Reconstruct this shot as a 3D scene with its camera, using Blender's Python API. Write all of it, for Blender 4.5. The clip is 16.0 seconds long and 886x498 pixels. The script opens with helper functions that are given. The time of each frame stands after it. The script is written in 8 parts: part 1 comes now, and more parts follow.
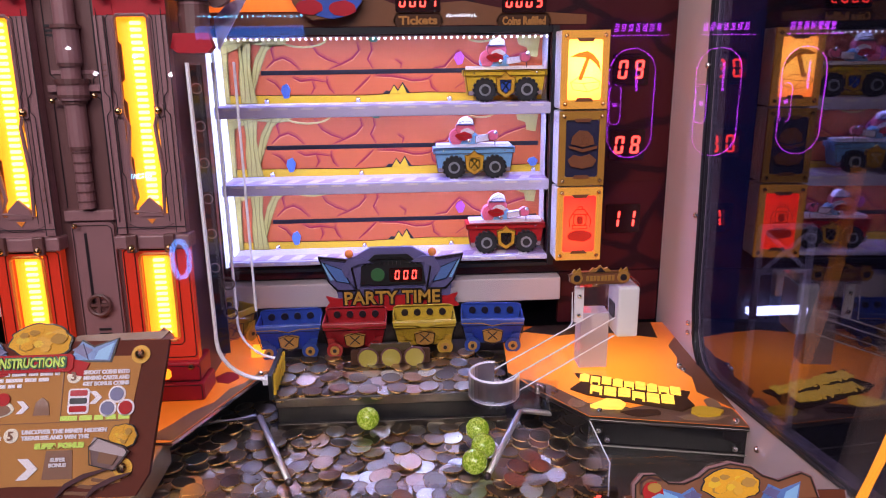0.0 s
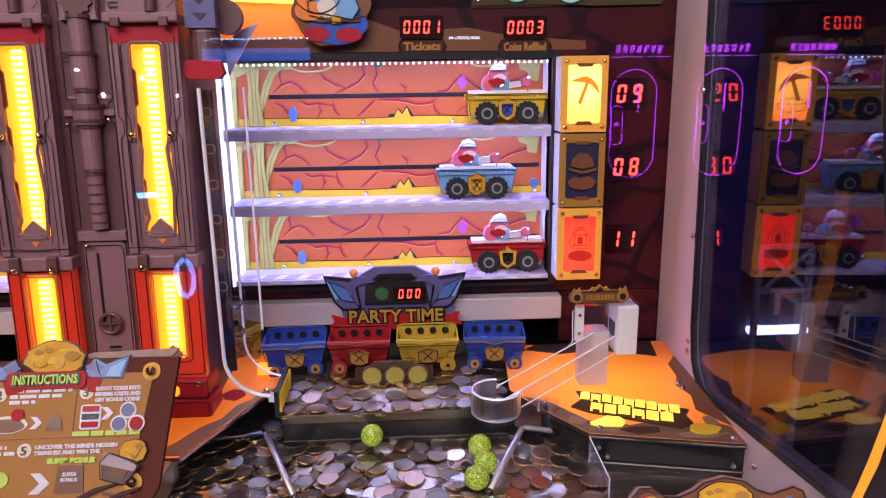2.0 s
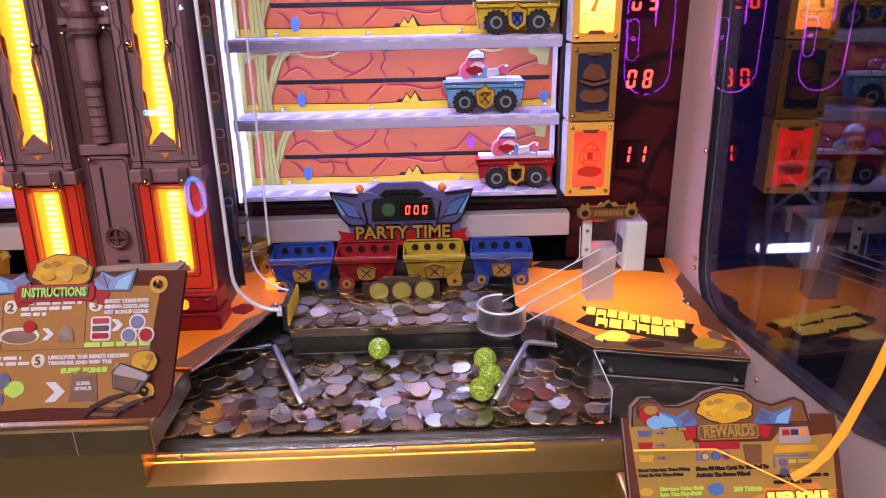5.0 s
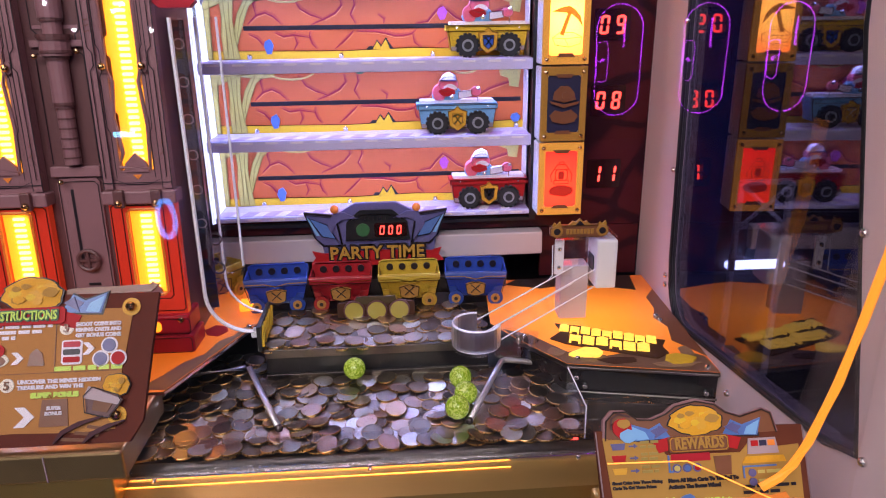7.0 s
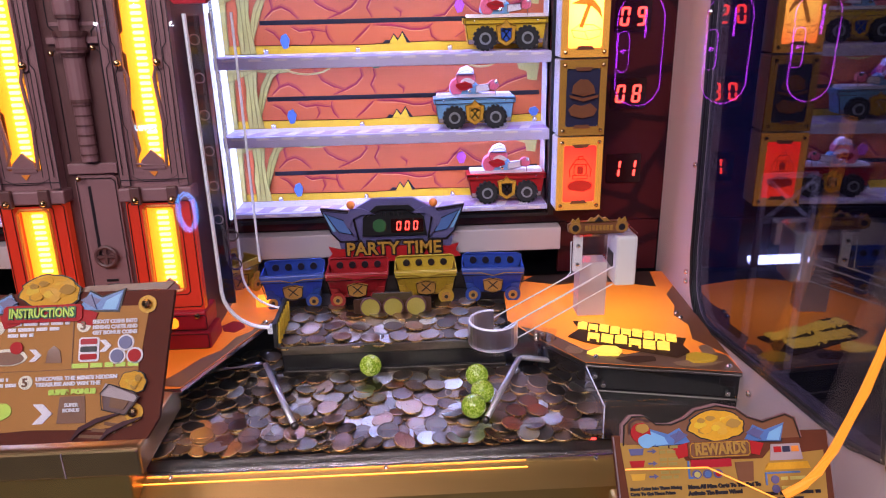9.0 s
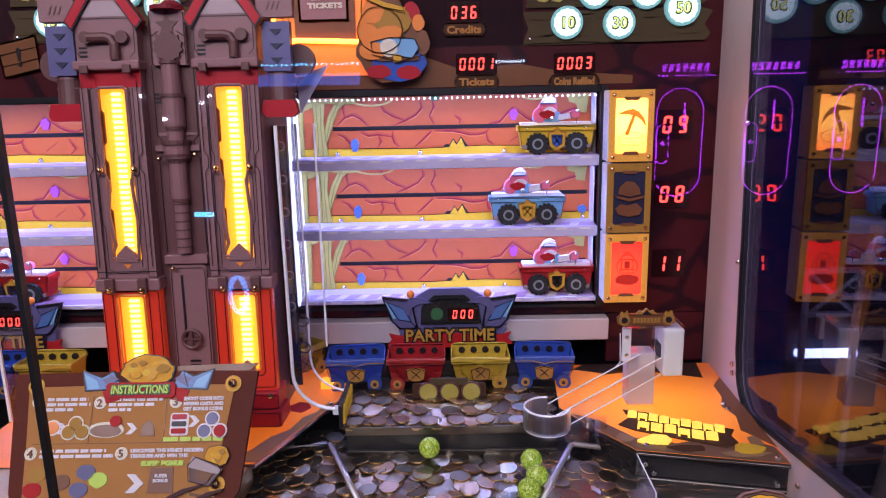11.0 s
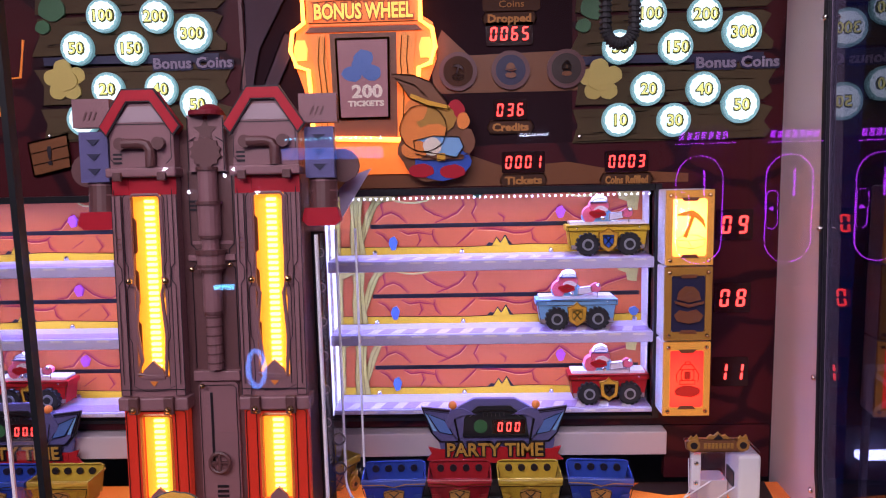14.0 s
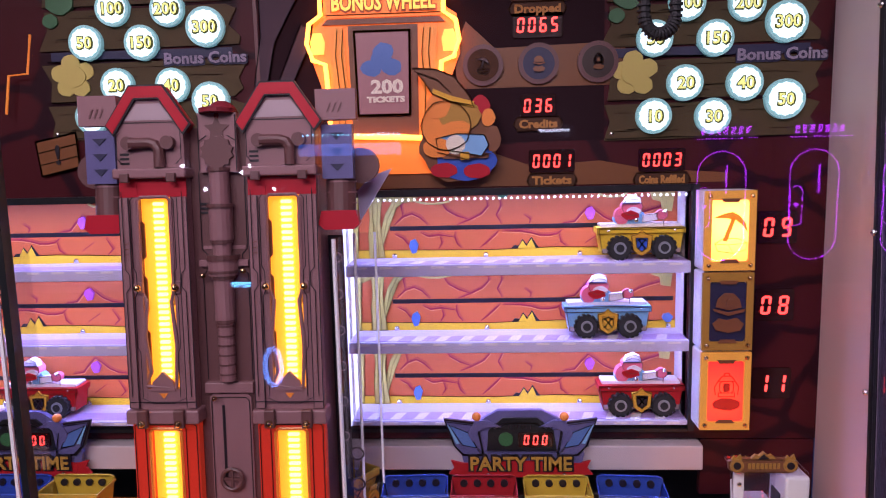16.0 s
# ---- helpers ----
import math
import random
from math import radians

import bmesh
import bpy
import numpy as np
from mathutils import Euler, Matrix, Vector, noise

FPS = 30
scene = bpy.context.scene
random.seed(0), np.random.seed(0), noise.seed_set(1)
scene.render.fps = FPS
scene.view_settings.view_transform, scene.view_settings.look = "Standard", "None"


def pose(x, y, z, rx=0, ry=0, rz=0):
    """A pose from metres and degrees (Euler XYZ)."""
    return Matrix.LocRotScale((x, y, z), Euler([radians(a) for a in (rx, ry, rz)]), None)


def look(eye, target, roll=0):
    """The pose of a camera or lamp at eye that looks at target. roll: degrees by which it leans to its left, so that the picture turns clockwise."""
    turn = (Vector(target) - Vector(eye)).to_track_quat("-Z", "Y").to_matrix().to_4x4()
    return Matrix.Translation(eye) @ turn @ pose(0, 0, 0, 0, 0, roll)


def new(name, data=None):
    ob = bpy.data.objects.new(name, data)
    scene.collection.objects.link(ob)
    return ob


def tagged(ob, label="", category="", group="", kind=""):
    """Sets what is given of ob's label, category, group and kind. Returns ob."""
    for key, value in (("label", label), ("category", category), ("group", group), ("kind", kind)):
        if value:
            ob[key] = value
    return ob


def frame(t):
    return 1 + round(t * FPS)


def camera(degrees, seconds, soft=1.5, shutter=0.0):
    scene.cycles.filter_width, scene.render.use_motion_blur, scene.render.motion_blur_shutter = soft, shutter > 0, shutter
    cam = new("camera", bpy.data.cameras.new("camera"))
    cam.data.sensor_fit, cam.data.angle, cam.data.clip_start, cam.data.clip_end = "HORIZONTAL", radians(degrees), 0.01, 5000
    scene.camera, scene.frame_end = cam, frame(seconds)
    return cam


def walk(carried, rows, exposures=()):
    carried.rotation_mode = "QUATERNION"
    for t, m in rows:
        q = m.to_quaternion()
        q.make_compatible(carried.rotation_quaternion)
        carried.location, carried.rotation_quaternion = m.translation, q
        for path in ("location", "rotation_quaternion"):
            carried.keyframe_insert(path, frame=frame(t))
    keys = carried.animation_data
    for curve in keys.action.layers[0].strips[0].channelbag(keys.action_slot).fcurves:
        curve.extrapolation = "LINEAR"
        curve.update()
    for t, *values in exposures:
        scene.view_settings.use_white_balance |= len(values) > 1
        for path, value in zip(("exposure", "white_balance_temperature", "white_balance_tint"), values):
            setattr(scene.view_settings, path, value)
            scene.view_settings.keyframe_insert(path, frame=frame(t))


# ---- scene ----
cam = camera(65.0, 16.0, soft=1.05)
PATH = [
    (0, (0.033, 0.079, 1.376), (0.132, 2.005, 0.847), -0.8),
    (0.5, (0.044, 0.059, 1.382), (0.158, 1.985, 0.855), -1.0),
    (1, (0.047, 0.049, 1.387), (0.161, 1.982, 0.884), -0.8),
    (1.5, (0.044, 0.052, 1.383), (0.154, 1.989, 0.896), -0.9),
    (2, (0.032, 0.06, 1.382), (0.124, 2.0, 0.906), -0.8),
    (2.5, (0.027, 0.064, 1.381), (0.092, 1.993, 0.857), -1.0),
    (3, (0.033, 0.073, 1.366), (0.035, 1.974, 0.744), -1.5),
    (3.5, (0.035, 0.072, 1.37), (0.033, 1.942, 0.659), -1.4),
    (6, (0.039, 0.064, 1.374), (0.143, 1.946, 0.706), -0.8),
    (6.5, (0.039, 0.063, 1.374), (0.157, 1.949, 0.72), -0.8),
    (7, (0.037, 0.059, 1.375), (0.168, 1.949, 0.734), -0.8),
    (7.5, (0.037, 0.058, 1.374), (0.175, 1.959, 0.766), -0.8),
    (8, (0.037, 0.06, 1.375), (0.179, 1.96, 0.768), -0.8),
    (8.5, (0.043, 0.074, 1.374), (0.108, 1.968, 0.736), -1.6),
    (9, (0.041, 0.069, 1.378), (0.116, 1.955, 0.715), -1.3),
    (9.5, (0.035, 0.055, 1.385), (0.153, 1.949, 0.753), -0.9),
    (10, (0.024, 0.027, 1.393), (0.123, 1.956, 0.873), -0.8),
    (10.2, (0.015, 0.008, 1.404), (0.078, 1.952, 0.939), -0.8),
    (12.5, (0.014, 0.005, 1.405), (-0.05, 1.967, 1.02), -1.4),
    (13, (-0.013, 0.022, 1.438), (-0.053, 1.995, 1.118), -1.3),
    (13.5, (-0.029, 0.041, 1.444), (-0.069, 2.024, 1.184), -1.3),
    (14, (-0.029, 0.079, 1.457), (-0.096, 2.062, 1.206), -1.3),
    (14.5, (-0.04, 0.105, 1.463), (-0.122, 2.088, 1.213), -1.4),
    (15, (-0.046, 0.121, 1.47), (-0.13, 2.104, 1.225), -1.2),
    (15.5, (-0.039, 0.128, 1.463), (-0.15, 2.11, 1.217), -1.4),
    (16, (-0.04, 0.13, 1.462), (-0.155, 2.11, 1.199), -1.4),
]
walk(cam, [(t, look(eye, target, roll)) for t, eye, target, roll in PATH],
     [(0.0, 0.23, 5850, 17), (9.2, 0.21, 5700, 15), (10.2, 0.08, 5550, 15), (12.4, 0.10, 5400, 22), (13.4, 0.0, 5550, 27), (14.5, 0.03, 5650, 30), (16.0, 0.03, 5700, 31)])

# ---- world, lamps, exposure ----
scene.view_settings.exposure = 0.0
world = bpy.data.worlds.new("arcade_world")
scene.world = world
world.use_nodes = True
world.node_tree.nodes["Background"].inputs[0].default_value = (0.30, 0.20, 0.42, 1)
world.node_tree.nodes["Background"].inputs[1].default_value = 0.06


def area(name, eye, target, sx, sy, power, color):
    data = bpy.data.lights.new(name, "AREA")
    data.shape, data.size, data.size_y, data.energy, data.color = "RECTANGLE", sx, sy, power, color
    ob = new(name, data)
    ob.matrix_world = look(eye, target)
    return ob


area("cabinet_light", (-0.25, 0.60, 1.93), (-0.15, 0.80, 1.0), 0.9, 0.06, 1.2, (1.0, 0.64, 0.76))
area("hall_light", (-0.55, -1.3, 3.05), (0.0, 0.7, 0.95), 3.0, 1.6, 118.0, (1.0, 0.88, 0.80))
for level in (1.405, 1.297, 1.186):
    area("shelf_light", (0.0, 1.098, level), (0.0, 1.115, level - 0.1), 0.45, 0.008, 0.66, (0.40, 0.48, 1.0))
    area("shelf_light", (-0.76, 1.098, level), (-0.76, 1.115, level - 0.1), 0.45, 0.008, 0.66, (0.40, 0.48, 1.0))


# ---- materials ----
def mat(name, color, rough=0.5, metal=0.0, vary=0.18, scale=40.0, bump=0.05, emit=0.0, glow=None, coat=0.0, spec=0.5, each=0.0):
    m = bpy.data.materials.new(name)
    m.use_nodes = True
    n, l = m.node_tree.nodes, m.node_tree.links
    b = n["Principled BSDF"]
    b.inputs["Roughness"].default_value, b.inputs["Metallic"].default_value = rough, metal
    b.inputs["Coat Weight"].default_value, b.inputs["Specular IOR Level"].default_value = coat, spec
    tc = n.new("ShaderNodeTexCoord")
    big, fine = n.new("ShaderNodeTexNoise"), n.new("ShaderNodeTexNoise")
    big.inputs["Scale"].default_value, fine.inputs["Scale"].default_value = scale * 0.25, scale * 4
    big.inputs["Detail"].default_value, fine.inputs["Detail"].default_value = 4, 6
    mix = n.new("ShaderNodeMix")
    mix.data_type = "RGBA"
    mix.inputs[6].default_value = (*[c * (1 - vary) for c in color], 1)
    mix.inputs[7].default_value = (*[min(1, c * (1 + vary)) for c in color], 1)
    add = n.new("ShaderNodeMath")
    add.operation, add.inputs[1].default_value = "MULTIPLY_ADD", 0.65
    half = n.new("ShaderNodeMath")
    half.operation, half.inputs[1].default_value = "MULTIPLY", 0.35
    l.new(tc.outputs["Object"], big.inputs["Vector"]), l.new(tc.outputs["Object"], fine.inputs["Vector"])
    l.new(fine.outputs["Fac"], half.inputs[0]), l.new(big.outputs["Fac"], add.inputs[0]), l.new(half.outputs[0], add.inputs[2])
    l.new(add.outputs[0], mix.inputs[0])
    out = mix.outputs[2]
    if each:
        info, hsv = n.new("ShaderNodeObjectInfo"), n.new("ShaderNodeHueSaturation")
        rng = n.new("ShaderNodeMapRange")
        rng.inputs["To Min"].default_value, rng.inputs["To Max"].default_value = 1 - each, 1 + each
        l.new(info.outputs["Random"], rng.inputs["Value"]), l.new(rng.outputs[0], hsv.inputs["Value"])
        l.new(out, hsv.inputs["Color"])
        out = hsv.outputs["Color"]
    l.new(out, b.inputs["Base Color"])
    rr = n.new("ShaderNodeMapRange")
    rr.inputs["To Min"].default_value, rr.inputs["To Max"].default_value = max(0.02, rough * 0.75), min(1, rough * 1.25)
    l.new(fine.outputs["Fac"], rr.inputs["Value"]), l.new(rr.outputs[0], b.inputs["Roughness"])
    if bump:
        bp = n.new("ShaderNodeBump")
        bp.inputs["Strength"].default_value, bp.inputs["Distance"].default_value = bump, 0.002
        l.new(fine.outputs["Fac"], bp.inputs["Height"]), l.new(bp.outputs[0], b.inputs["Normal"])
    if emit:
        b.inputs["Emission Strength"].default_value = emit
        b.inputs["Emission Color"].default_value = (*(glow or color), 1)
    return m


def clear(name, tint, gloss, rough=0.02, gloss_color=(1, 1, 1)):
    """Clear or tinted sheet: sees through, with a fixed share of mirror gloss."""
    m = bpy.data.materials.new(name)
    m.use_nodes = True
    n, l = m.node_tree.nodes, m.node_tree.links
    n.remove(n["Principled BSDF"])
    t, g, x = n.new("ShaderNodeBsdfTransparent"), n.new("ShaderNodeBsdfGlossy"), n.new("ShaderNodeMixShader")
    t.inputs[0].default_value, g.inputs[0].default_value = (*tint, 1), (*gloss_color, 1)
    g.inputs["Roughness"].default_value = rough
    lw, fr, sch = n.new("ShaderNodeLayerWeight"), n.new("ShaderNodeMath"), n.new("ShaderNodeMath")
    lw.inputs[0].default_value = 0.5
    fr.operation, fr.inputs[1].default_value = "POWER", 4.0
    sch.operation, sch.inputs[1].default_value, sch.inputs[2].default_value = "MULTIPLY_ADD", 0.95, 0.045
    l.new(lw.outputs["Facing"], fr.inputs[0]), l.new(fr.outputs[0], sch.inputs[0])
    ma = n.new("ShaderNodeMath")
    ma.operation, ma.use_clamp = "MULTIPLY", True
    ma.inputs[1].default_value = gloss
    l.new(sch.outputs[0], ma.inputs[0]), l.new(ma.outputs[0], x.inputs[0])
    l.new(t.outputs[0], x.inputs[1]), l.new(g.outputs[0], x.inputs[2]), l.new(x.outputs[0], n["Material Output"].inputs[0])
    return m


def rock_print(name, base, dark, scale, width=0.05):
    """Printed cartoon rock: stones with dark cracks between them."""
    m = mat(name, base, 0.45, 0, 0.16, 30, 0.02, coat=0.05, spec=0.2)
    n, l = m.node_tree.nodes, m.node_tree.links
    b = n["Principled BSDF"]
    was = b.inputs["Base Color"].links[0].from_socket
    tc = n.new("ShaderNodeTexCoord")
    mp, vo, ramp, mix, wob, addv = (n.new("ShaderNodeMapping"), n.new("ShaderNodeTexVoronoi"), n.new("ShaderNodeMapRange"), n.new("ShaderNodeMix"),
                                    n.new("ShaderNodeTexNoise"), n.new("ShaderNodeMix"))
    mp.inputs["Scale"].default_value = (scale * 0.62, 0, scale)
    wob.inputs["Scale"].default_value = 26
    addv.data_type = "RGBA"
    addv.blend_type = "LINEAR_LIGHT"
    addv.inputs[0].default_value = 0.010
    vo.feature = "DISTANCE_TO_EDGE"
    vo.inputs["Scale"].default_value = 1
    ramp.inputs["From Min"].default_value, ramp.inputs["From Max"].default_value = width * 0.5, width
    mix.data_type = "RGBA"
    mix.inputs[6].default_value = (*dark, 1)
    l.new(tc.outputs["Object"], wob.inputs["Vector"])
    l.new(tc.outputs["Object"], addv.inputs[6]), l.new(wob.outputs["Color"], addv.inputs[7])
    l.new(addv.outputs[2], mp.inputs["Vector"]), l.new(mp.outputs[0], vo.inputs["Vector"])
    l.new(vo.outputs["Distance"], ramp.inputs["Value"]), l.new(ramp.outputs[0], mix.inputs[0])
    l.new(was, mix.inputs[7]), l.new(mix.outputs[2], b.inputs["Base Color"])
    return m


ROCK = mat("red rock print", (0.58, 0.135, 0.042), 0.45, 0, 0.16, 22, 0.02, coat=0.05, spec=0.2)
CRACK = mat("wine red print", (0.30, 0.022, 0.045), 0.45, spec=0.2)
ROCKD = mat("shaded red rock print", (0.46, 0.080, 0.045), 0.45, 0, 0.2, 30, spec=0.2)
LILAC = mat("lilac track print", (0.42, 0.30, 0.60), 0.4, vary=0.1)
BARP = mat("pale track print", (0.74, 0.68, 0.72), 0.4, vary=0.08)
MAROON = rock_print("dark maroon rock print", (0.056, 0.006, 0.009), (0.018, 0.002, 0.006), 9)
BLACK = mat("black plastic", (0.012, 0.012, 0.014), 0.35)
DARK = mat("dark brown print", (0.035, 0.018, 0.012), 0.4, coat=0.3)
NIGHT = mat("navy print", (0.02, 0.02, 0.06), 0.45)
CAVE = mat("dark cave print", (0.022, 0.009, 0.012), 0.7, spec=0.08)
BURNT = mat("burnt orange print", (0.17, 0.058, 0.012), 0.45, vary=0.3)
WHITE = mat("white painted metal", (0.78, 0.76, 0.78), 0.4, vary=0.06, bump=0.03)
SHELF = mat("white acrylic shelf", (0.58, 0.54, 0.78), 0.3, vary=0.05, bump=0.0)
# White darkened in colour for the shade that the beam stands in.
BEAMW = mat("darkened white paint", (0.56, 0.48, 0.50), 0.5, vary=0.08, scale=30)
WALLW = mat("warm white powder coat", (0.68, 0.55, 0.54), 0.45, vary=0.06, scale=25)
YELLOW = mat("yellow print", (0.76, 0.49, 0.03), 0.42, coat=0.05, spec=0.2)
OLIVED2 = mat("shaded timber print", (0.34, 0.25, 0.05), 0.45, vary=0.2)
OLIVE = mat("yellow timber print", (0.58, 0.48, 0.12), 0.4, vary=0.3)
# Gold darkened in colour; the unlit indicator's bezel looks dimmer with it.
DIMGOLD = mat("dimmed gold print", (0.40, 0.21, 0.035), 0.45, spec=0.2)
GOLDP = mat("gold print", (0.72, 0.39, 0.04), 0.4, coat=0.05, spec=0.2)
NUGGET = mat("gold nugget print", (0.70, 0.36, 0.022), 0.45, vary=0.35, scale=180, spec=0.15)
ORANGE = mat("orange print", (0.85, 0.26, 0.03), 0.4, coat=0.3)
BROWN = mat("brown print", (0.20, 0.075, 0.03), 0.4, vary=0.25, coat=0.2)
PLANK = mat("brown plank print", (0.085, 0.060, 0.030), 0.6, vary=0.3, scale=18, spec=0.12)
OLIVED = mat("dark olive print", (0.10, 0.12, 0.02), 0.5, spec=0.1)
MOON = mat("dim lilac print", (0.30, 0.26, 0.34), 0.5, spec=0.1)
PLANKD = mat("dark plank print", (0.07, 0.032, 0.018), 0.6, vary=0.3, scale=18, spec=0.12)
TAN = mat("parchment print", (0.46, 0.215, 0.062), 0.6, vary=0.14, spec=0.12)
PARCH = mat("light parchment print", (0.45, 0.25, 0.055), 0.6, vary=0.12, spec=0.12)
RED = mat("red print", (0.44, 0.016, 0.018), 0.5, spec=0.2)
CRIMSON = mat("crimson paint", (0.44, 0.012, 0.025), 0.4, coat=0.05, spec=0.3)
BLUE = mat("blue print", (0.04, 0.10, 0.50), 0.35, coat=0.3)
SKYB = mat("light blue plastic", (0.22, 0.45, 0.75), 0.35)
CRYST = mat("blue crystal print", (0.10, 0.19, 0.48), 0.3, vary=0.4, scale=70)
SLATE = mat("slate purple print", (0.12, 0.11, 0.26), 0.35, vary=0.3)
STEELP = mat("mauve steel print", (0.26, 0.130, 0.138), 0.45, vary=0.16)
STEELD = mat("dark mauve print", (0.125, 0.052, 0.050), 0.45, vary=0.2)
STEELL = mat("pale mauve print", (0.42, 0.32, 0.34), 0.4, vary=0.12, coat=0.2)
INK = mat("ink black print", (0.015, 0.01, 0.014), 0.4)
CHROME = mat("chrome", (0.80, 0.78, 0.77), 0.24, 1.0, 0.05, bump=0.0)
RAIL = mat("satin steel rail", (0.78, 0.76, 0.74), 0.40, 0.9, 0.06, bump=0.0)
BRASS = mat("brass bolt", (0.55, 0.38, 0.2), 0.25, 1.0, 0.1, bump=0.0)
BRUSH = mat("brushed gold steel", (0.70, 0.47, 0.14), 0.34, 0.85, 0.12, 12, 0.04)
DSTEEL = mat("dark steel", (0.16, 0.14, 0.13), 0.35, 1.0, 0.2)
TYRE = mat("black rubber tyre", (0.02, 0.02, 0.022), 0.7)
RIM = mat("grey rim", (0.35, 0.37, 0.40), 0.35, 0.4)
PINK = mat("pink plastic", (0.80, 0.16, 0.25), 0.4)
PALE = mat("pale plastic", (0.80, 0.74, 0.80), 0.4)
LIME = mat("lime print", (0.55, 0.75, 0.08), 0.4)
GREEN = mat("green print", (0.04, 0.14, 0.05), 0.4)
VIOLET = mat("violet crystal", (0.55, 0.12, 0.50), 0.25, vary=0.3)
CREAM = mat("cream print", (0.80, 0.72, 0.58), 0.4, vary=0.05)
COINM = mat("token metal", (0.5, 0.48, 0.45), 0.30, 1.0, 0.12, 160, 0.05)
ACRYL = clear("clear acrylic", (0.95, 0.95, 0.97), 0.9, 0.04)
ACEDGE = mat("bright acrylic edge", (0.92, 0.92, 0.98), 0.15, vary=0.05, bump=0, coat=0.5)
GLASS = clear("front glass", (0.985, 0.985, 0.985), 0.8, 0.0)
TINT = clear("smoked glass", (0.34, 0.34, 0.46), 1.15, 0.008, (0.80, 0.76, 0.82))
LED_R = mat("red led segment", (0.9, 0.03, 0.02), 0.5, 0, 0, emit=3.8, glow=(1.0, 0.05, 0.03), bump=0)
LED_OFF = mat("dark display", (0.02, 0.004, 0.004), 0.2)
LAMP_Y = mat("amber lit window", (0.9, 0.45, 0.02), 0.4, 0, 0.2, 50, emit=1.4, glow=(1.0, 0.31, 0.005), bump=0)
LAMP_W = mat("warm led", (1, 0.85, 0.4), 0.4, 0, 0, emit=4.0, glow=(1.0, 0.60, 0.10), bump=0)
LED_C = mat("cool white led", (0.9, 0.9, 1), 0.4, 0, 0, emit=5.0, glow=(0.9, 0.93, 1.0), bump=0)
SIDE_W = mat("white wall with light as emission", (0.9, 0.9, 1), 0.4, 0, 0, emit=1.5, glow=(0.74, 0.80, 1.0), bump=0)
MEDAL = mat("lit white disc", (0.45, 0.50, 0.48), 0.4, 0, 0, emit=1.15, glow=(0.80, 1.0, 0.93), bump=0)
MRING = mat("pale teal rim", (0.25, 0.45, 0.42), 0.3, vary=0.1, emit=0.30, glow=(0.35, 0.80, 0.74))
MTEXT = mat("lit yellow figure", (0.75, 0.7, 0.05), 0.4, 0, 0, emit=0.8, glow=(0.80, 0.85, 0.30), bump=0)
BOX_Y = mat("lit amber face", (1, 0.7, 0.1), 0.4, 0, 0.3, 30, emit=2.0, glow=(1.0, 0.50, 0.05), bump=0)
BOX_R = mat("lit red face", (0.5, 0.03, 0.012), 0.4, 0, 0.3, 30, emit=1.5, glow=(1.0, 0.06, 0.015), bump=0)
ICON_Y = mat("amber icon", (0.7, 0.28, 0.02), 0.4, emit=0.45, glow=(1, 0.35, 0.02))
ICON_R = mat("red icon", (0.5, 0.02, 0.01), 0.4, emit=0.2, glow=(1, 0.05, 0.01))
NEON_O = mat("orange neon", (1, 0.5, 0.1), 0.4, 0, 0, emit=7.0, glow=(1.0, 0.30, 0.02), bump=0)
BACK_O = mat("backlit orange", (0.9, 0.3, 0.03), 0.4, 0, 0.25, 20, emit=0.62, glow=(1.0, 0.12, 0.003), bump=0)
POSTO = mat("backlit amber timber", (0.70, 0.30, 0.04), 0.4, 0, 0.3, 30, emit=0.35, glow=(1.0, 0.20, 0.008), bump=0)
RUST = mat("rust orange print", (0.42, 0.10, 0.012), 0.45, vary=0.2)
SIGN_Y = mat("lit yellow letters", (0.9, 0.7, 0.1), 0.4, 0, 0.1, emit=1.0, glow=(1.0, 0.55, 0.05), bump=0)
# Emission puts the orange light on the decks into the print.
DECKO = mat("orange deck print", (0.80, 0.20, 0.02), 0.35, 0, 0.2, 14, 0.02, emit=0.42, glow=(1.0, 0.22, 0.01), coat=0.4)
NEON_V = mat("violet neon", (0.8, 0.1, 1), 0.4, 0, 0, emit=8.0, glow=(0.65, 0.05, 1.0), bump=0)
TUBE_W = mat("white lamp tube", (0.9, 0.9, 1), 0.4, 0, 0, emit=7.0, glow=(0.95, 0.97, 1.0), bump=0)
# A little emission is added to brighten the plastic; the balls are no lamps.
BALLM = mat("lime glitter plastic", (0.42, 0.60, 0.02), 0.10, 0, 0.5, 90, 0.25, emit=0.08, glow=(0.5, 0.8, 0.02), coat=0.7)
gn, gl = BALLM.node_tree.nodes, BALLM.node_tree.links
gv, gr, gm, gt = gn.new("ShaderNodeTexVoronoi"), gn.new("ShaderNodeValToRGB"), gn.new("ShaderNodeMix"), gn.new("ShaderNodeTexCoord")
gv.inputs["Scale"].default_value = 620
gr.color_ramp.elements[0].position, gr.color_ramp.elements[0].color = 0.35, (0.10, 0.20, 0.0, 1)
gr.color_ramp.elements[1].position, gr.color_ramp.elements[1].color = 0.75, (0.95, 1.0, 0.25, 1)
gm.data_type = "RGBA"
gm.inputs[0].default_value = 0.55
gb = gn["Principled BSDF"]
gw = gb.inputs["Base Color"].links[0].from_socket
gl.new(gt.outputs["Object"], gv.inputs["Vector"]), gl.new(gv.outputs["Color"], gr.inputs[0]), gl.new(gw, gm.inputs[6]), gl.new(gr.outputs[0], gm.inputs[7]), gl.new(gm.outputs[2], gb.inputs["Base Color"])
gb.inputs["Transmission Weight"].default_value = 0.25
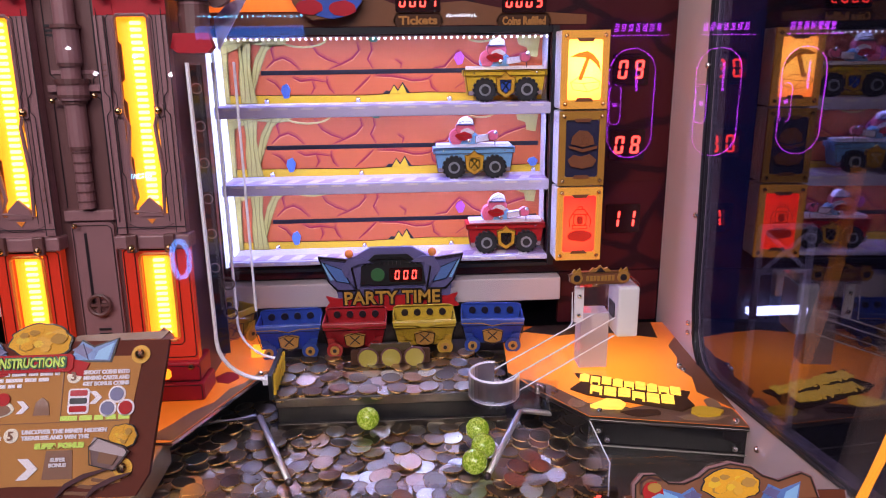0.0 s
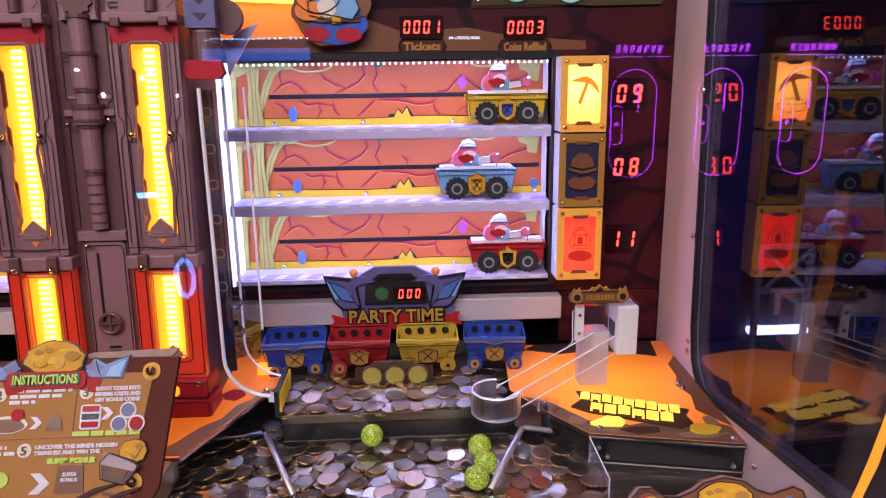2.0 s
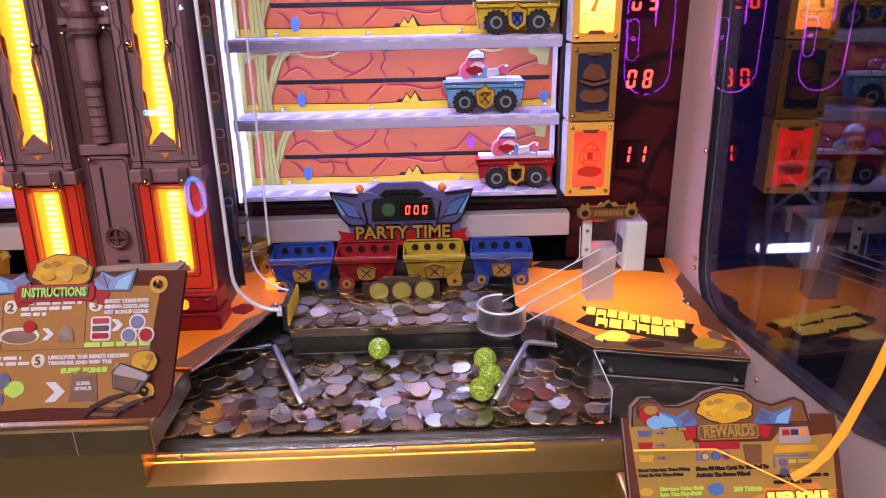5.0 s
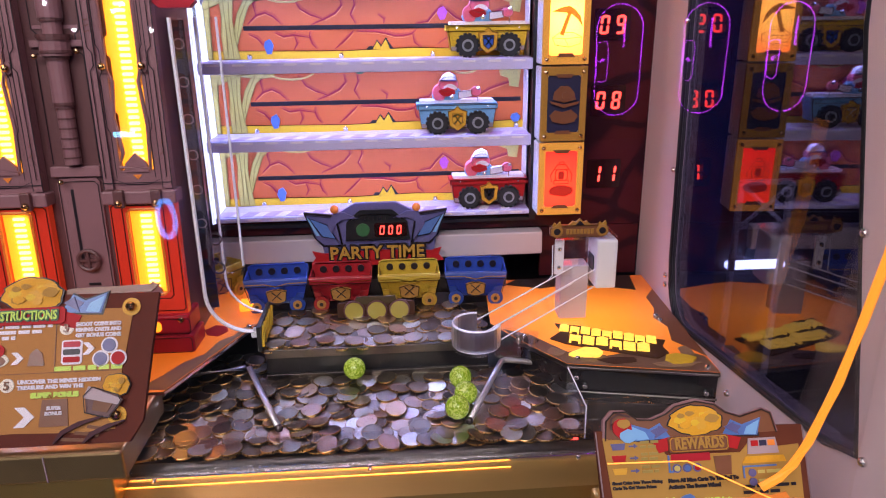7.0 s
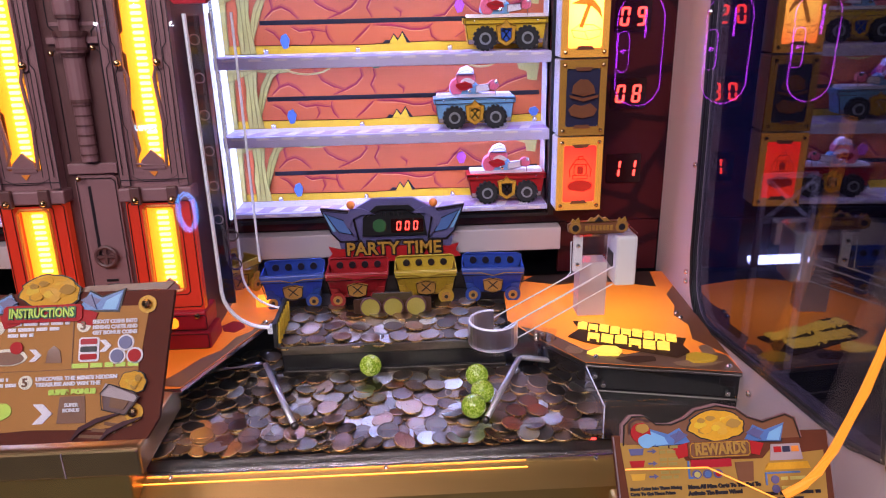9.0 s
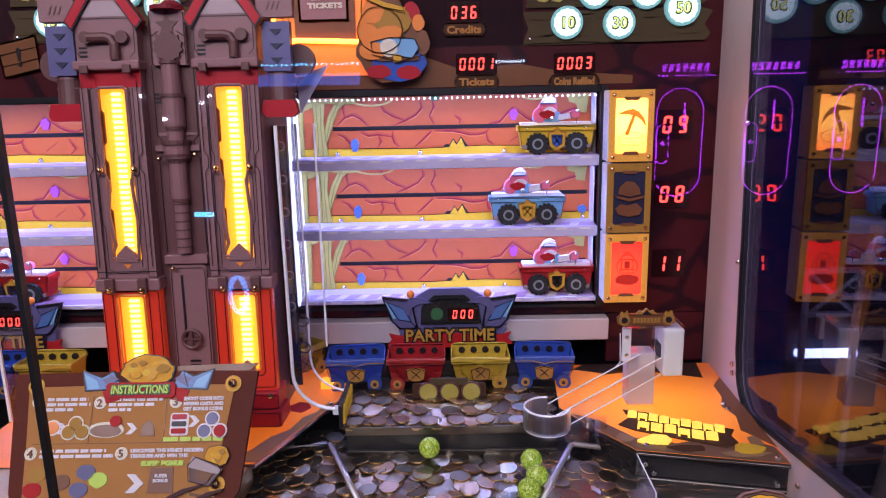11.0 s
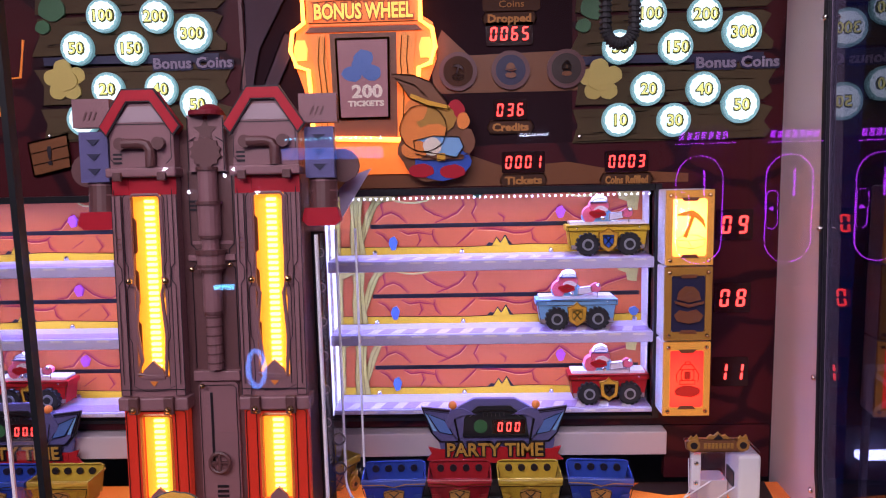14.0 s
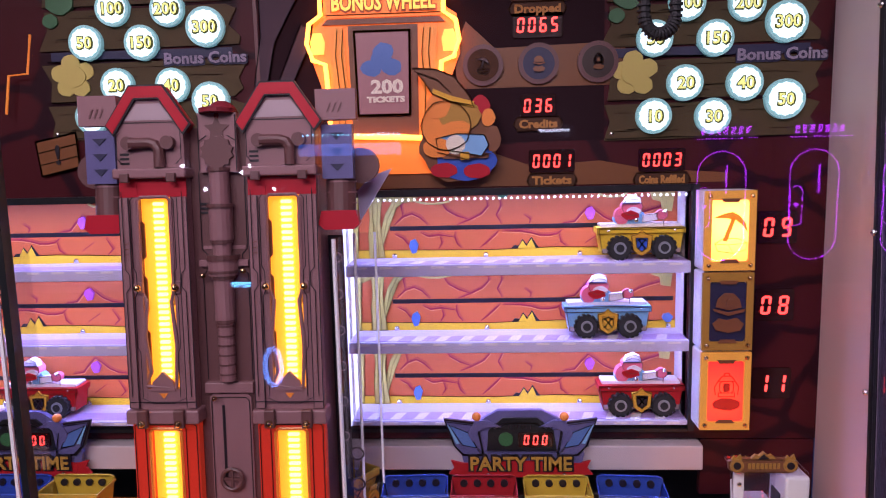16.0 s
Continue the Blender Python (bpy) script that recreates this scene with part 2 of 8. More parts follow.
SCREEN = mat("lit picture", (0.18, 0.09, 0.10), 0.3, 0, 0.5, 45, emit=0.22, glow=(0.75, 0.30, 0.28), bump=0)
ROOM = mat("dark carpet", (0.02, 0.018, 0.025), 0.9)
ROOMW = mat("dark room wall", (0.03, 0.028, 0.05), 0.8)


def token_tones(m, source, output):
    """Worn silver, copper and dark tokens, one tone each."""
    n, l = m.node_tree.nodes, m.node_tree.links
    src, ramp, mul = n.new(source), n.new("ShaderNodeValToRGB"), n.new("ShaderNodeMix")
    e = ramp.color_ramp.elements
    e[0].color, e[1].position, e[1].color = (0.13, 0.105, 0.07, 1), 1.0, (0.86, 0.88, 0.80, 1)
    for pos, c in ((0.25, (0.25, 0.21, 0.145, 1)), (0.48, (0.36, 0.31, 0.22, 1)), (0.62, (0.45, 0.29, 0.18, 1)), (0.74, (0.42, 0.38, 0.29, 1)), (0.88, (0.60, 0.57, 0.47, 1))):
        e.new(pos).color = c
    b = n["Principled BSDF"]
    was = b.inputs["Base Color"].links[0].from_socket
    mul.data_type, mul.blend_type = "RGBA", "OVERLAY"
    mul.inputs[0].default_value = 0.55
    l.new(src.outputs[output], ramp.inputs[0]), l.new(ramp.outputs[0], mul.inputs[6]), l.new(was, mul.inputs[7]), l.new(mul.outputs[2], b.inputs["Base Color"])


token_tones(COINM, "ShaderNodeObjectInfo", "Random")


def hot_spot(m, x, z, r, hot, edge, strength):
    """A lamp behind a printed face: brightest at the bulb."""
    n, l = m.node_tree.nodes, m.node_tree.links
    tc, mp, gr, ramp = n.new("ShaderNodeTexCoord"), n.new("ShaderNodeMapping"), n.new("ShaderNodeTexGradient"), n.new("ShaderNodeValToRGB")
    mp.vector_type = "POINT"
    mp.inputs["Location"].default_value = (-x / r, 0, -z / r)
    mp.inputs["Scale"].default_value = (1 / r, 0, 1 / r)
    gr.gradient_type = "SPHERICAL"
    e = ramp.color_ramp.elements
    e[0].color, e[1].position, e[1].color = (*edge, 1), 0.75, (*hot, 1)
    b = n["Principled BSDF"]
    l.new(tc.outputs["Object"], mp.inputs["Vector"]), l.new(mp.outputs[0], gr.inputs["Vector"]), l.new(gr.outputs["Fac"], ramp.inputs[0]), l.new(ramp.outputs[0], b.inputs["Emission Color"])
    b.inputs["Emission Strength"].default_value = strength


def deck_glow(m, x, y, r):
    """Light pool put into a deck's emission: brightest at (x, y)."""
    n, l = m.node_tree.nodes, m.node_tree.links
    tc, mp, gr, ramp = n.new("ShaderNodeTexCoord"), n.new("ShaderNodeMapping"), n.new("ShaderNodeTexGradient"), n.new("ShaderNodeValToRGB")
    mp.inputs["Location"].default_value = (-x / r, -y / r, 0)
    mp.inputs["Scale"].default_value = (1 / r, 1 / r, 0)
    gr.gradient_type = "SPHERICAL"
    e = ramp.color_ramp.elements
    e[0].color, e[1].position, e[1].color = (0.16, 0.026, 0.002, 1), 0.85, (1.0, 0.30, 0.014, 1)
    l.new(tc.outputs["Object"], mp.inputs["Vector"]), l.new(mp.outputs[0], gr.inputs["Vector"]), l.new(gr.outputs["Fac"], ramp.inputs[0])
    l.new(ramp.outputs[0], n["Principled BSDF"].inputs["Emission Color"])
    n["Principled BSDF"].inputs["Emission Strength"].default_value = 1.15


CREST = mat("dull gold crest print", (0.40, 0.20, 0.04), 0.4, vary=0.3)
# The left deck keeps an even emission; the right gets the painted pool.
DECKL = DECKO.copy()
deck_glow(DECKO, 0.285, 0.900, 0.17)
hot_spot(BOX_Y, 0.0, 0.062, 0.058, (1.0, 0.43, 0.052), (1.0, 0.085, 0.0035), 5.8)
hot_spot(BOX_R, -0.005, 0.045, 0.060, (1.0, 0.040, 0.009), (1.0, 0.007, 0.004), 2.6)
CUP = clear("frosted clear acrylic", (0.66, 0.65, 0.70), 5.0, 0.30)
NEON_B = mat("blue neon", (0.2, 0.5, 1), 0.4, 0, 0, emit=9.0, glow=(0.10, 0.35, 1.0), bump=0)
NEON_C = mat("cyan neon", (0.3, 0.8, 1), 0.4, 0, 0, emit=16.0, glow=(0.15, 0.65, 1.0), bump=0)
NEON_D = mat("soft blue lamp", (0.2, 0.5, 1), 0.4, 0, 0, emit=3.0, glow=(0.08, 0.25, 1.0), bump=0)
SPOTW = mat("white spot lens", (1, 1, 1), 0.4, 0, 0, emit=45.0, glow=(1.0, 0.95, 0.9), bump=0)
REDGLOW = mat("backlit red panel", (0.45, 0.02, 0.012), 0.35, 0, 0.25, 30, emit=0.22, glow=(1.0, 0.060, 0.008), coat=0.2)
# Same gold bezel, with the face lamp's glow put in as emission.
BEZEL_L = mat("gold bezel with lamp glow", (0.70, 0.36, 0.05), 0.35, 0, 0.2, emit=0.22, glow=(1.0, 0.36, 0.03), coat=0.2)
DOME = mat("dull red dome", (0.20, 0.02, 0.03), 0.5, spec=0.2)
LINER = mat("black window liner", (0.02, 0.02, 0.024), 0.4)


# ---- geometry helpers ----
def thing(name, at, label, category, group="", kind=""):
    return_ob = new(name)
    return_ob.location = at
    return tagged(return_ob, label, category, group, kind)


def base_of(ob):
    v = Vector((0, 0, 0))
    while ob is not None:
        v += ob.location
        ob = ob.parent
    return v


def part(name, bm, material, parent=None, label="", smooth=False):
    """One mesh object under a thing or part; bm is in world places."""
    if parent is not None:
        bmesh.ops.translate(bm, verts=bm.verts, vec=-base_of(parent))
    bmesh.ops.recalc_face_normals(bm, faces=bm.faces)
    me = bpy.data.meshes.new(name)
    if smooth:
        for f in bm.faces:
            f.smooth = True
    bm.to_mesh(me)
    bm.free()
    me.materials.append(material)
    ob = new(name, me)
    ob.parent = parent
    if label:
        ob["label"] = label
    return ob


def box(x0, x1, y0, y1, z0, z1, bevel=0.0, m=None):
    bm = bmesh.new()
    bmesh.ops.create_cube(bm, size=1)
    for v in bm.verts:
        v.co = Vector((x0 + (v.co.x + 0.5) * (x1 - x0), y0 + (v.co.y + 0.5) * (y1 - y0), z0 + (v.co.z + 0.5) * (z1 - z0)))
    if bevel:
        bmesh.ops.bevel(bm, geom=bm.edges[:], offset=bevel, segments=2, affect="EDGES", profile=0.5)
    if m is not None:
        bm.transform(m)
    return bm


def join(*bms):
    out = bms[0]
    for b in bms[1:]:
        me = bpy.data.meshes.new("join")
        b.to_mesh(me)
        b.free()
        out.from_mesh(me)
        bpy.data.meshes.remove(me)
    return out


def plate(pts, m, lift=0.0, d=0.003, bevel=0.0):
    """A flat cut-out with thickness: pts are (across, up) on a board that faces -y; m places the board."""
    bm = bmesh.new()
    f = bm.faces.new([bm.verts.new((x, -lift, z)) for x, z in pts])
    got = bmesh.ops.extrude_face_region(bm, geom=[f])
    bmesh.ops.translate(bm, verts=[v for v in got["geom"] if isinstance(v, bmesh.types.BMVert)], vec=(0, d, 0))
    bmesh.ops.triangulate(bm, faces=[g for g in bm.faces if len(g.verts) > 4])
    bm.transform(m)
    return bm


def slab(pts, z, d):
    """A flat deck of outline pts (x, y) with its top at z."""
    bm = bmesh.new()
    f = bm.faces.new([bm.verts.new((x, y, z)) for x, y in pts])
    got = bmesh.ops.extrude_face_region(bm, geom=[f])
    bmesh.ops.translate(bm, verts=[v for v in got["geom"] if isinstance(v, bmesh.types.BMVert)], vec=(0, 0, -d))
    bmesh.ops.triangulate(bm, faces=[g for g in bm.faces if len(g.verts) > 4])
    return bm


def rect(x0, x1, z0, z1, c=0.0):
    """Outline of a rectangle with cut corners."""
    if not c:
        return [(x0, z0), (x1, z0), (x1, z1), (x0, z1)]
    return [(x0 + c, z0), (x1 - c, z0), (x1, z0 + c), (x1, z1 - c), (x1 - c, z1), (x0 + c, z1), (x0, z1 - c), (x0, z0 + c)]


def disc(x, z, r, n=24, squash=1.0):
    return [(x + r * math.cos(a * math.tau / n), z + squash * r * math.sin(a * math.tau / n)) for a in range(n)]


def blob(x, z, rx, rz, n=26, rough=0.12, seed=1):
    rnd = random.Random(seed)
    return [(x + rx * (1 + rough * rnd.uniform(-1, 1)) * math.cos(a * math.tau / n), z + rz * (1 + rough * rnd.uniform(-1, 1)) * math.sin(a * math.tau / n)) for a in range(n)]


def cyl(p, q, r, n=16, r2=None):
    """A round bar from p to q."""
    p, q = Vector(p), Vector(q)
    bm = bmesh.new()
    bmesh.ops.create_cone(bm, cap_ends=True, segments=n, radius1=r, radius2=r if r2 is None else r2, depth=(q - p).length)
    bm.transform(Matrix.Translation((p + q) / 2) @ (q - p).to_track_quat("Z", "Y").to_matrix().to_4x4())
    return bm


def ball(p, r, sub=2):
    bm = bmesh.new()
    bmesh.ops.create_icosphere(bm, subdivisions=sub, radius=r)
    bmesh.ops.translate(bm, verts=bm.verts, vec=p)
    return bm


def tube(pts, r, n=8, closed=False):
    """A bent round bar along pts."""
    pts = [Vector(p) for p in pts]
    bm = bmesh.new()
    rings = []
    k = len(pts)
    for i, p in enumerate(pts):
        a = pts[(i - 1) % k] if closed or i else p
        b = pts[(i + 1) % k] if closed or i < k - 1 else p
        q = (b - a).normalized().to_track_quat("Z", "Y")
        rings.append([bm.verts.new(p + q @ Vector((r * math.cos(j * math.tau / n), r * math.sin(j * math.tau / n), 0))) for j in range(n)])
    for i in range(k if closed else k - 1):
        a, b = rings[i], rings[(i + 1) % k]
        best = min(range(n), key=lambda s: (a[0].co - b[s].co).length)
        for j in range(n):
            bm.faces.new((a[j], a[(j + 1) % n], b[(j + 1 + best) % n], b[(j + best) % n]))
    if not closed:
        bm.faces.new(rings[0]), bm.faces.new(rings[-1])
    return bm


def many(name, pieces, parent=None, label=""):
    """One mesh of several pieces, each with its own material."""
    mats, faces, out = [], [], None
    for bm, mm in pieces:
        if mm not in mats:
            mats.append(mm)
        for f in bm.faces:
            f.material_index = mats.index(mm)
        out = bm if out is None else join(out, bm)
    ob = part(name, out, mats[0], parent, label)
    for mm in mats[1:]:
        ob.data.materials.append(mm)
    return ob


def heap(x, z, rx, rz, m, lift, seed=1):
    """A heap of gold lumps, flat-printed, with a dark edge."""
    rr = random.Random(seed)
    out = [(plate(blob(x, z, rx * 1.06, rz * 1.08, 26, 0.08, seed), m, lift, 0.003), INK), (plate(blob(x, z, rx, rz, 26, 0.08, seed), m, lift + 0.0006, 0.001), NUGGET)]
    for i in range(16):
        a, q = rr.uniform(0, math.tau), math.sqrt(rr.uniform(0, 0.75))
        s = rr.uniform(0.16, 0.28)
        out.append((plate(blob(x + rx * q * 0.85 * math.cos(a), z + rz * q * 0.8 * math.sin(a), rx * s, rz * s * 1.1, 7, 0.2, seed + i), m, lift + 0.0009 + 0.0001 * i, 0.001), (YELLOW, GOLDP, NUGGET, PARCH)[i % 4]))
    return out


def bolt(x, z, m, r=0.004, lift=0.0):
    """A domed bolt head on a board."""
    bm = bmesh.new()
    bmesh.ops.create_uvsphere(bm, u_segments=10, v_segments=6, radius=r)
    bmesh.ops.translate(bm, verts=bm.verts, vec=(x, -lift - r * 0.3, z))
    bm.transform(m)
    return bm


def words(body, height, m, x, z, lift=0.001, d=0.0012, width=None, fat=0.0, middle=True):
    """Letters of the built-in font on a board, height as tall as a capital."""
    cu = bpy.data.curves.new("words", "FONT")
    cu.body, cu.size, cu.extrude, cu.offset = body, height / 0.7, d / 2, fat
    cu.resolution_u = 2
    cu.align_x = "CENTER" if middle else "LEFT"
    tmp = bpy.data.objects.new("words", cu)
    scene.collection.objects.link(tmp)
    bpy.context.view_layer.update()
    me = bpy.data.meshes.new_from_object(tmp.evaluated_get(bpy.context.evaluated_depsgraph_get()))
    bm = bmesh.new()
    bm.from_mesh(me)
    bpy.data.objects.remove(tmp), bpy.data.curves.remove(cu), bpy.data.meshes.remove(me)
    if width and bm.verts:
        xs = [v.co.x for v in bm.verts]
        k = width / max(1e-6, max(xs) - min(xs))
        for v in bm.verts:
            v.co.x *= k
    bm.transform(m @ Matrix.Translation((x, -lift, z)) @ Matrix.Rotation(math.pi / 2, 4, "X"))
    return bm


SEG = {"0": "abcdef", "1": "bc", "2": "abged", "3": "abgcd", "4": "fgbc", "5": "afgcd", "6": "afgedc", "7": "abc", "8": "abcdefg", "9": "abcfgd"}


def digits(text, x, z, h, m, pitch=None, lift=0.002):
    """Lit bars of a seven-segment display, centred on (x, z), h tall."""
    w, t, pitch = h * 0.5, h * 0.13, pitch or h * 0.8
    out = []
    for i, c in enumerate(text):
        cx = x + (i - (len(text) - 1) / 2) * pitch
        bars = {"a": (cx - w / 2 + t * .6, cx + w / 2 - t * .6, z + h / 2 - t, z + h / 2), "d": (cx - w / 2 + t * .6, cx + w / 2 - t * .6, z - h / 2, z - h / 2 + t),
                "g": (cx - w / 2 + t * .6, cx + w / 2 - t * .6, z - t / 2, z + t / 2), "f": (cx - w / 2, cx - w / 2 + t, z + t * .4, z + h / 2 - t * .4),
                "b": (cx + w / 2 - t, cx + w / 2, z + t * .4, z + h / 2 - t * .4), "e": (cx - w / 2, cx - w / 2 + t, z - h / 2 + t * .4, z - t * .4),
                "c": (cx + w / 2 - t, cx + w / 2, z - h / 2 + t * .4, z - t * .4)}
        for s in SEG[c]:
            a, b, e, f = bars[s]
            pts = rect(a, b, e, f, min(b - a, f - e) * 0.35)
            pts = [(px + (pz - z) * 0.09, pz) for px, pz in pts]
            out.append(plate(pts, m, lift, 0.001))
    return join(*out)


def board(y, x=0.0, z=0.0, lean=0.0):
    return Matrix.Translation((x, y, z)) @ Matrix.Rotation(radians(-lean), 4, "X")


PANEL = board(1.09)


def ink(lines, m, lift, w=0.0009, closed=False):
    """Printed outline: thin raised strips along each of the lines."""
    bm = bmesh.new()
    for pts in lines:
        run = list(pts) + ([pts[0]] if closed else [])
        for (x0, z0), (x1, z1) in zip(run, run[1:]):
            d = math.hypot(x1 - x0, z1 - z0) or 1.0
            nx, nz = -(z1 - z0) / d * w / 2, (x1 - x0) / d * w / 2
            ex, ez = (x1 - x0) / d * w / 2, (z1 - z0) / d * w / 2
            bm.faces.new([bm.verts.new((x, -lift, z)) for x, z in ((x0 - ex + nx, z0 - ez + nz), (x0 - ex - nx, z0 - ez - nz), (x1 + ex - nx, z1 + ez - nz), (x1 + ex + nx, z1 + ez + nz))])
    bmesh.ops.solidify(bm, geom=bm.faces[:], thickness=0.0004)
    bm.transform(m)
    return bm


def ribbon(run, m, lift, w, d=0.0004):
    """A printed brush line of one piece along run, tapered at both ends."""
    n = len(run)
    left, right = [], []
    for i, (x, z) in enumerate(run):
        (xa, za), (xb, zb) = run[max(0, i - 1)], run[min(n - 1, i + 1)]
        q = math.hypot(xb - xa, zb - za) or 1.0
        k = w / 2 * (0.35 if i in (0, n - 1) else 1.0)
        left.append((x - (zb - za) / q * k, z + (xb - xa) / q * k))
        right.append((x + (zb - za) / q * k, z - (xb - xa) / q * k))
    bm = bmesh.new()
    rows = [[[bm.verts.new((x, y, z)) for x, z in side] for side in (left, right)] for y in (-lift, -lift + d)]
    for i in range(n - 1):
        for side in range(2):
            bm.faces.new((rows[0][side][i], rows[0][side][i + 1], rows[1][side][i + 1], rows[1][side][i]))
            bm.faces.new((rows[side][0][i], rows[side][0][i + 1], rows[side][1][i + 1], rows[side][1][i]))
    for i in (0, n - 1):
        bm.faces.new((rows[0][0][i], rows[0][1][i], rows[1][1][i], rows[1][0][i]))
    bm.transform(m)
    return bm


# ---- room and cabinet shell ----
def setting(name, bm, material, label="", category=""):
    ob = part(name, bm, material)
    return tagged(ob, label or name.replace("_", " "), category or name.split("_")[0], kind="structure")


setting("floor", box(-6, 8, -6.8, 7, -0.05, 0.0), ROOM, "dark patterned carpet of the arcade hall", "floor")
setting("ceiling", box(-6, 8, -6.8, 7, 3.2, 3.25), ROOMW, "dark hall ceiling", "ceiling")
setting("wall_north", box(-6, 8, 7, 7.1, 0, 3.2), ROOMW, "dark hall wall", "wall")
setting("wall_south", box(-6, 8, -6.9, -6.8, 0, 3.2), ROOMW, "dark hall wall", "wall")
setting("wall_east", box(8, 8.1, -6.8, 7, 0, 3.2), ROOMW, "dark hall wall", "wall")
setting("wall_west", box(-6.1, -6, -6.8, 7, 0, 3.2), ROOMW, "dark hall wall", "wall")


def wall_with_holes(x0, x1, z0, z1, y0, y1, holes):
    """Boxes that leave the holes (x0, x1, z0, z1), side by side, open."""
    out, x = [], x0
    for a, b, c, d in sorted(holes):
        out.append(box(x, a, y0, y1, z0, z1))
        if c > z0:
            out.append(box(a, b, y0, y1, z0, c))
        if d < z1:
            out.append(box(a, b, y0, y1, d, z1))
        x = b
    out.append(box(x, x1, y0, y1, z0, z1))
    return join(*out)


L, R, BOT, TOP = -0.232, 0.241, 1.082, 1.408
N = -0.76
setting("wall_panel", wall_with_holes(-1.3, 0.43, 1.058, 2.0, 1.09, 1.11, [(L + N, R + N, BOT, TOP), (L, R, BOT, TOP)]), MAROON,
        "dark maroon printed rock back panel of the machine", "back panel")
setting("wall_behind", box(-1.3, 0.43, 1.40, 1.42, 0.6, 2.0), BLACK, "black rear wall inside the machine", "rear wall")
setting("ceiling_panel", box(-1.3, 0.45, 0.5, 1.42, 2.0, 2.02), BLACK, "black cabinet ceiling", "ceiling")
setting("wall_side", box(-1.32, -1.3, 0.5, 1.42, 0.6, 2.0), BLACK, "black cabinet side", "side panel")


def white_wall():
    """Cabinet side with a round-cornered window."""
    inner = [(0.985, 1.9), (0.940, 1.05)] + [(0.880 + 0.055 * math.cos(a), 1.030 - 0.055 * math.sin(a)) for a in [i * math.pi / 12 for i in range(7)]]
    inner += [(0.54, 1.027), (0.497, 1.042), (0.580, 1.36), (0.64, 1.9)]
    outer = [(1.09, 2.0), (1.09, 0.62), (0.86, 0.62), (0.80, 0.62), (0.74, 0.62), (0.70, 0.62), (0.67, 0.62), (0.64, 0.62), (0.60, 0.62), (0.42, 0.95), (0.40, 0.99), (0.47, 1.36), (0.55, 2.0)]
    bm = bmesh.new()
    n = len(inner)
    rings = []
    for x in (0.4025, 0.4265):
        rings.append(([bm.verts.new((x, y, z)) for y, z in inner], [bm.verts.new((x, y, z)) for y, z in outer]))
    for i in range(n):
        j = (i + 1) % n
        for a, b in rings:
            bm.faces.new((a[i], a[j], b[j], b[i]))
        bm.faces.new((rings[0][0][i], rings[0][0][j], rings[1][0][j], rings[1][0][i]))
        bm.faces.new((rings[0][1][i], rings[0][1][j], rings[1][1][j], rings[1][1][i]))
    return bm, inner


def splay(bm):
    """The cabinet side stands a little askew: wider at the back."""
    for v in bm.verts:
        v.co.x += (v.co.y - 0.75) * 0.054
    return bm


bm, inner = white_wall()
side = setting("wall_east_frame", splay(bm), WALLW, "white powder-coated cabinet side with rounded window opening", "side frame")
liner = bmesh.new()
lr = [[liner.verts.new((x, y + 0.0008 * (1 if y < 0.7 else -1), z + 0.0008)) for y, z in inner] for x in (0.4035, 0.4095)]
for i in range(len(inner)):
    j = (i + 1) % len(inner)
    liner.faces.new((lr[0][i], lr[0][j], lr[1][j], lr[1][i]))
part("window_liner", splay(liner), LINER, side, "black window liner")
gask = part("window_gasket", splay(tube([(0.4030, y, z) for y, z in inner], 0.0028, 6, True)), BLACK, side, "black rubber gasket")
pane = part("smoked_pane", splay(box(0.4085, 0.4110, 0.475, 1.0, 0.96, 1.92)), TINT, side, "smoked glossy glass pane")
pane.visible_shadow = False
for y, z in ((0.957, 1.363), (0.954, 1.172), (0.948, 1.023), (0.946, 1.010), (0.97, 1.62), (0.536, 1.214), (0.487, 1.045), (0.565, 1.392), (0.84, 0.962), (0.72, 0.968)):
    part("bolt", splay(ball((0.4015, y, z), 0.0042)), CHROME, side)

# playfield shell
setting("floor_tray", box(-1.3, 0.402, 0.700, 1.40, 0.895, 0.931), DSTEEL, "dark steel bed under the coins", "playfield")
setting("wall_lower_panel", box(0.2625, 0.418, 1.088, 1.10, 0.9755, 1.057), MAROON, "dark maroon panel above the deck", "panel")
setting("trim_beam", box(-1.3, 0.262, 1.072, 1.10, 1.018, 1.054, 0.002), BEAMW, "white horizontal beam below the shelves", "beam")

# decks
DR = [(0.233, 0.783), (0.402, 0.745), (0.419, 1.06), (0.17, 1.06), (0.158, 0.905), (0.188, 0.850)]
DL = [(-0.229, 0.763), (-0.155, 0.939), (-0.150, 1.06), (-0.60, 1.06), (-0.60, 0.763)]
deckR = setting("deck_right", slab(DR, 0.98, 0.006), DSTEEL,
                "orange printed side deck with brown rock border", "deck")
setting("deck_left", slab(DL, 0.98, 0.006), DSTEEL,
        "orange printed side deck with brown rock border", "deck")


part("print_sheet", slab(DR, 0.9806, 0.0004), DECKO, deckR, "orange printed sheet with its light put in as emission")
part("print_sheet", slab(DL, 0.9806, 0.0004), DECKL, bpy.data.objects["deck_left"], "orange printed sheet with its light put in as emission")


DECKB = mat("brown rock border print", (0.17, 0.088, 0.048), 0.4, vary=0.25, coat=0.2)
DECKT = mat("pale brown border print", (0.30, 0.175, 0.095), 0.4, vary=0.2, coat=0.2)


def deck_patch(pts, material, parent=None):
    return part("printed_patch", slab(pts, 0.9812, 0.001), material, parent)


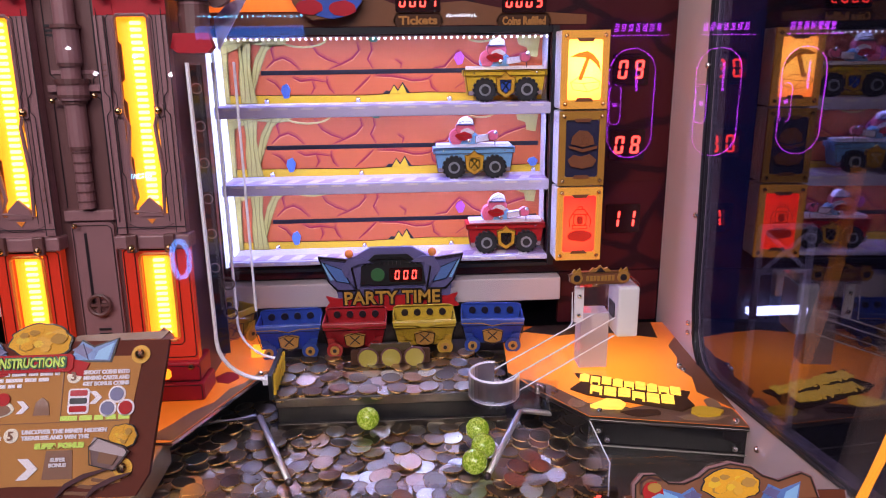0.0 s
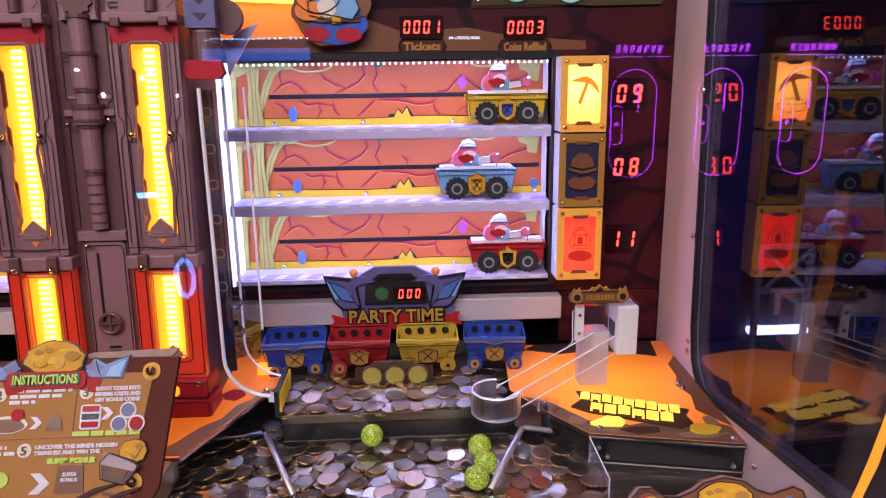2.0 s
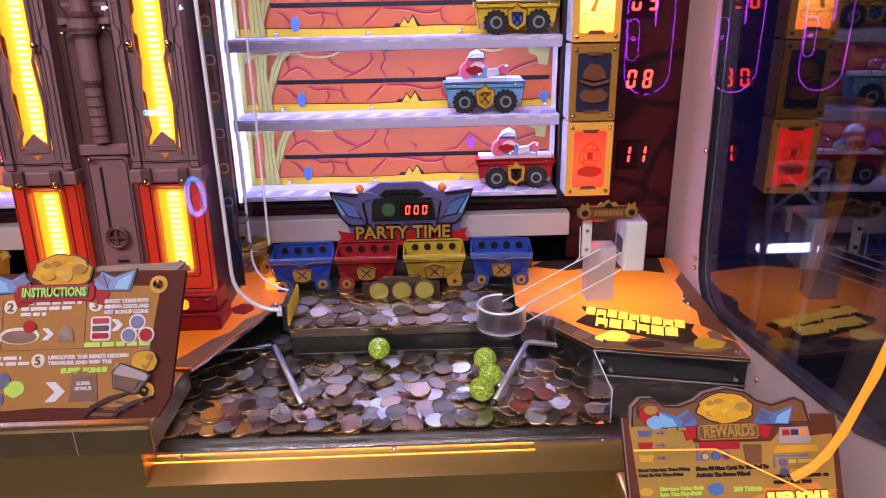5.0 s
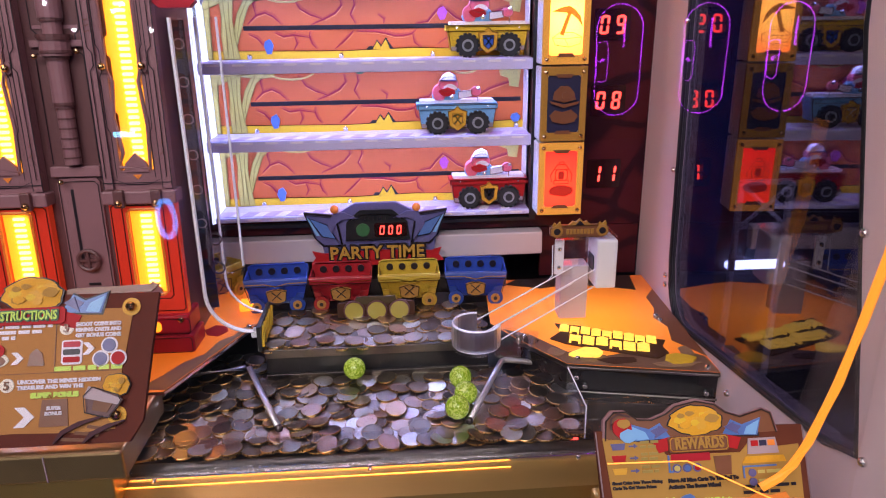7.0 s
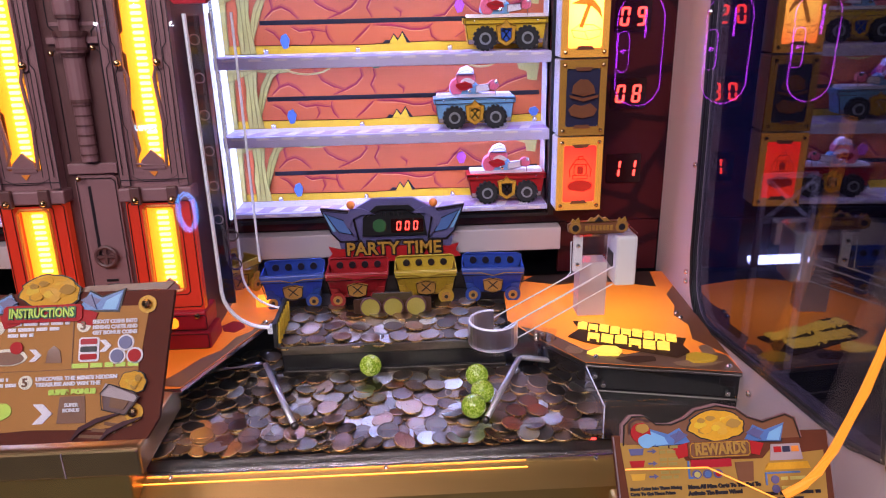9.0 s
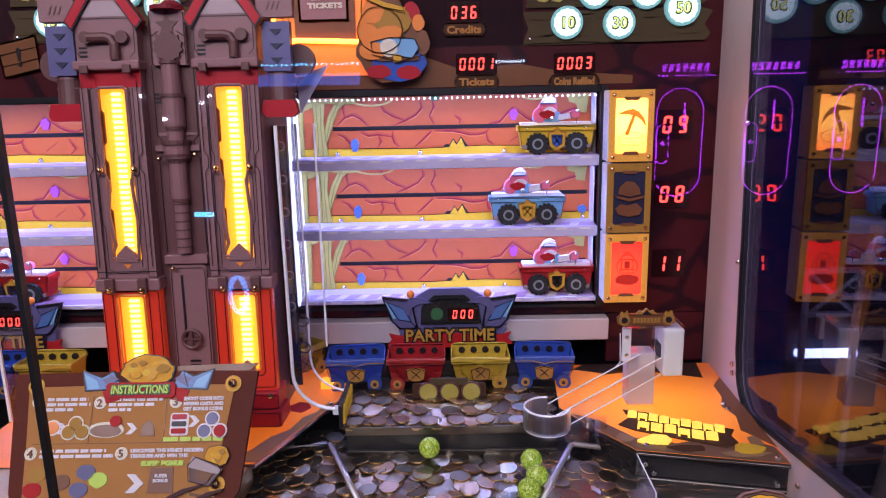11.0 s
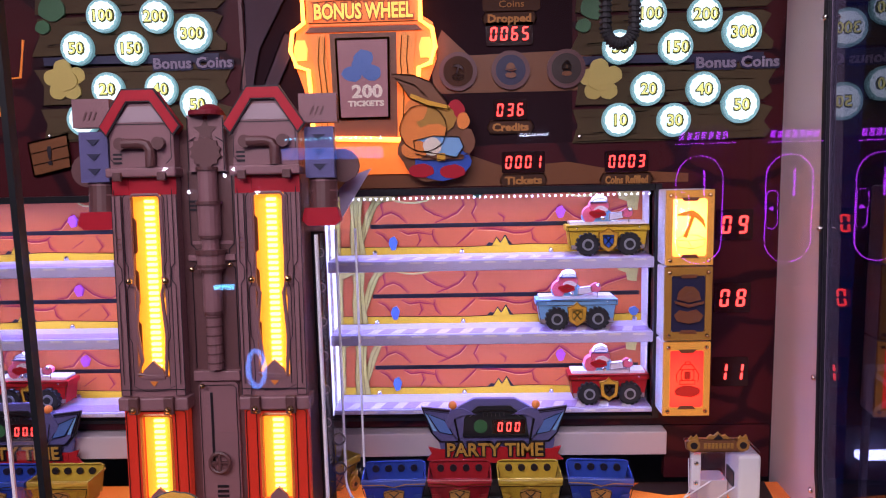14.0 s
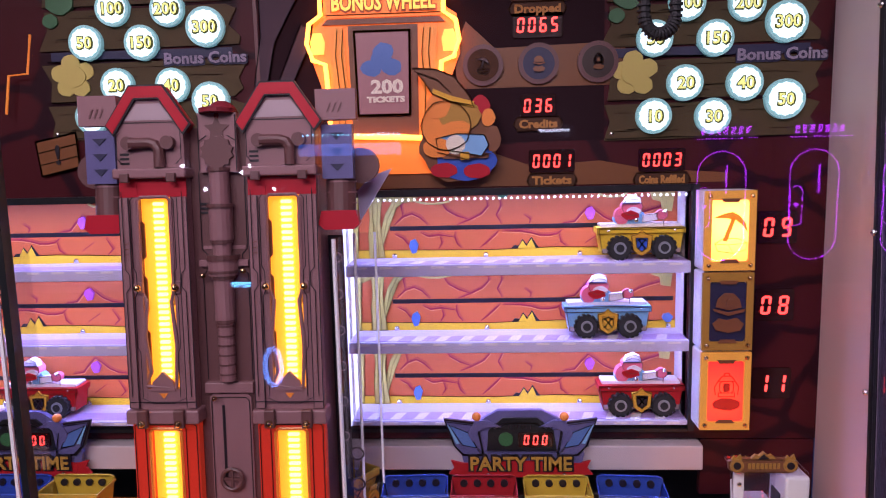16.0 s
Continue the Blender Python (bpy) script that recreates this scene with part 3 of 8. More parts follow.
deck_patch([(0.233, 0.7832), (0.4015, 0.7454), (0.401, 0.785), (0.383, 0.800), (0.368, 0.788), (0.350, 0.798), (0.332, 0.788), (0.305, 0.802), (0.285, 0.797), (0.262, 0.815), (0.240, 0.812), (0.222, 0.838), (0.205, 0.862), (0.190, 0.872), (0.172, 0.884), (0.1885, 0.8495)], DECKB, deckR)
for k, (x, y, rx, ry) in enumerate(((0.36, 0.769, 0.026, 0.008), (0.296, 0.783, 0.026, 0.009), (0.226, 0.812, 0.010, 0.012), (0.383, 0.80, 0.010, 0.014), (0.203, 0.845, 0.010, 0.010), (0.258, 0.797, 0.013, 0.007))):
    part("printed_patch", slab(blob(x, y, rx, ry, 7, 0.3, k), 0.9822, 0.001), (DECKT, PLANKD)[k % 3 == 1], deckR)
deck_patch([(0.404, 0.785), (0.415, 1.0), (0.395, 0.97), (0.392, 0.93), (0.380, 0.90), (0.388, 0.87), (0.378, 0.83), (0.39, 0.81)], BROWN, deckR)
deck_patch([(0.22, 1.06), (0.20, 1.04), (0.25, 1.02), (0.30, 1.03), (0.34, 1.02), (0.39, 1.0), (0.40, 1.06)], DARK, deckR)
trimR = tube([(0.402, 0.744, 0.977), (0.233, 0.782, 0.977), (0.187, 0.849, 0.977), (0.158, 0.90, 0.977)], 0.0010, 6)
part("steel_edge", trimR, DSTEEL, deckR)
SKIRT = mat("polished black panel", (0.012, 0.011, 0.012), 0.10, vary=0.1, bump=0.0, coat=0.4)
part("deck_skirt", slab([(0.2345, 0.786), (0.402, 0.749), (0.402, 0.755), (0.2365, 0.792)], 0.974, 0.055), SKIRT, deckR, "polished black skirt")
part("deck_skirt", slab([(0.2345, 0.786), (0.2375, 0.790), (0.193, 0.856), (0.190, 0.852)], 0.974, 0.04), SKIRT, deckR, "polished black skirt")
part("skirt_rail", tube([(0.402, 0.746, 0.944), (0.236, 0.783, 0.944)], 0.0010, 6), DSTEEL, deckR, "thin steel rail")
for u in (0.06, 0.12, 0.93):
    part("skirt_bolt", ball((0.2345 + u * 0.1675, 0.784 - u * 0.037, 0.962 if u < 0.1 else 0.951), 0.0036), CHROME, deckR)
part("coin_fence", join(box(0.2325, 0.2345, 0.700, 0.783, 0.934, 0.972), box(0.2325, 0.2348, 0.699, 0.7015, 0.934, 0.980)), ACRYL, deckR, "clear acrylic coin fence")
part("fence_edge", tube([(0.2335, 0.783, 0.976), (0.2335, 0.700, 0.9735), (0.2335, 0.699, 0.934)], 0.0008, 6), ACEDGE, deckR)
for x, y in ((0.392, 0.757), (0.248, 0.793), (0.385, 0.905), (0.385, 0.890), (0.196, 0.858)):
    part("bolt", ball((x, y, 0.981), 0.004), CHROME, deckR)
deckL = bpy.data.objects["deck_left"]
part("steel_edge", tube([(-0.30, 0.763, 0.977), (-0.229, 0.763, 0.977), (-0.155, 0.939, 0.977), (-0.150, 1.0, 0.977)], 0.0028, 6), CHROME, deckL)
deck_patch([(-0.228, 0.766), (-0.158, 0.934), (-0.17, 0.925), (-0.18, 0.90), (-0.195, 0.885), (-0.205, 0.85), (-0.225, 0.83), (-0.24, 0.80), (-0.26, 0.77)], DECKT, deckL)
deck_patch([(-0.215, 0.905), (-0.20, 0.90), (-0.19, 0.915), (-0.195, 0.93), (-0.21, 0.935), (-0.222, 0.92)], RED, deckL)
part("bolt", ball((-0.165, 0.925, 0.981), 0.004), CHROME, deckL)

# title block on the deck: letter-like blocks, two rows, with a dark backing
title = thing("deck_sign", (0.30, 0.84, 0.981), "lit yellow block lettering on a dark deck plate", "sign")
ax, ay = Vector((0.110, -0.050, 0)), Vector((0.014, 0.044, 0))
o0 = Vector((0.236, 0.846, 0))


def on_sign(u, v):
    p = o0 + ax * u + ay * v
    return p.x, p.y


part("backing", slab([on_sign(u, v) for u, v in ((-0.08, -0.05), (0.1, -0.22), (1.0, -0.30), (1.12, 0.1), (1.06, 0.45), (1.1, 0.85), (0.6, 0.8), (0.2, 1.0), (-0.06, 0.95), (0.02, 0.5))], 0.983, 0.002), PLANKD, title)
for row, (count, u0, u1, v0, v1) in enumerate(((9, 0.0, 1.02, 0.46, 0.84), (6, 0.12, 0.95, -0.12, 0.30))):
    for i in range(count):
        a, b = u0 + (u1 - u0) * i / count, u0 + (u1 - u0) * (i + 0.86) / count
        dv = -0.05 * math.sin(i * 2.1 + row)
        c, e, h = (a + b) / 2, (b - a) * 0.20, (v1 - v0) * 0.36
        shape = (((a, v0), (b, v0 + 0.04), (b, v1), (c, v1 + 0.05), (a, v1 - 0.04)), ((a, v0), (a + e, v0), (a + e, v0 + h), (b - e, v0 + h), (b - e, v0), (b, v0), (b, v1), (a, v1)),
                 ((a, v0), (b, v0), (b, v0 + h), (c, v0 + h * 1.2), (b, v1 - h), (b, v1), (a, v1)))[(i + row) % 3]
        pts = [on_sign(u, v + dv) for u, v in shape]
        part("block", slab(pts, 0.9855, 0.0025), SIGN_Y, title)
for seed, (x, y) in enumerate(((0.262, 0.802), (0.366, 0.777))):
    g = thing("gold_lump_print", (x, y, 0.981), "flat yellow gold lump cut-out on the deck", "decoration", "lumps on the deck")
    part("lump", slab([(px, py) for px, py in blob(x, y, 0.018, 0.011, 8, 0.3, seed + 5)], 0.985, 0.004), SIGN_Y if seed == 0 else YELLOW, g)


CORAL = mat("pale coral print", (0.76, 0.26, 0.10), 0.4)


# ---- lit shelf box with three lanes ----
def lane_box(dx, label, full=True):
    t = thing("shelf_box", (dx, 1.12, BOT), label, "display box", "shelf boxes")
    l, r = L + dx, R + dx
    part("backdrop", box(l, r, 1.150, 1.155, BOT, TOP), ROCK, t, "red printed cartoon rock")
    # The left wall carries the LED light as its own emission.
    part("side_wall", box(l - 0.004, l, 1.075, 1.155, BOT, TOP), SIDE_W, t, "white side wall with the shelf light put in as emission")
    part("side_wall", box(r, r + 0.004, 1.092, 1.155, BOT, TOP), WHITE, t)
    part("lid", box(l - 0.004, r + 0.004, 1.092, 1.155, TOP, TOP + 0.006), BLACK, t)
    for fr in (box(r + 0.001, r + 0.010, 1.080, 1.092, BOT - 0.010, TOP + 0.010), box(l - 0.014, l - 0.005, 1.080, 1.092, BOT - 0.010, TOP + 0.010),
               box(l - 0.004, r, 1.080, 1.092, TOP + 0.001, TOP + 0.010), box(l - 0.004, r, 1.080, 1.092, BOT - 0.011, BOT - 0.006)):
        part("frame_bar", fr, BLACK, t)
    if full:
        for i in range(56):
            part("led_bead", ball((l + 0.006 + i * (r - l - 0.012) / 55, 1.088, TOP - 0.004), 0.0017, 1), LED_C, t)
    floors = (1.314, 1.204, BOT + 0.007)
    tops = (TOP, 1.298, 1.188)
    for k, z in enumerate(floors):
        sh = part("shelf", box(l, r, 1.078, 1.150, z - (0.016 if k < 2 else 0.007), z, 0.001), SHELF, t, "white acrylic shelf")
        part("track_strip", box(l + 0.002, r - 0.002, 1.084, 1.112, z, z + 0.0006), LILAC, sh, "lilac printed track")
        for i in range(13):
            x = l + 0.02 + i * (r - l - 0.03) / 13
            a = [(x, 1.082), (x + 0.014, 1.082), (x + 0.022, 1.108), (x + 0.008, 1.108)]
            if full:
                part("track_mark", slab(a, z + 0.0012, 0.0006), BARP, sh)
        back = board(1.150)
        part("slot", plate(rect(l + 0.055, r - 0.004, z + 0.041, z + 0.0475), back, 0.001, 0.0005), INK, t)
        part("ground_band", plate([(l + 0.004, z), (r, z), (r, z + 0.012), (r - 0.06, z + 0.010), (l + 0.3, z + 0.013), (l + 0.2, z + 0.010), (l + 0.004, z + 0.013)], back, 0.0014, 0.0007), YELLOW, t)
        top = tops[k]
        h = top - z
        trunk = [(l + 0.024, z + 0.001), (l + 0.047, z + 0.001), (l + 0.043, z + 0.30 * h), (l + 0.041, z + 0.60 * h), (l + 0.045, top - 0.002), (l + 0.024, top - 0.002), (l + 0.026, z + 0.65 * h), (l + 0.023, z + 0.35 * h)]
        brace = [(l + 0.044, z + 0.20 * h), (l + 0.056, z + 0.55 * h), (l + 0.066, z + 0.80 * h), (l + 0.082, top - 0.006), (l + 0.074, top - 0.002), (l + 0.060, top - 0.010), (l + 0.049, z + 0.70 * h), (l + 0.042, z + 0.45 * h)]
        beam = [(l + 0.000, top - 0.002), (l + 0.098, top - 0.002), (l + 0.092, top - 0.010), (l + 0.070, top - 0.012), (l + 0.040, top - 0.008), (l + 0.012, top - 0.020), (l + 0.000, top - 0.024)]
        post = [(l, z + 0.001), (l + 0.007, z + 0.001), (l + 0.008, z + 0.5 * h), (l + 0.010, top - 0.01), (l, top - 0.01)]
        for shape, lift in ((post, 0.0020), (brace, 0.0026), (beam, 0.0032), (trunk, 0.0038)):
            part("timber", plate(shape, back, lift, 0.0018), OLIVE, t, "yellow timber prop")
        part("ink_line", ink([trunk, brace, beam, post], back, 0.0046, 0.0009, True), OLIVED2, t)
        part("timber_grain", ink([[(l + 0.030, z + 0.05 * h), (l + 0.031, z + 0.4 * h), (l + 0.030, z + 0.9 * h)], [(l + 0.038, z + 0.02 * h), (l + 0.036, z + 0.5 * h), (l + 0.038, z + 0.85 * h)], [(l + 0.046, z + 0.35 * h), (l + 0.052, z + 0.62 * h), (l + 0.066, top - 0.008)], [(l + 0.012, top - 0.008), (l + 0.060, top - 0.0055)]], back, 0.0047, 0.0012), OLIVED2, t)
        # printed stones: long cracks with a shaded underside
        k1 = h / 0.094
        cracks = [[(0.197, 0.087), (0.200, 0.075), (0.190, 0.064), (0.1725, 0.0555), (0.154, 0.048)], [(0.151, 0.038), (0.151, 0.030), (0.154, 0.021), (0.161, 0.013)],
                  [(0.217, 0.087), (0.219, 0.075), (0.2123, 0.062), (0.2197, 0.048)], [(0.215, 0.038), (0.210, 0.033), (0.198, 0.022), (0.187, 0.013)],
                  [(0.2197, 0.038), (0.247, 0.0375), (0.262, 0.035), (0.276, 0.031), (0.290, 0.031), (0.301, 0.033), (0.308, 0.038)], [(0.3035, 0.033), (0.306, 0.021), (0.316, 0.013)],
                  [(0.308, 0.048), (0.326, 0.0505), (0.336, 0.062), (0.346, 0.072), (0.3565, 0.0655), (0.368, 0.056), (0.3805, 0.0505), (0.397, 0.048)], [(0.3805, 0.038), (0.391, 0.021), (0.382, 0.0125)],
                  [(0.397, 0.048), (0.4195, 0.0605), (0.436, 0.066), (0.449, 0.0695), (0.462, 0.082)], [(0.341, 0.018), (0.361, 0.031)], [(0.252, 0.062), (0.262, 0.055), (0.260, 0.048)],
                  [(0.062, 0.050), (0.075, 0.062), (0.088, 0.066), (0.100, 0.060), (0.112, 0.048)], [(0.075, 0.062), (0.072, 0.078), (0.080, 0.087)], [(0.062, 0.036), (0.074, 0.030), (0.082, 0.020), (0.096, 0.014)],
                  [(0.100, 0.038), (0.112, 0.032), (0.128, 0.034), (0.151, 0.030)], [(0.128, 0.034), (0.132, 0.022), (0.126, 0.0125)], [(0.128, 0.087), (0.140, 0.070), (0.154, 0.062), (0.1725, 0.0555)]]
        runs = [[(l + u, z + v * k1) for u, v in run] for run in cracks]
        for i, run in enumerate(runs):
            part("rock_shade", ribbon([(u + 0.0014, v + 0.0016) for u, v in run], back, 0.0005 + 0.00001 * i, 0.0046), ROCKD, t)
            part("rock_crack", ribbon(run, back, 0.0010 + 0.00001 * i, 0.0026), CRACK, t)
            if len(run) > 3:
                part("rock_light", ribbon([(u + 0.0008, v - 0.0026) for u, v in run[:-1]], back, 0.0008, 0.0011), CORAL, t)
        part("timber", plate([(r - 0.04, top - 0.002), (r - 0.036, top - 0.014), (r - 0.024, top - 0.018), (r - 0.022, top - 0.030), (r - 0.008, top - 0.032), (r - 0.004, top - 0.002)], back, 0.002, 0.001), OLIVE, t)
        for gx, gz, w, h, mm in ((l + 0.348, z + 0.062, 0.0075, 0.0095, VIOLET), (l + 0.09, z + 0.018, 0.007, 0.011, CRYST), (r - 0.012, z + 0.016, 0.008, 0.007, CRYST), (l + 0.222, top - 0.004, 0.008, 0.004, GREEN)):
            part("gem", plate([(gx - w, gz), (gx - w * 0.4, gz - h), (gx + w * 0.5, gz - h * 0.9), (gx + w, gz + h * 0.2), (gx + w * 0.3, gz + h), (gx - w * 0.7, gz + h * 0.7)], back, 0.005, 0.005), mm, t)
        gx = l + 0.255
        part("gold_lump", plate([(gx - 0.022, z + 0.012), (gx - 0.017, z + 0.017), (gx - 0.011, z + 0.016), (gx - 0.005, z + 0.026), (gx + 0.001, z + 0.018), (gx + 0.008, z + 0.029), (gx + 0.016, z + 0.017), (gx + 0.02, z + 0.012)], back, 0.0022, 0.001), INK, t)
        part("gold_lump", plate([(gx - 0.012, z + 0.012), (gx - 0.005, z + 0.0235), (gx + 0.0005, z + 0.015), (gx + 0.008, z + 0.026), (gx + 0.014, z + 0.012)], back, 0.003, 0.001), YELLOW, t)
        for sx, rad in ((0.10, 0.034), (0.36, 0.02)):
            pts = [(l + sx + 0.02 + rad * math.cos(a), 1.1445, top - 0.002 + 0.35 * rad * math.sin(a)) for a in [math.pi + i * math.pi / 8 for i in range(9)]]
            part("rope", tube(pts, 0.0016, 5), OLIVE, t)
        part("ink_line", ink([[(l + 0.004, z + 0.013), (l + 0.2, z + 0.0105), (l + 0.3, z + 0.0135), (r - 0.06, z + 0.0105), (r, z + 0.0125)]], back, 0.0018, 0.0010), MAROON, t)
        part("shelf_edge_mark", join(*[box(l + 0.012 + i * 0.036, l + 0.030 + i * 0.036, 1.0772, 1.0782, z - 0.005, z - 0.002) for i in range(13)]), PALE, sh)
        for bx in (0.061, 0.196, 0.333, 0.462):
            part("bolt", ball((l + bx, 1.146, z + 0.004), 0.0042), CHROME, t)
    return t


lane_box(0.0, "lit display box with three white lanes before red cartoon rock", True)
lane_box(N, "lit neighbouring display box with three white lanes", False)


# ---- toy carts on the lanes ----
def toy_cart(x, z, colour, crest, label):
    t = thing("toy_cart", (x, 1.10, z), label, "toy cart", "toy carts on the lanes")
    m = board(1.097, x, z)
    body = [(-0.058, 0.043), (-0.053, 0.010), (0.053, 0.010), (0.058, 0.043)]
    part("body", plate(body, m, 0, 0.030), colour, t)
    part("rim_board", plate(rect(-0.060, 0.060, 0.037, 0.045), m, 0.002, 0.034), colour, t)
    part("top", plate(rect(-0.055, 0.055, 0.0455, 0.050, 0.001), m, -0.003, 0.026), PALE, t, "white top edge")
    part("crest", plate([(0, 0.006), (0.012, 0.014), (0.014, 0.034), (0.006, 0.036), (0, 0.042), (-0.006, 0.036), (-0.014, 0.034), (-0.012, 0.014)], m, 0.004, 0.004), GOLDP, t, "gold shield crest")
    part("crest_mark", plate([(0, 0.012), (0.007, 0.018), (0.008, 0.031), (-0.008, 0.031), (-0.007, 0.018)], m, 0.0052, 0.001), crest, t)
    part("ink_line", join(ink([body, rect(-0.060, 0.060, 0.037, 0.045)], m, 0.0032, 0.0008, True), ink([[(0, 0.006), (0.012, 0.014), (0.014, 0.034), (0.006, 0.036), (0, 0.042), (-0.006, 0.036), (-0.014, 0.034), (-0.012, 0.014)], [(0, 0.012), (0.007, 0.018), (0.008, 0.031), (-0.008, 0.031), (-0.007, 0.018)]], m, 0.0060, 0.0008, True)), BROWN, t)
    part("crest_mark", ink([[(-0.005, 0.016), (0.005, 0.029)], [(0.005, 0.016), (-0.005, 0.029)], [(-0.006, 0.027), (0, 0.030), (0.006, 0.027)]], m, 0.0062, 0.0016), CREAM, t)
    part("shade_band", plate([(-0.0525, 0.010), (0.0525, 0.010), (0.0535, 0.016), (-0.0535, 0.016)], m, 0.0006, 0.001), STEELL, t)
    for wx in (-0.030, 0.030):
        c = Vector((x + wx, 1.0945, z + 0.0175))
        bm = cyl(c + Vector((0, -0.006, 0)), c + Vector((0, 0.006, 0)), 0.0155, 24)
        for i in range(14):
            a = i * math.tau / 14
            q = c + Vector((math.cos(a) * 0.0155, 0, math.sin(a) * 0.0155))
            bm = join(bm, box(-0.0022, 0.0022, -0.006, 0.006, -0.0013, 0.0018, 0, Matrix.Translation(q) @ Matrix.Rotation(-a + math.pi / 2, 4, "Y")))
        wheel = part("wheel", bm, TYRE, t, "knobbly black tyre")
        part("rim", cyl(c + Vector((0, -0.0075, 0)), c + Vector((0, -0.005, 0)), 0.0085, 20), RIM, wheel)
        part("hub", cyl(c + Vector((0, -0.0085, 0)), c + Vector((0, -0.006, 0)), 0.0055, 16), TYRE, wheel)
    for sx in (-0.045, 0.045):
        part("bolt", bolt(sx, 0.041, m, 0.0016, 0.002), CHROME, t)
    # plain toy driver: body, head, cap and arm in one mesh
    many("toy_driver", [(plate(blob(-0.014, 0.057, 0.022, 0.014, 20, 0.05, 3), m, -0.004, 0.014), SKYB), (plate(blob(-0.026, 0.060, 0.010, 0.012, 14, 0.05, 5), m, -0.003, 0.014), PINK),
                        (plate(blob(-0.012, 0.073, 0.014, 0.011, 18, 0.05, 4), m, -0.002, 0.016), PINK), (plate(blob(-0.010, 0.067, 0.010, 0.006, 14, 0.12, 6), m, -0.001, 0.003), PALE),
                        (plate([(-0.024, 0.078), (0.0, 0.078), (-0.002, 0.086), (-0.010, 0.090), (-0.020, 0.086)], m, -0.001, 0.012), PALE),
                        (plate([(0.002, 0.052), (0.022, 0.055), (0.022, 0.064), (0.002, 0.062)], m, -0.001, 0.008), PALE), (plate(blob(-0.014, 0.062, 0.012, 0.006, 12, 0.2, 3), m, 0.0002, 0.002), RED), (plate(rect(-0.026, -0.002, 0.0775, 0.0795), m, 0.0002, 0.003), SLATE), (ink([blob(-0.012, 0.073, 0.0142, 0.0112, 18, 0.05, 4), [(-0.024, 0.078), (0.0, 0.078), (-0.002, 0.086), (-0.010, 0.090), (-0.020, 0.086)], [(0.002, 0.052), (0.022, 0.055), (0.022, 0.064), (0.002, 0.062)], blob(0.028, 0.062, 0.008, 0.007, 14, 0.08, 7)], m, 0.0008, 0.0007, True), BROWN), (plate(blob(0.028, 0.062, 0.008, 0.007, 14, 0.08, 7), m, 0.0, 0.008), PINK)],
         t, "plain pink, white and blue toy figure")
    part("lever", cyl((x + 0.031, 1.10, z + 0.048), (x + 0.031, 1.10, z + 0.066), 0.0008, 6), CHROME, t)
    part("bolt", bolt(0.031, 0.067, m, 0.003, 0.002), CHROME, t)
    part("bolt", bolt(-0.008, 0.056, m, 0.0032, 0.005), CHROME, t)
    return t


toy_cart(0.178, 1.314, YELLOW, BLUE, "yellow toy mine cart with knobbly black tyres")
toy_cart(0.133, 1.204, SKYB, GOLDP, "light blue toy mine cart with knobbly black tyres")
toy_cart(0.181, BOT + 0.007, RED, INK, "red toy mine cart with knobbly black tyres")
toy_cart(-0.705, BOT + 0.007, RED, INK, "red toy mine cart on the neighbouring lanes")


# ---- indicator boxes beside the lanes ----
def pick_icon(m, x, z, s):
    head = [(x - s * .62, z + s * .42), (x - s * .28, z + s * .56), (x + s * .05, z + s * .62), (x + s * .30, z + s * .48), (x + s * .52, z + s * .22), (x + s * .62, z - s * .14), (x + s * .40, z + s * .14), (x + s * .14, z + s * .34), (x - s * .20, z + s * .40)]
    lump = [(x - s * .62, z - s * .62), (x - s * .30, z - s * .40), (x + s * .28, z - s * .42), (x + s * .62, z - s * .60), (x + s * .56, z - s * .86), (x + s * .1, z - s * 1.0), (x - s * .5, z - s * .90)]
    handle = [(x - s * .30, z - s * .48), (x - s * .16, z - s * .52), (x + s * .16, z + s * .40), (x + s * .04, z + s * .44)]
    return [ink([head, handle, lump], m, 0.0035, 0.0009, True), plate(head, m, 0.0025, 0.0004), plate(handle, m, 0.0025, 0.0004), ink([[(x - s * .62, z - s * .62), (x - s * .1, z - s * .66), (x + s * .62, z - s * .60)], [(x - s * .1, z - s * .66), (x + s * .1, z - s * 1.0)]], m, 0.0035, 0.0008)]


def helmet_icon(m, x, z, s):
    dome = [(x - s * .50, z + s * .10), (x - s * .44, z + s * .42), (x - s * .16, z + s * .66), (x + s * .18, z + s * .64), (x + s * .42, z + s * .40), (x + s * .50, z + s * .08), (x, z - s * .04)]
    brim = [(x - s * .62, z + s * .04), (x, z - s * .12), (x + s * .66, z + s * .02), (x + s * .60, z - s * .10), (x, z - s * .26), (x - s * .56, z - s * .08)]
    rocks = [(x - s * .62, z - s * .58), (x - s * .38, z - s * .36), (x - s * .05, z - s * .44), (x + s * .32, z - s * .34), (x + s * .62, z - s * .60), (x + s * .46, z - s * .86), (x, z - s * .96), (x - s * .48, z - s * .84)]
    return [plate(dome, m, 0.0028, 0.001), plate(brim, m, 0.0033, 0.001), plate(rocks, m, 0.0028, 0.001), plate(disc(x + s * .06, z + s * .26, s * .17, 14), m, 0.0042, 0.001)]


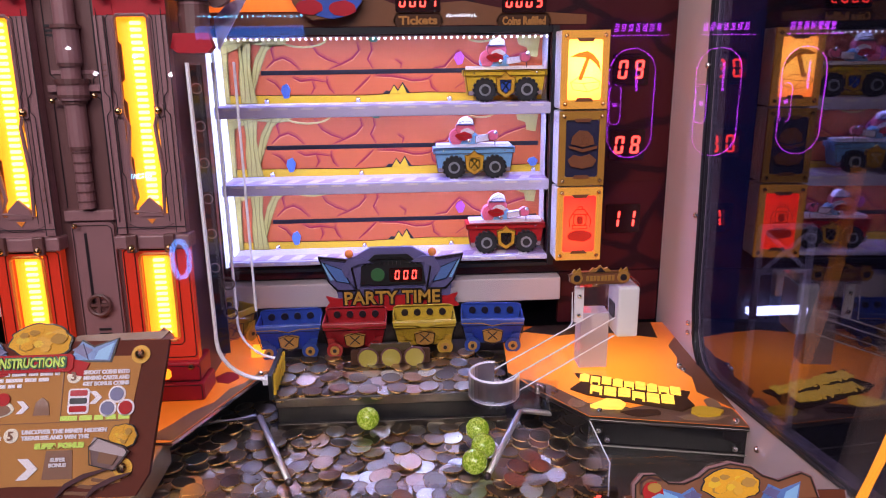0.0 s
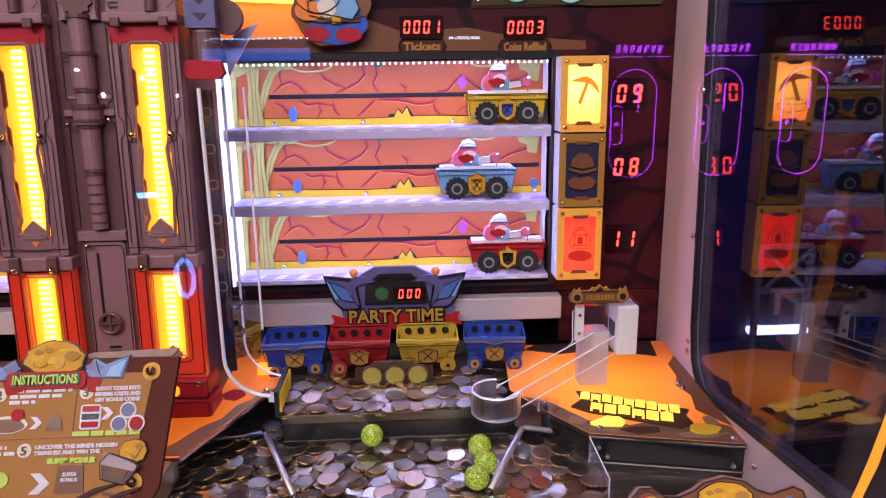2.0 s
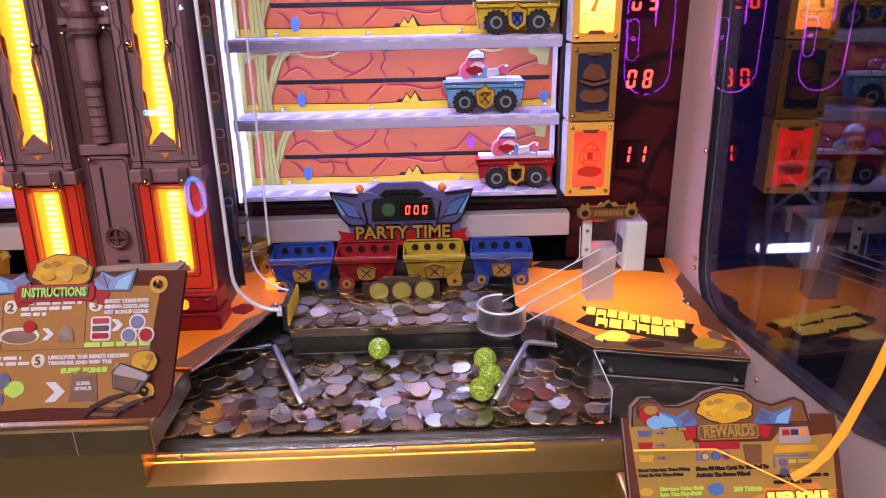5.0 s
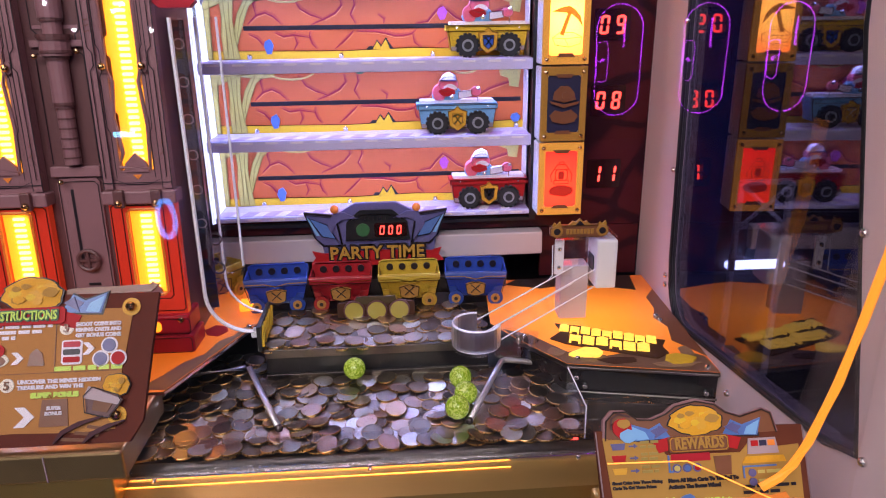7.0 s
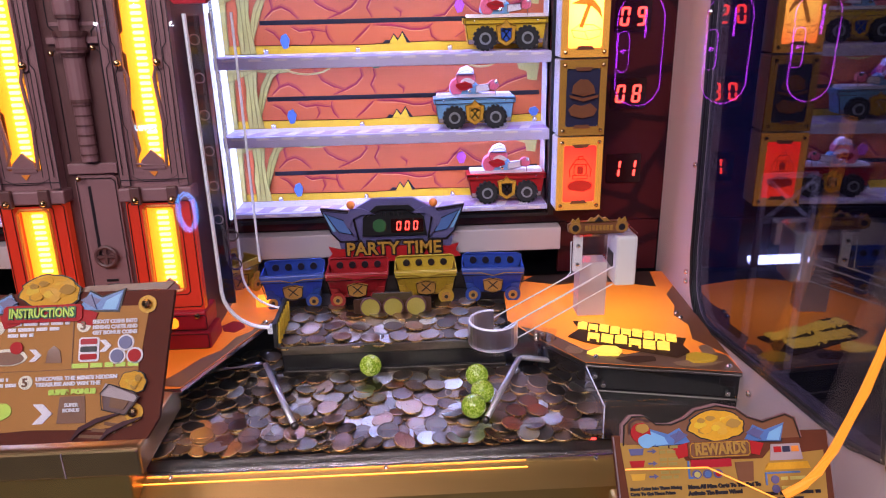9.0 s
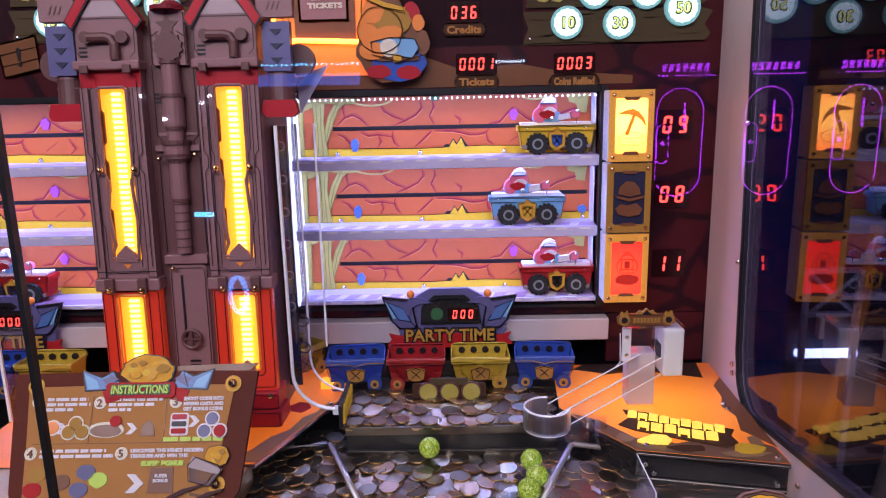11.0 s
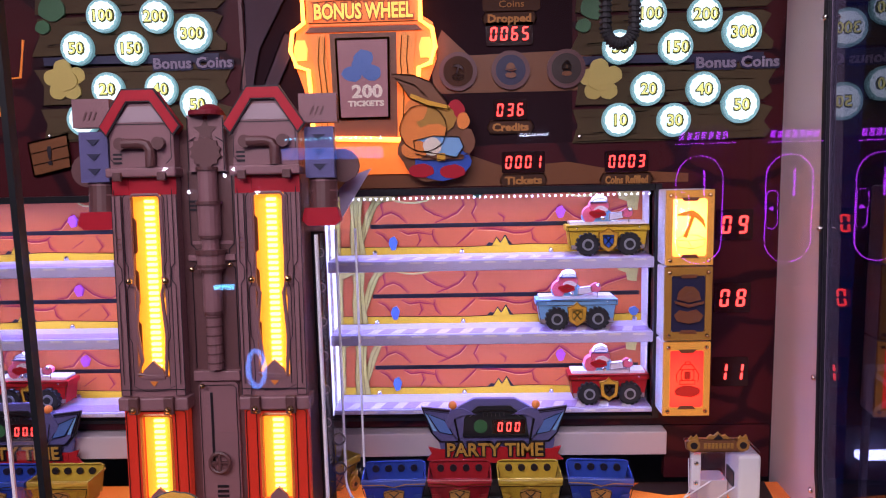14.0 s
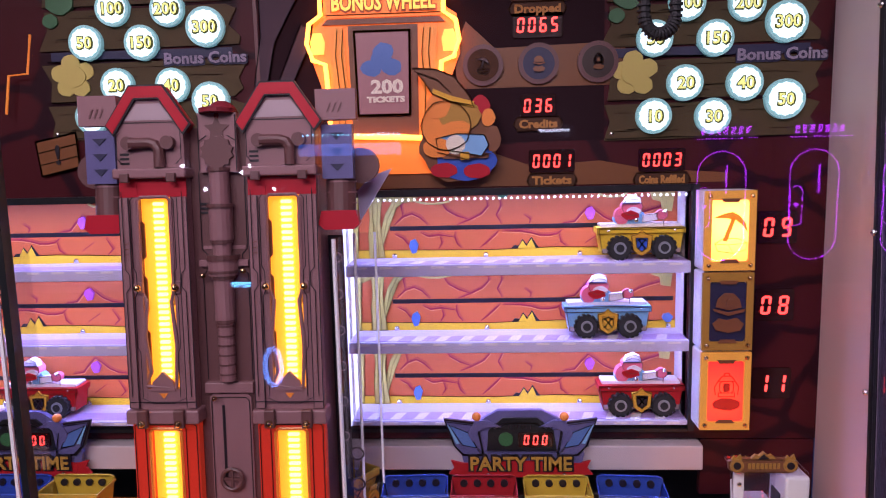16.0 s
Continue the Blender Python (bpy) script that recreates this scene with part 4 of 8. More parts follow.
def lantern_icon(m, x, z, s):
    return [ink([rect(x - s * .32, x + s * .32, z - s * .30, z - s * .14), rect(x - s * .27, x + s * .27, z - s * .14, z + s * .34, s * .08), [(x - s * .34, z + s * .34), (x + s * .34, z + s * .34), (x + s * .18, z + s * .56), (x - s * .18, z + s * .56)], rect(x - s * .10, x + s * .10, z + s * .56, z + s * .68)], m, 0.0035, 0.0011, True),
            ink([[(x - s * .34, z + s * .34), (x - s * .48, z + s * .1), (x - s * .44, z - s * .2)], [(x + s * .34, z + s * .34), (x + s * .48, z + s * .1), (x + s * .44, z - s * .2)]], m, 0.0035, 0.0011),
            plate(rect(x - s * .13, x + s * .13, z - s * .10, z + s * .26, s * .05), m, 0.0034, 0.0005), plate(blob(x, z - s * .62, s * .6, s * .26, 10, 0.12, 7), m, 0.003, 0.001)]


BX0, BX1 = 0.247, 0.312
m = board(1.043)
for k, (z0, z1, face, frame_m, icon, icon_m, label) in enumerate((
        (1.306, 1.410, BOX_Y, BEZEL_L, pick_icon, ICON_Y, "lit amber indicator box with a pickaxe picture"),
        (1.199, 1.303, NIGHT, DIMGOLD, helmet_icon, BROWN, "unlit blue indicator box with a helmet picture"),
        (1.089, 1.196, BOX_R, BEZEL_L, lantern_icon, ICON_R, "lit red indicator box with a lantern picture"))):
    t = thing("indicator_box", (0.28, 1.06, z0), label, "indicator lamp", "indicator boxes")
    part("housing", box(BX0 - 0.001, BX1, 1.048, 1.089, z0, z1, 0.002), WHITE, t, "white lamp housing")
    part("bezel", join(plate(rect(BX0, BX1, z0, z0 + 0.012), m, 0, 0.005), plate(rect(BX0, BX1, z1 - 0.012, z1), m, 0, 0.005),
                       plate(rect(BX0, BX0 + 0.009, z0 + 0.012, z1 - 0.012), m, 0, 0.005), plate(rect(BX1 - 0.009, BX1, z0 + 0.012, z1 - 0.012), m, 0, 0.005)), frame_m, t, "gold printed bezel")
    part("corner_trim", join(*[plate([(BX0 + 0.020, zz), (BX1 - 0.020, zz), (BX1 - 0.023, zz + dz), (BX0 + 0.023, zz + dz)], m, 0.0012, 0.001) for zz, dz in ((z0 + 0.010, 0.005), (z1 - 0.010, -0.005))]), BROWN, t)
    part("face", plate(rect(BX0 + 0.009, BX1 - 0.009, z0 + 0.012, z1 - 0.012, 0.003), m, -0.002, 0.002), face, t)
    part("picture", join(*icon(m, (BX0 + BX1) / 2, (z0 + z1) / 2 + 0.004, 0.033)), icon_m, t)
    for bx in (BX0 + 0.006, BX1 - 0.006):
        for bz in (z0 + 0.007, z1 - 0.007):
            part("bolt", bolt(bx, bz, m, 0.003), BRASS, t)


# ---- number displays ----
def display(x, z, text, h, w, label, caption=None, cap_z=0.0, cap_w=0.06):
    t = thing("number_display", (x, 1.09, z), label, "display", "number displays")
    part("window", plate(rect(x - w / 2, x + w / 2, z - h * 0.85, z + h * 0.85, 0.002), PANEL, 0.003, 0.003), LED_OFF, t)
    part("digits", digits(text, x, z, h, PANEL, (w * 0.9) / len(text), 0.0045), LED_R, t, "glowing red figures")
    if caption:
        cz = z + cap_z
        part("plaque", plate([(x - cap_w / 2 - 0.006, cz), (x - cap_w / 2, cz + 0.010), (x + cap_w / 2, cz + 0.010), (x + cap_w / 2 + 0.006, cz), (x + cap_w / 2, cz - 0.010), (x - cap_w / 2, cz - 0.010)], PANEL, 0.003, 0.003), PLANKD, t, "brown caption plaque")
        part("plaque_line", ink([[(x - cap_w / 2 - 0.005, cz), (x - cap_w / 2 + 0.0005, cz + 0.0090), (x + cap_w / 2 - 0.0005, cz + 0.0090), (x + cap_w / 2 + 0.005, cz), (x + cap_w / 2 - 0.0005, cz - 0.0090), (x - cap_w / 2 + 0.0005, cz - 0.0090)]], PANEL, 0.0036, 0.0012, True), BURNT, t)
        part("caption", words(caption, 0.0105, PANEL, x, cz - 0.0052, 0.0042, width=cap_w * 0.92, fat=0.0006), TAN, t)
    return t


for z, text in ((1.357, "09"), (1.250, "08"), (1.139, "11")):
    display(0.357, z, text, 0.026, 0.052, "small red two-figure number display", None)
display(0.037, 1.632, "0065", 0.019, 0.066, "red coin counter with brown plaque", "Dropped", 0.021, 0.066)
display(0.037, 1.527, "036", 0.018, 0.048, "red credit counter with brown plaque", "Credits", -0.024, 0.056)
display(0.055, 1.453, "0001", 0.018, 0.062, "red ticket counter with brown plaque", "Tickets", -0.026, 0.058)
display(0.202, 1.451, "0003", 0.018, 0.062, "red coin refill counter with brown plaque", "Coins Refilled", -0.026, 0.066)
top_plaque = thing("caption_plaque", (0.04, 1.09, 1.67), "brown caption plaque above a counter", "plaque")
part("plaque", plate(rect(0.0, 0.08, 1.662, 1.682, 0.004), PANEL, 0.003, 0.003), PLANKD, top_plaque)
part("caption", words("Coins", 0.009, PANEL, 0.04, 1.668, 0.0042, width=0.035), TAN, top_plaque)


# ---- upper printed panels ----
def coin_board(dx, label, rise=0.0):
    m = board(1.09, 0.0, rise)
    t = thing("bonus_board", (dx + 0.27, 1.09, 1.5 + rise), label, "bonus board", "bonus boards")
    x0, x1 = dx + 0.125, dx + 0.405
    for i, (z0, z1, mm) in enumerate(((1.478, 1.528, PLANK), (1.531, 1.584, PLANK), (1.600, 1.655, PLANK), (1.658, 1.72, PLANK), (1.722, 1.80, PLANKD))):
        a = 0.006 * math.sin(i * 2.3)
        part("plank", plate([(x0 + a, z0), (x1 - a - 0.01, z0 + 0.002), (x1 - 0.002, z0 + 0.012), (x1 - 0.012 + a, (z0 + z1) / 2), (x1 + a, z1 - 0.006), (x1 - 0.02, z1), (x0 - a, z1 - 0.003), (x0 + 0.008, (z0 + z1) / 2)], m, 0.003, 0.003), mm, t)
    part("ink_line", ink([[(x0 + 0.004, zz), (x0 + 0.09, zz + 0.0012), (x0 + 0.18, zz - 0.001), (x1 - 0.012, zz)] for zz in (1.5295, 1.6565, 1.7205, 1.5855, 1.4800)] + [[(x0 + 0.03 + 0.05 * i, 1.492 + 0.028 * (i % 5)), (x0 + 0.055 + 0.05 * i, 1.493 + 0.028 * (i % 5))] for i in range(5)] + [[(x0 + 0.02 + 0.05 * i, 1.615 + 0.03 * (i % 4)), (x0 + 0.05 + 0.05 * i, 1.6165 + 0.03 * (i % 4))] for i in range(5)], m, 0.0036, 0.0011), INK, t)
    part("band", plate(rect(x0 + 0.01, x1 - 0.015, 1.586, 1.598), m, 0.0025, 0.0025), NIGHT, t, "dark navy gap")
    for k, (px, pz, r, text) in enumerate(((0.189, 1.509, 0.0235, "10"), (0.266, 1.507, 0.0235, "30"), (0.229, 1.551, 0.0235, "20"), (0.306, 1.549, 0.0235, "40"), (0.358, 1.5265, 0.026, "50"),
                                           (0.189, 1.609, 0.0235, "50"), (0.267, 1.607, 0.0235, "150"), (0.230, 1.653, 0.0235, "100"), (0.306, 1.650, 0.0235, "200"), (0.357, 1.625, 0.0265, "300"))):
        x, z = dx + px, pz
        d = part("lit_disc", plate(disc(x, z, r, 28), m, 0.010, 0.010), MRING, t, "pale rim of a lit medallion")
        part("glow", plate([(x + (r * 0.80 + r * 0.05 * (i % 2)) * math.cos(i * math.tau / 28), z + (r * 0.80 + r * 0.05 * (i % 2)) * math.sin(i * math.tau / 28)) for i in range(28)], m, 0.011, 0.001), MEDAL, d)
        part("figure_edge", words(text, 0.0165, m, x + 0.0005, z - 0.0085, 0.0120, 0.0006, fat=0.0012), OLIVED, d)
        part("figure", words(text, 0.0150, m, x, z - 0.0075, 0.0128, 0.0006, fat=0.0002), MTEXT, d)
    tx = dx + 0.353
    part("lettering_edge", words("Bonus Coins", 0.015, m, tx, 1.577, 0.0045, width=0.118, fat=0.0022), NIGHT, t)
    part("lettering", words("Bonus Coins", 0.0145, m, tx, 1.578, 0.0058, width=0.114, fat=0.0006), MOON, t)
    cx, cz = dx + 0.165, 1.565
    part("rosette", join(*[plate(blob(cx + 0.018 * math.cos(a), cz + 0.018 * math.sin(a), 0.013, 0.012, 14, 0.06, 3), m, 0.004 + 0.0004 * i, 0.003) for i, a in enumerate((0.4, 1.7, 2.9, 4.1, 5.3))],
                         plate(blob(cx, cz, 0.019, 0.015, 18, 0.05, 9), m, 0.0068, 0.003)), OLIVE, t, "yellow rounded cluster print")
    for gx, gz, gr in ((0.155, 1.665, 0.02), (0.14, 1.64, 0.011)):
        part("green_stone", plate(blob(dx + gx, gz, gr, gr * 0.85, 14, 0.08, 4), m, 0.006, 0.006), GREEN, t)
    rr = random.Random(31)
    grain = []
    for zz in (1.490, 1.514, 1.541, 1.562, 1.575, 1.612, 1.628, 1.643, 1.668, 1.69, 1.706):
        u = x0 + 0.012 + rr.uniform(0, 0.03)
        while u < x1 - 0.04:
            w = rr.uniform(0.025, 0.07)
            grain.append([(u, zz), (u + w * 0.5, zz + rr.uniform(-0.002, 0.002)), (min(u + w, x1 - 0.012), zz + rr.uniform(-0.001, 0.001))])
            u += w + rr.uniform(0.02, 0.05)
    part("grain_line", ink(grain, m, 0.0033, 0.0008), PLANKD, t)
    part("bolt", bolt(x0 + 0.01, 1.487, m, 0.003, 0.003), CHROME, t)
    return t


coin_board(0.0, "brown plank board with ten glowing white bonus medallions")
coin_board(-0.767, "neighbouring brown plank board with glowing white bonus medallions", 0.019)

wood = setting("trim_upper_boards", join(plate([(-0.335, 1.420), (0.29, 1.420), (0.29, 1.432), (0.18, 1.44), (0.12, 1.452), (0.03, 1.446), (-0.05, 1.475), (-0.16, 1.468), (-0.335, 1.478)], PANEL, 0.0015, 0.0015),
                                         plate([(-0.07, 1.552), (0.155, 1.552), (0.16, 1.57), (0.15, 1.608), (-0.02, 1.604), (-0.058, 1.64), (-0.075, 1.60)], PANEL, 0.0015, 0.0015),
                                         plate([(-0.50, 1.420), (-0.34, 1.420), (-0.34, 1.50), (-0.50, 1.49)], PANEL, 0.0015, 0.0015)), BURNT, "orange brown printed boards on the upper panel", "printed boards")
setting("trim_upper_shadow", plate(rect(-0.335, 0.125, 1.4795, 1.80), board(1.0895), 0.0, 0.0004), CAVE, "dark printed cave behind the boards", "printed panel")
setting("trim_seam", plate(rect(-0.3445, -0.3395, 1.422, 1.9), PANEL, 0.004, 0.004), STEELD, "thin brown seam strip", "trim")

# slanted cave timbers and a crate beside the neighbouring board
TIMB = mat("dusky timber print", (0.075, 0.050, 0.062), 0.6, vary=0.3, scale=25, spec=0.1)
props = thing("cave_timbers", (-0.29, 1.088, 1.55), "dusky purple printed cave timbers beside the sign", "printed timbers")
for shape, lift in (([(-0.336, 1.69), (-0.278, 1.688), (-0.317, 1.621), (-0.33, 1.564), (-0.348, 1.565), (-0.336, 1.63)], 0.002), ([(-0.28, 1.643), (-0.261, 1.631), (-0.296, 1.563), (-0.316, 1.564)], 0.003)):
    prop = part("timber", plate(shape, board(1.0885), lift, 0.002), TIMB, props)
    part("timber_line", ink([shape], board(1.0885), lift + 0.0005, 0.0014, True), INK, prop)
crate = thing("crate_print", (-0.62, 1.088, 1.45), "brown printed crate with a dark exclamation mark", "crate")
cq = [(-0.665, 1.496), (-0.606, 1.508), (-0.604, 1.46), (-0.66, 1.448)]
part("face", plate(cq, board(1.0885), 0.003, 0.003), BURNT, crate)
part("crate_line", ink([cq], board(1.0885), 0.0036, 0.0022, True), INK, crate)
part("crate_line", ink([[tuple(a + (b - a) * 0.33 for a, b in zip(cq[0], cq[3])), tuple(a + (b - a) * 0.33 for a, b in zip(cq[1], cq[2]))], [tuple(a + (b - a) * 0.68 for a, b in zip(cq[0], cq[3])), tuple(a + (b - a) * 0.68 for a, b in zip(cq[1], cq[2]))]], board(1.0885), 0.0037, 0.0012), INK, crate)
part("mark", words("!", 0.026, board(1.0885), sum(q[0] for q in cq) / 4, sum(q[1] for q in cq) / 4 - 0.013, 0.0042, fat=0.001), INK, crate)
# Bent orange line, set on the panel as a dimly glowing tube.
edge = thing("neon_line", (-0.662, 1.08, 1.589), "bent orange neon line on the panel", "neon sign")
part("neon_tube", tube([(x, 1.078, z) for x, z in [(-0.653, 1.641), (-0.662, 1.589), (-0.689, 1.587), (-0.698, 1.535)]], 0.0018, 8), POSTO, edge)

for k, x in enumerate((-0.036, 0.038, 0.116)):
    t = thing("round_emblem", (x, 1.09, 1.582), "unlit dark round emblem with a small picture", "emblem", "round emblems")
    part("ring", plate(disc(x, 1.582, 0.027, 28), PANEL, 0.006, 0.006), STEELD, t)
    part("centre", plate(disc(x, 1.582, 0.021, 28), PANEL, 0.0068, 0.001), (PLANKD, NIGHT, DARK)[k], t)
    part("picture", join(*(pick_icon, helmet_icon, lantern_icon)[k](board(1.083), x, 1.583, 0.013)), (STEELL, BROWN, BURNT)[k], t)

# bonus wheel house
t = thing("bonus_wheel_sign", (-0.17, 1.08, 1.48), "glowing orange mine-house sign with neon outline and lit picture", "sign")
part("house", plate([(-0.245, 1.487), (-0.255, 1.56), (-0.268, 1.60), (-0.262, 1.65), (-0.248, 1.66), (-0.248, 1.76), (-0.085, 1.76), (-0.085, 1.66), (-0.070, 1.65), (-0.066, 1.60), (-0.082, 1.56), (-0.085, 1.487)], PANEL, 0.006, 0.006), BACK_O, t, "backlit orange timber print")
part("name_board", plate([(-0.243, 1.648), (-0.092, 1.648), (-0.088, 1.70), (-0.247, 1.70)], PANEL, 0.010, 0.004), BACK_O, t)
part("lettering_edge", words("BONUS WHEEL", 0.021, PANEL, -0.167, 1.657, 0.0112, width=0.142, fat=0.0028), RUST, t)
part("lettering", words("BONUS WHEEL", 0.020, PANEL, -0.167, 1.6575, 0.0128, width=0.138, fat=0.0008), SIGN_Y, t)
part("eave", plate([(-0.25, 1.640), (-0.085, 1.640), (-0.092, 1.647), (-0.243, 1.647)], PANEL, 0.009, 0.003), BROWN, t)
part("doorway", plate([(-0.214, 1.489), (-0.216, 1.638), (-0.122, 1.638), (-0.124, 1.489)], PANEL, 0.0075, 0.001), BROWN, t, "dark doorway")
part("screen", plate([(-0.205, 1.520), (-0.207, 1.630), (-0.133, 1.630), (-0.135, 1.520)], PANEL, 0.0095, 0.001), SCREEN, t, "lit reel picture")
part("screen_gem", join(*[plate(blob(-0.172 + dx, 1.590 + dz, 0.014, 0.011, 10, 0.1, i), PANEL, 0.0105 + 0.0003 * i, 0.001) for i, (dx, dz) in enumerate(((-0.014, -0.008), (0.014, -0.007), (0.0, 0.004), (0.004, 0.014)))]), CRYST, t)
part("screen_text", words("200", 0.017, PANEL, -0.165, 1.549, 0.0118, width=0.044, fat=0.001), CREAM, t)
part("screen_text", words("TICKETS", 0.007, PANEL, -0.167, 1.537, 0.0118, width=0.052, fat=0.0006), CREAM, t)
for sx, off in ((1, -0.17), (-1, -0.168)):
    def mx(u):
        return off - sx * u
    pts = [(mx(0.082), 1.077, 1.72), (mx(0.081), 1.077, 1.652), (mx(0.097), 1.077, 1.641), (mx(0.101), 1.077, 1.615), (mx(0.094), 1.077, 1.594), (mx(0.077), 1.077, 1.588), (mx(0.074), 1.077, 1.545), (mx(0.074), 1.077, 1.489)]
    part("neon_tube", tube(pts, 0.0032, 8), NEON_O, t, "bright orange neon tube")
    lx = mx(0.0875)
    part("lantern", plate([(lx - 0.008, 1.602), (lx + 0.008, 1.602), (lx + 0.010, 1.618), (lx + 0.006, 1.630), (lx - 0.006, 1.630), (lx - 0.010, 1.618)], PANEL, 0.0085, 0.004), SIGN_Y, t, "small lit lantern")
    part("post", plate([(mx(0.072), 1.49), (mx(0.052), 1.49), (mx(0.048), 1.56), (mx(0.053), 1.638), (mx(0.073), 1.638), (mx(0.068), 1.57)], PANEL, 0.0085, 0.002), POSTO, t, "orange timber post")
part("neon_tube", tube([(-0.25, 1.077, 1.489), (-0.21, 1.077, 1.492), (-0.16, 1.077, 1.490), (-0.095, 1.077, 1.487)], 0.0036, 8), NEON_O, t)
part("ink_line", ink([[(-0.24, 1.68), (-0.20, 1.682), (-0.12, 1.679)], [(-0.245, 1.652), (-0.09, 1.652)], [(-0.244, 1.697), (-0.09, 1.697)]] + [[(u, 1.50), (u + 0.003, 1.55), (u - 0.001, 1.60), (u + 0.002, 1.632)] for u in (-0.232, -0.224, -0.116, -0.107)], PANEL, 0.0108, 0.0012), BROWN, t)
part("screen_frame", ink([[(-0.205, 1.520), (-0.207, 1.630), (-0.133, 1.630), (-0.135, 1.520)]], PANEL, 0.0108, 0.003, True), GOLDP, t)
part("ground", plate([(-0.30, 1.44), (-0.09, 1.44), (-0.06, 1.47), (-0.10, 1.486), (-0.25, 1.487), (-0.30, 1.475)], PANEL, 0.005, 0.005), BACK_O, t)

# plain cut-out figure beside the sign
F = board(1.07)
beard, sleeve, hat = blob(-0.086, 1.503, 0.034, 0.032, 18, 0.06, 8), [(-0.100, 1.486), (-0.072, 1.492), (-0.036, 1.490), (-0.030, 1.476), (-0.040, 1.462), (-0.070, 1.468), (-0.098, 1.472)], [(-0.128, 1.578), (-0.098, 1.576), (-0.074, 1.566), (-0.054, 1.540), (-0.050, 1.528), (-0.080, 1.534), (-0.104, 1.545), (-0.112, 1.558)]
figo = many("cutout_figure", [(plate(blob(-0.070, 1.478, 0.052, 0.050, 30, 0.06, 6), F, 0.0015, 0.010), BURNT), (plate(blob(-0.060, 1.456, 0.040, 0.026, 24, 0.05, 6), F, 0.003, 0.008), BLUE),
                              (plate(beard, F, 0.0045, 0.004), ORANGE), (plate(blob(-0.068, 1.516, 0.028, 0.020, 22, 0.05, 2), F, 0.0055, 0.004), PARCH),
                              (plate(blob(-0.072, 1.500, 0.020, 0.009, 16, 0.10, 4), F, 0.0062, 0.004), ORANGE), (plate(sleeve, F, 0.0070, 0.004), SKYB), (plate(blob(-0.074, 1.478, 0.013, 0.013, 14, 0.06, 9), F, 0.0078, 0.004), CREAM),
                              (plate(blob(-0.098, 1.474, 0.020, 0.013, 16, 0.06, 9), F, 0.0074, 0.004), ORANGE), (plate(blob(-0.030, 1.512, 0.009, 0.012, 12, 0.06, 2), F, 0.0050, 0.004), ORANGE), (plate(blob(-0.024, 1.484, 0.010, 0.018, 12, 0.06, 2), F, 0.0040, 0.004), BROWN),
                              (plate(hat, F, 0.0075, 0.004), BURNT), (plate([(-0.104, 1.545), (-0.080, 1.534), (-0.050, 1.526), (-0.048, 1.533), (-0.078, 1.541), (-0.102, 1.551)], F, 0.0085, 0.003), GOLDP),
                              (plate(blob(-0.090, 1.444, 0.018, 0.010, 14, 0.08, 3), F, 0.004, 0.004), CRIMSON), (plate(blob(-0.046, 1.442, 0.018, 0.010, 14, 0.08, 3), F, 0.004, 0.004), CRIMSON),
                              (plate(blob(-0.096, 1.528, 0.016, 0.017, 14, 0.12, 5), F, 0.0060, 0.004), ORANGE), (plate(blob(-0.040, 1.528, 0.012, 0.013, 14, 0.12, 6), F, 0.0046, 0.004), CRIMSON), (plate(rect(-0.092, -0.030, 1.459, 1.466, 0.002), F, 0.0066, 0.004), BROWN), (plate(rect(-0.068, -0.056, 1.457, 1.468, 0.001), F, 0.0082, 0.003), GOLDP), (ink([beard, sleeve, hat], F, 0.0090, 0.0012, True), BROWN), (ink([[(-0.098, 1.468), (-0.060, 1.458), (-0.024, 1.466)], [(-0.122, 1.572), (-0.096, 1.562), (-0.080, 1.546)]], F, 0.0092, 0.0012), BROWN)])
tagged(figo, "plain orange and blue cut-out figure with a pointed hat", "cut-out figure")

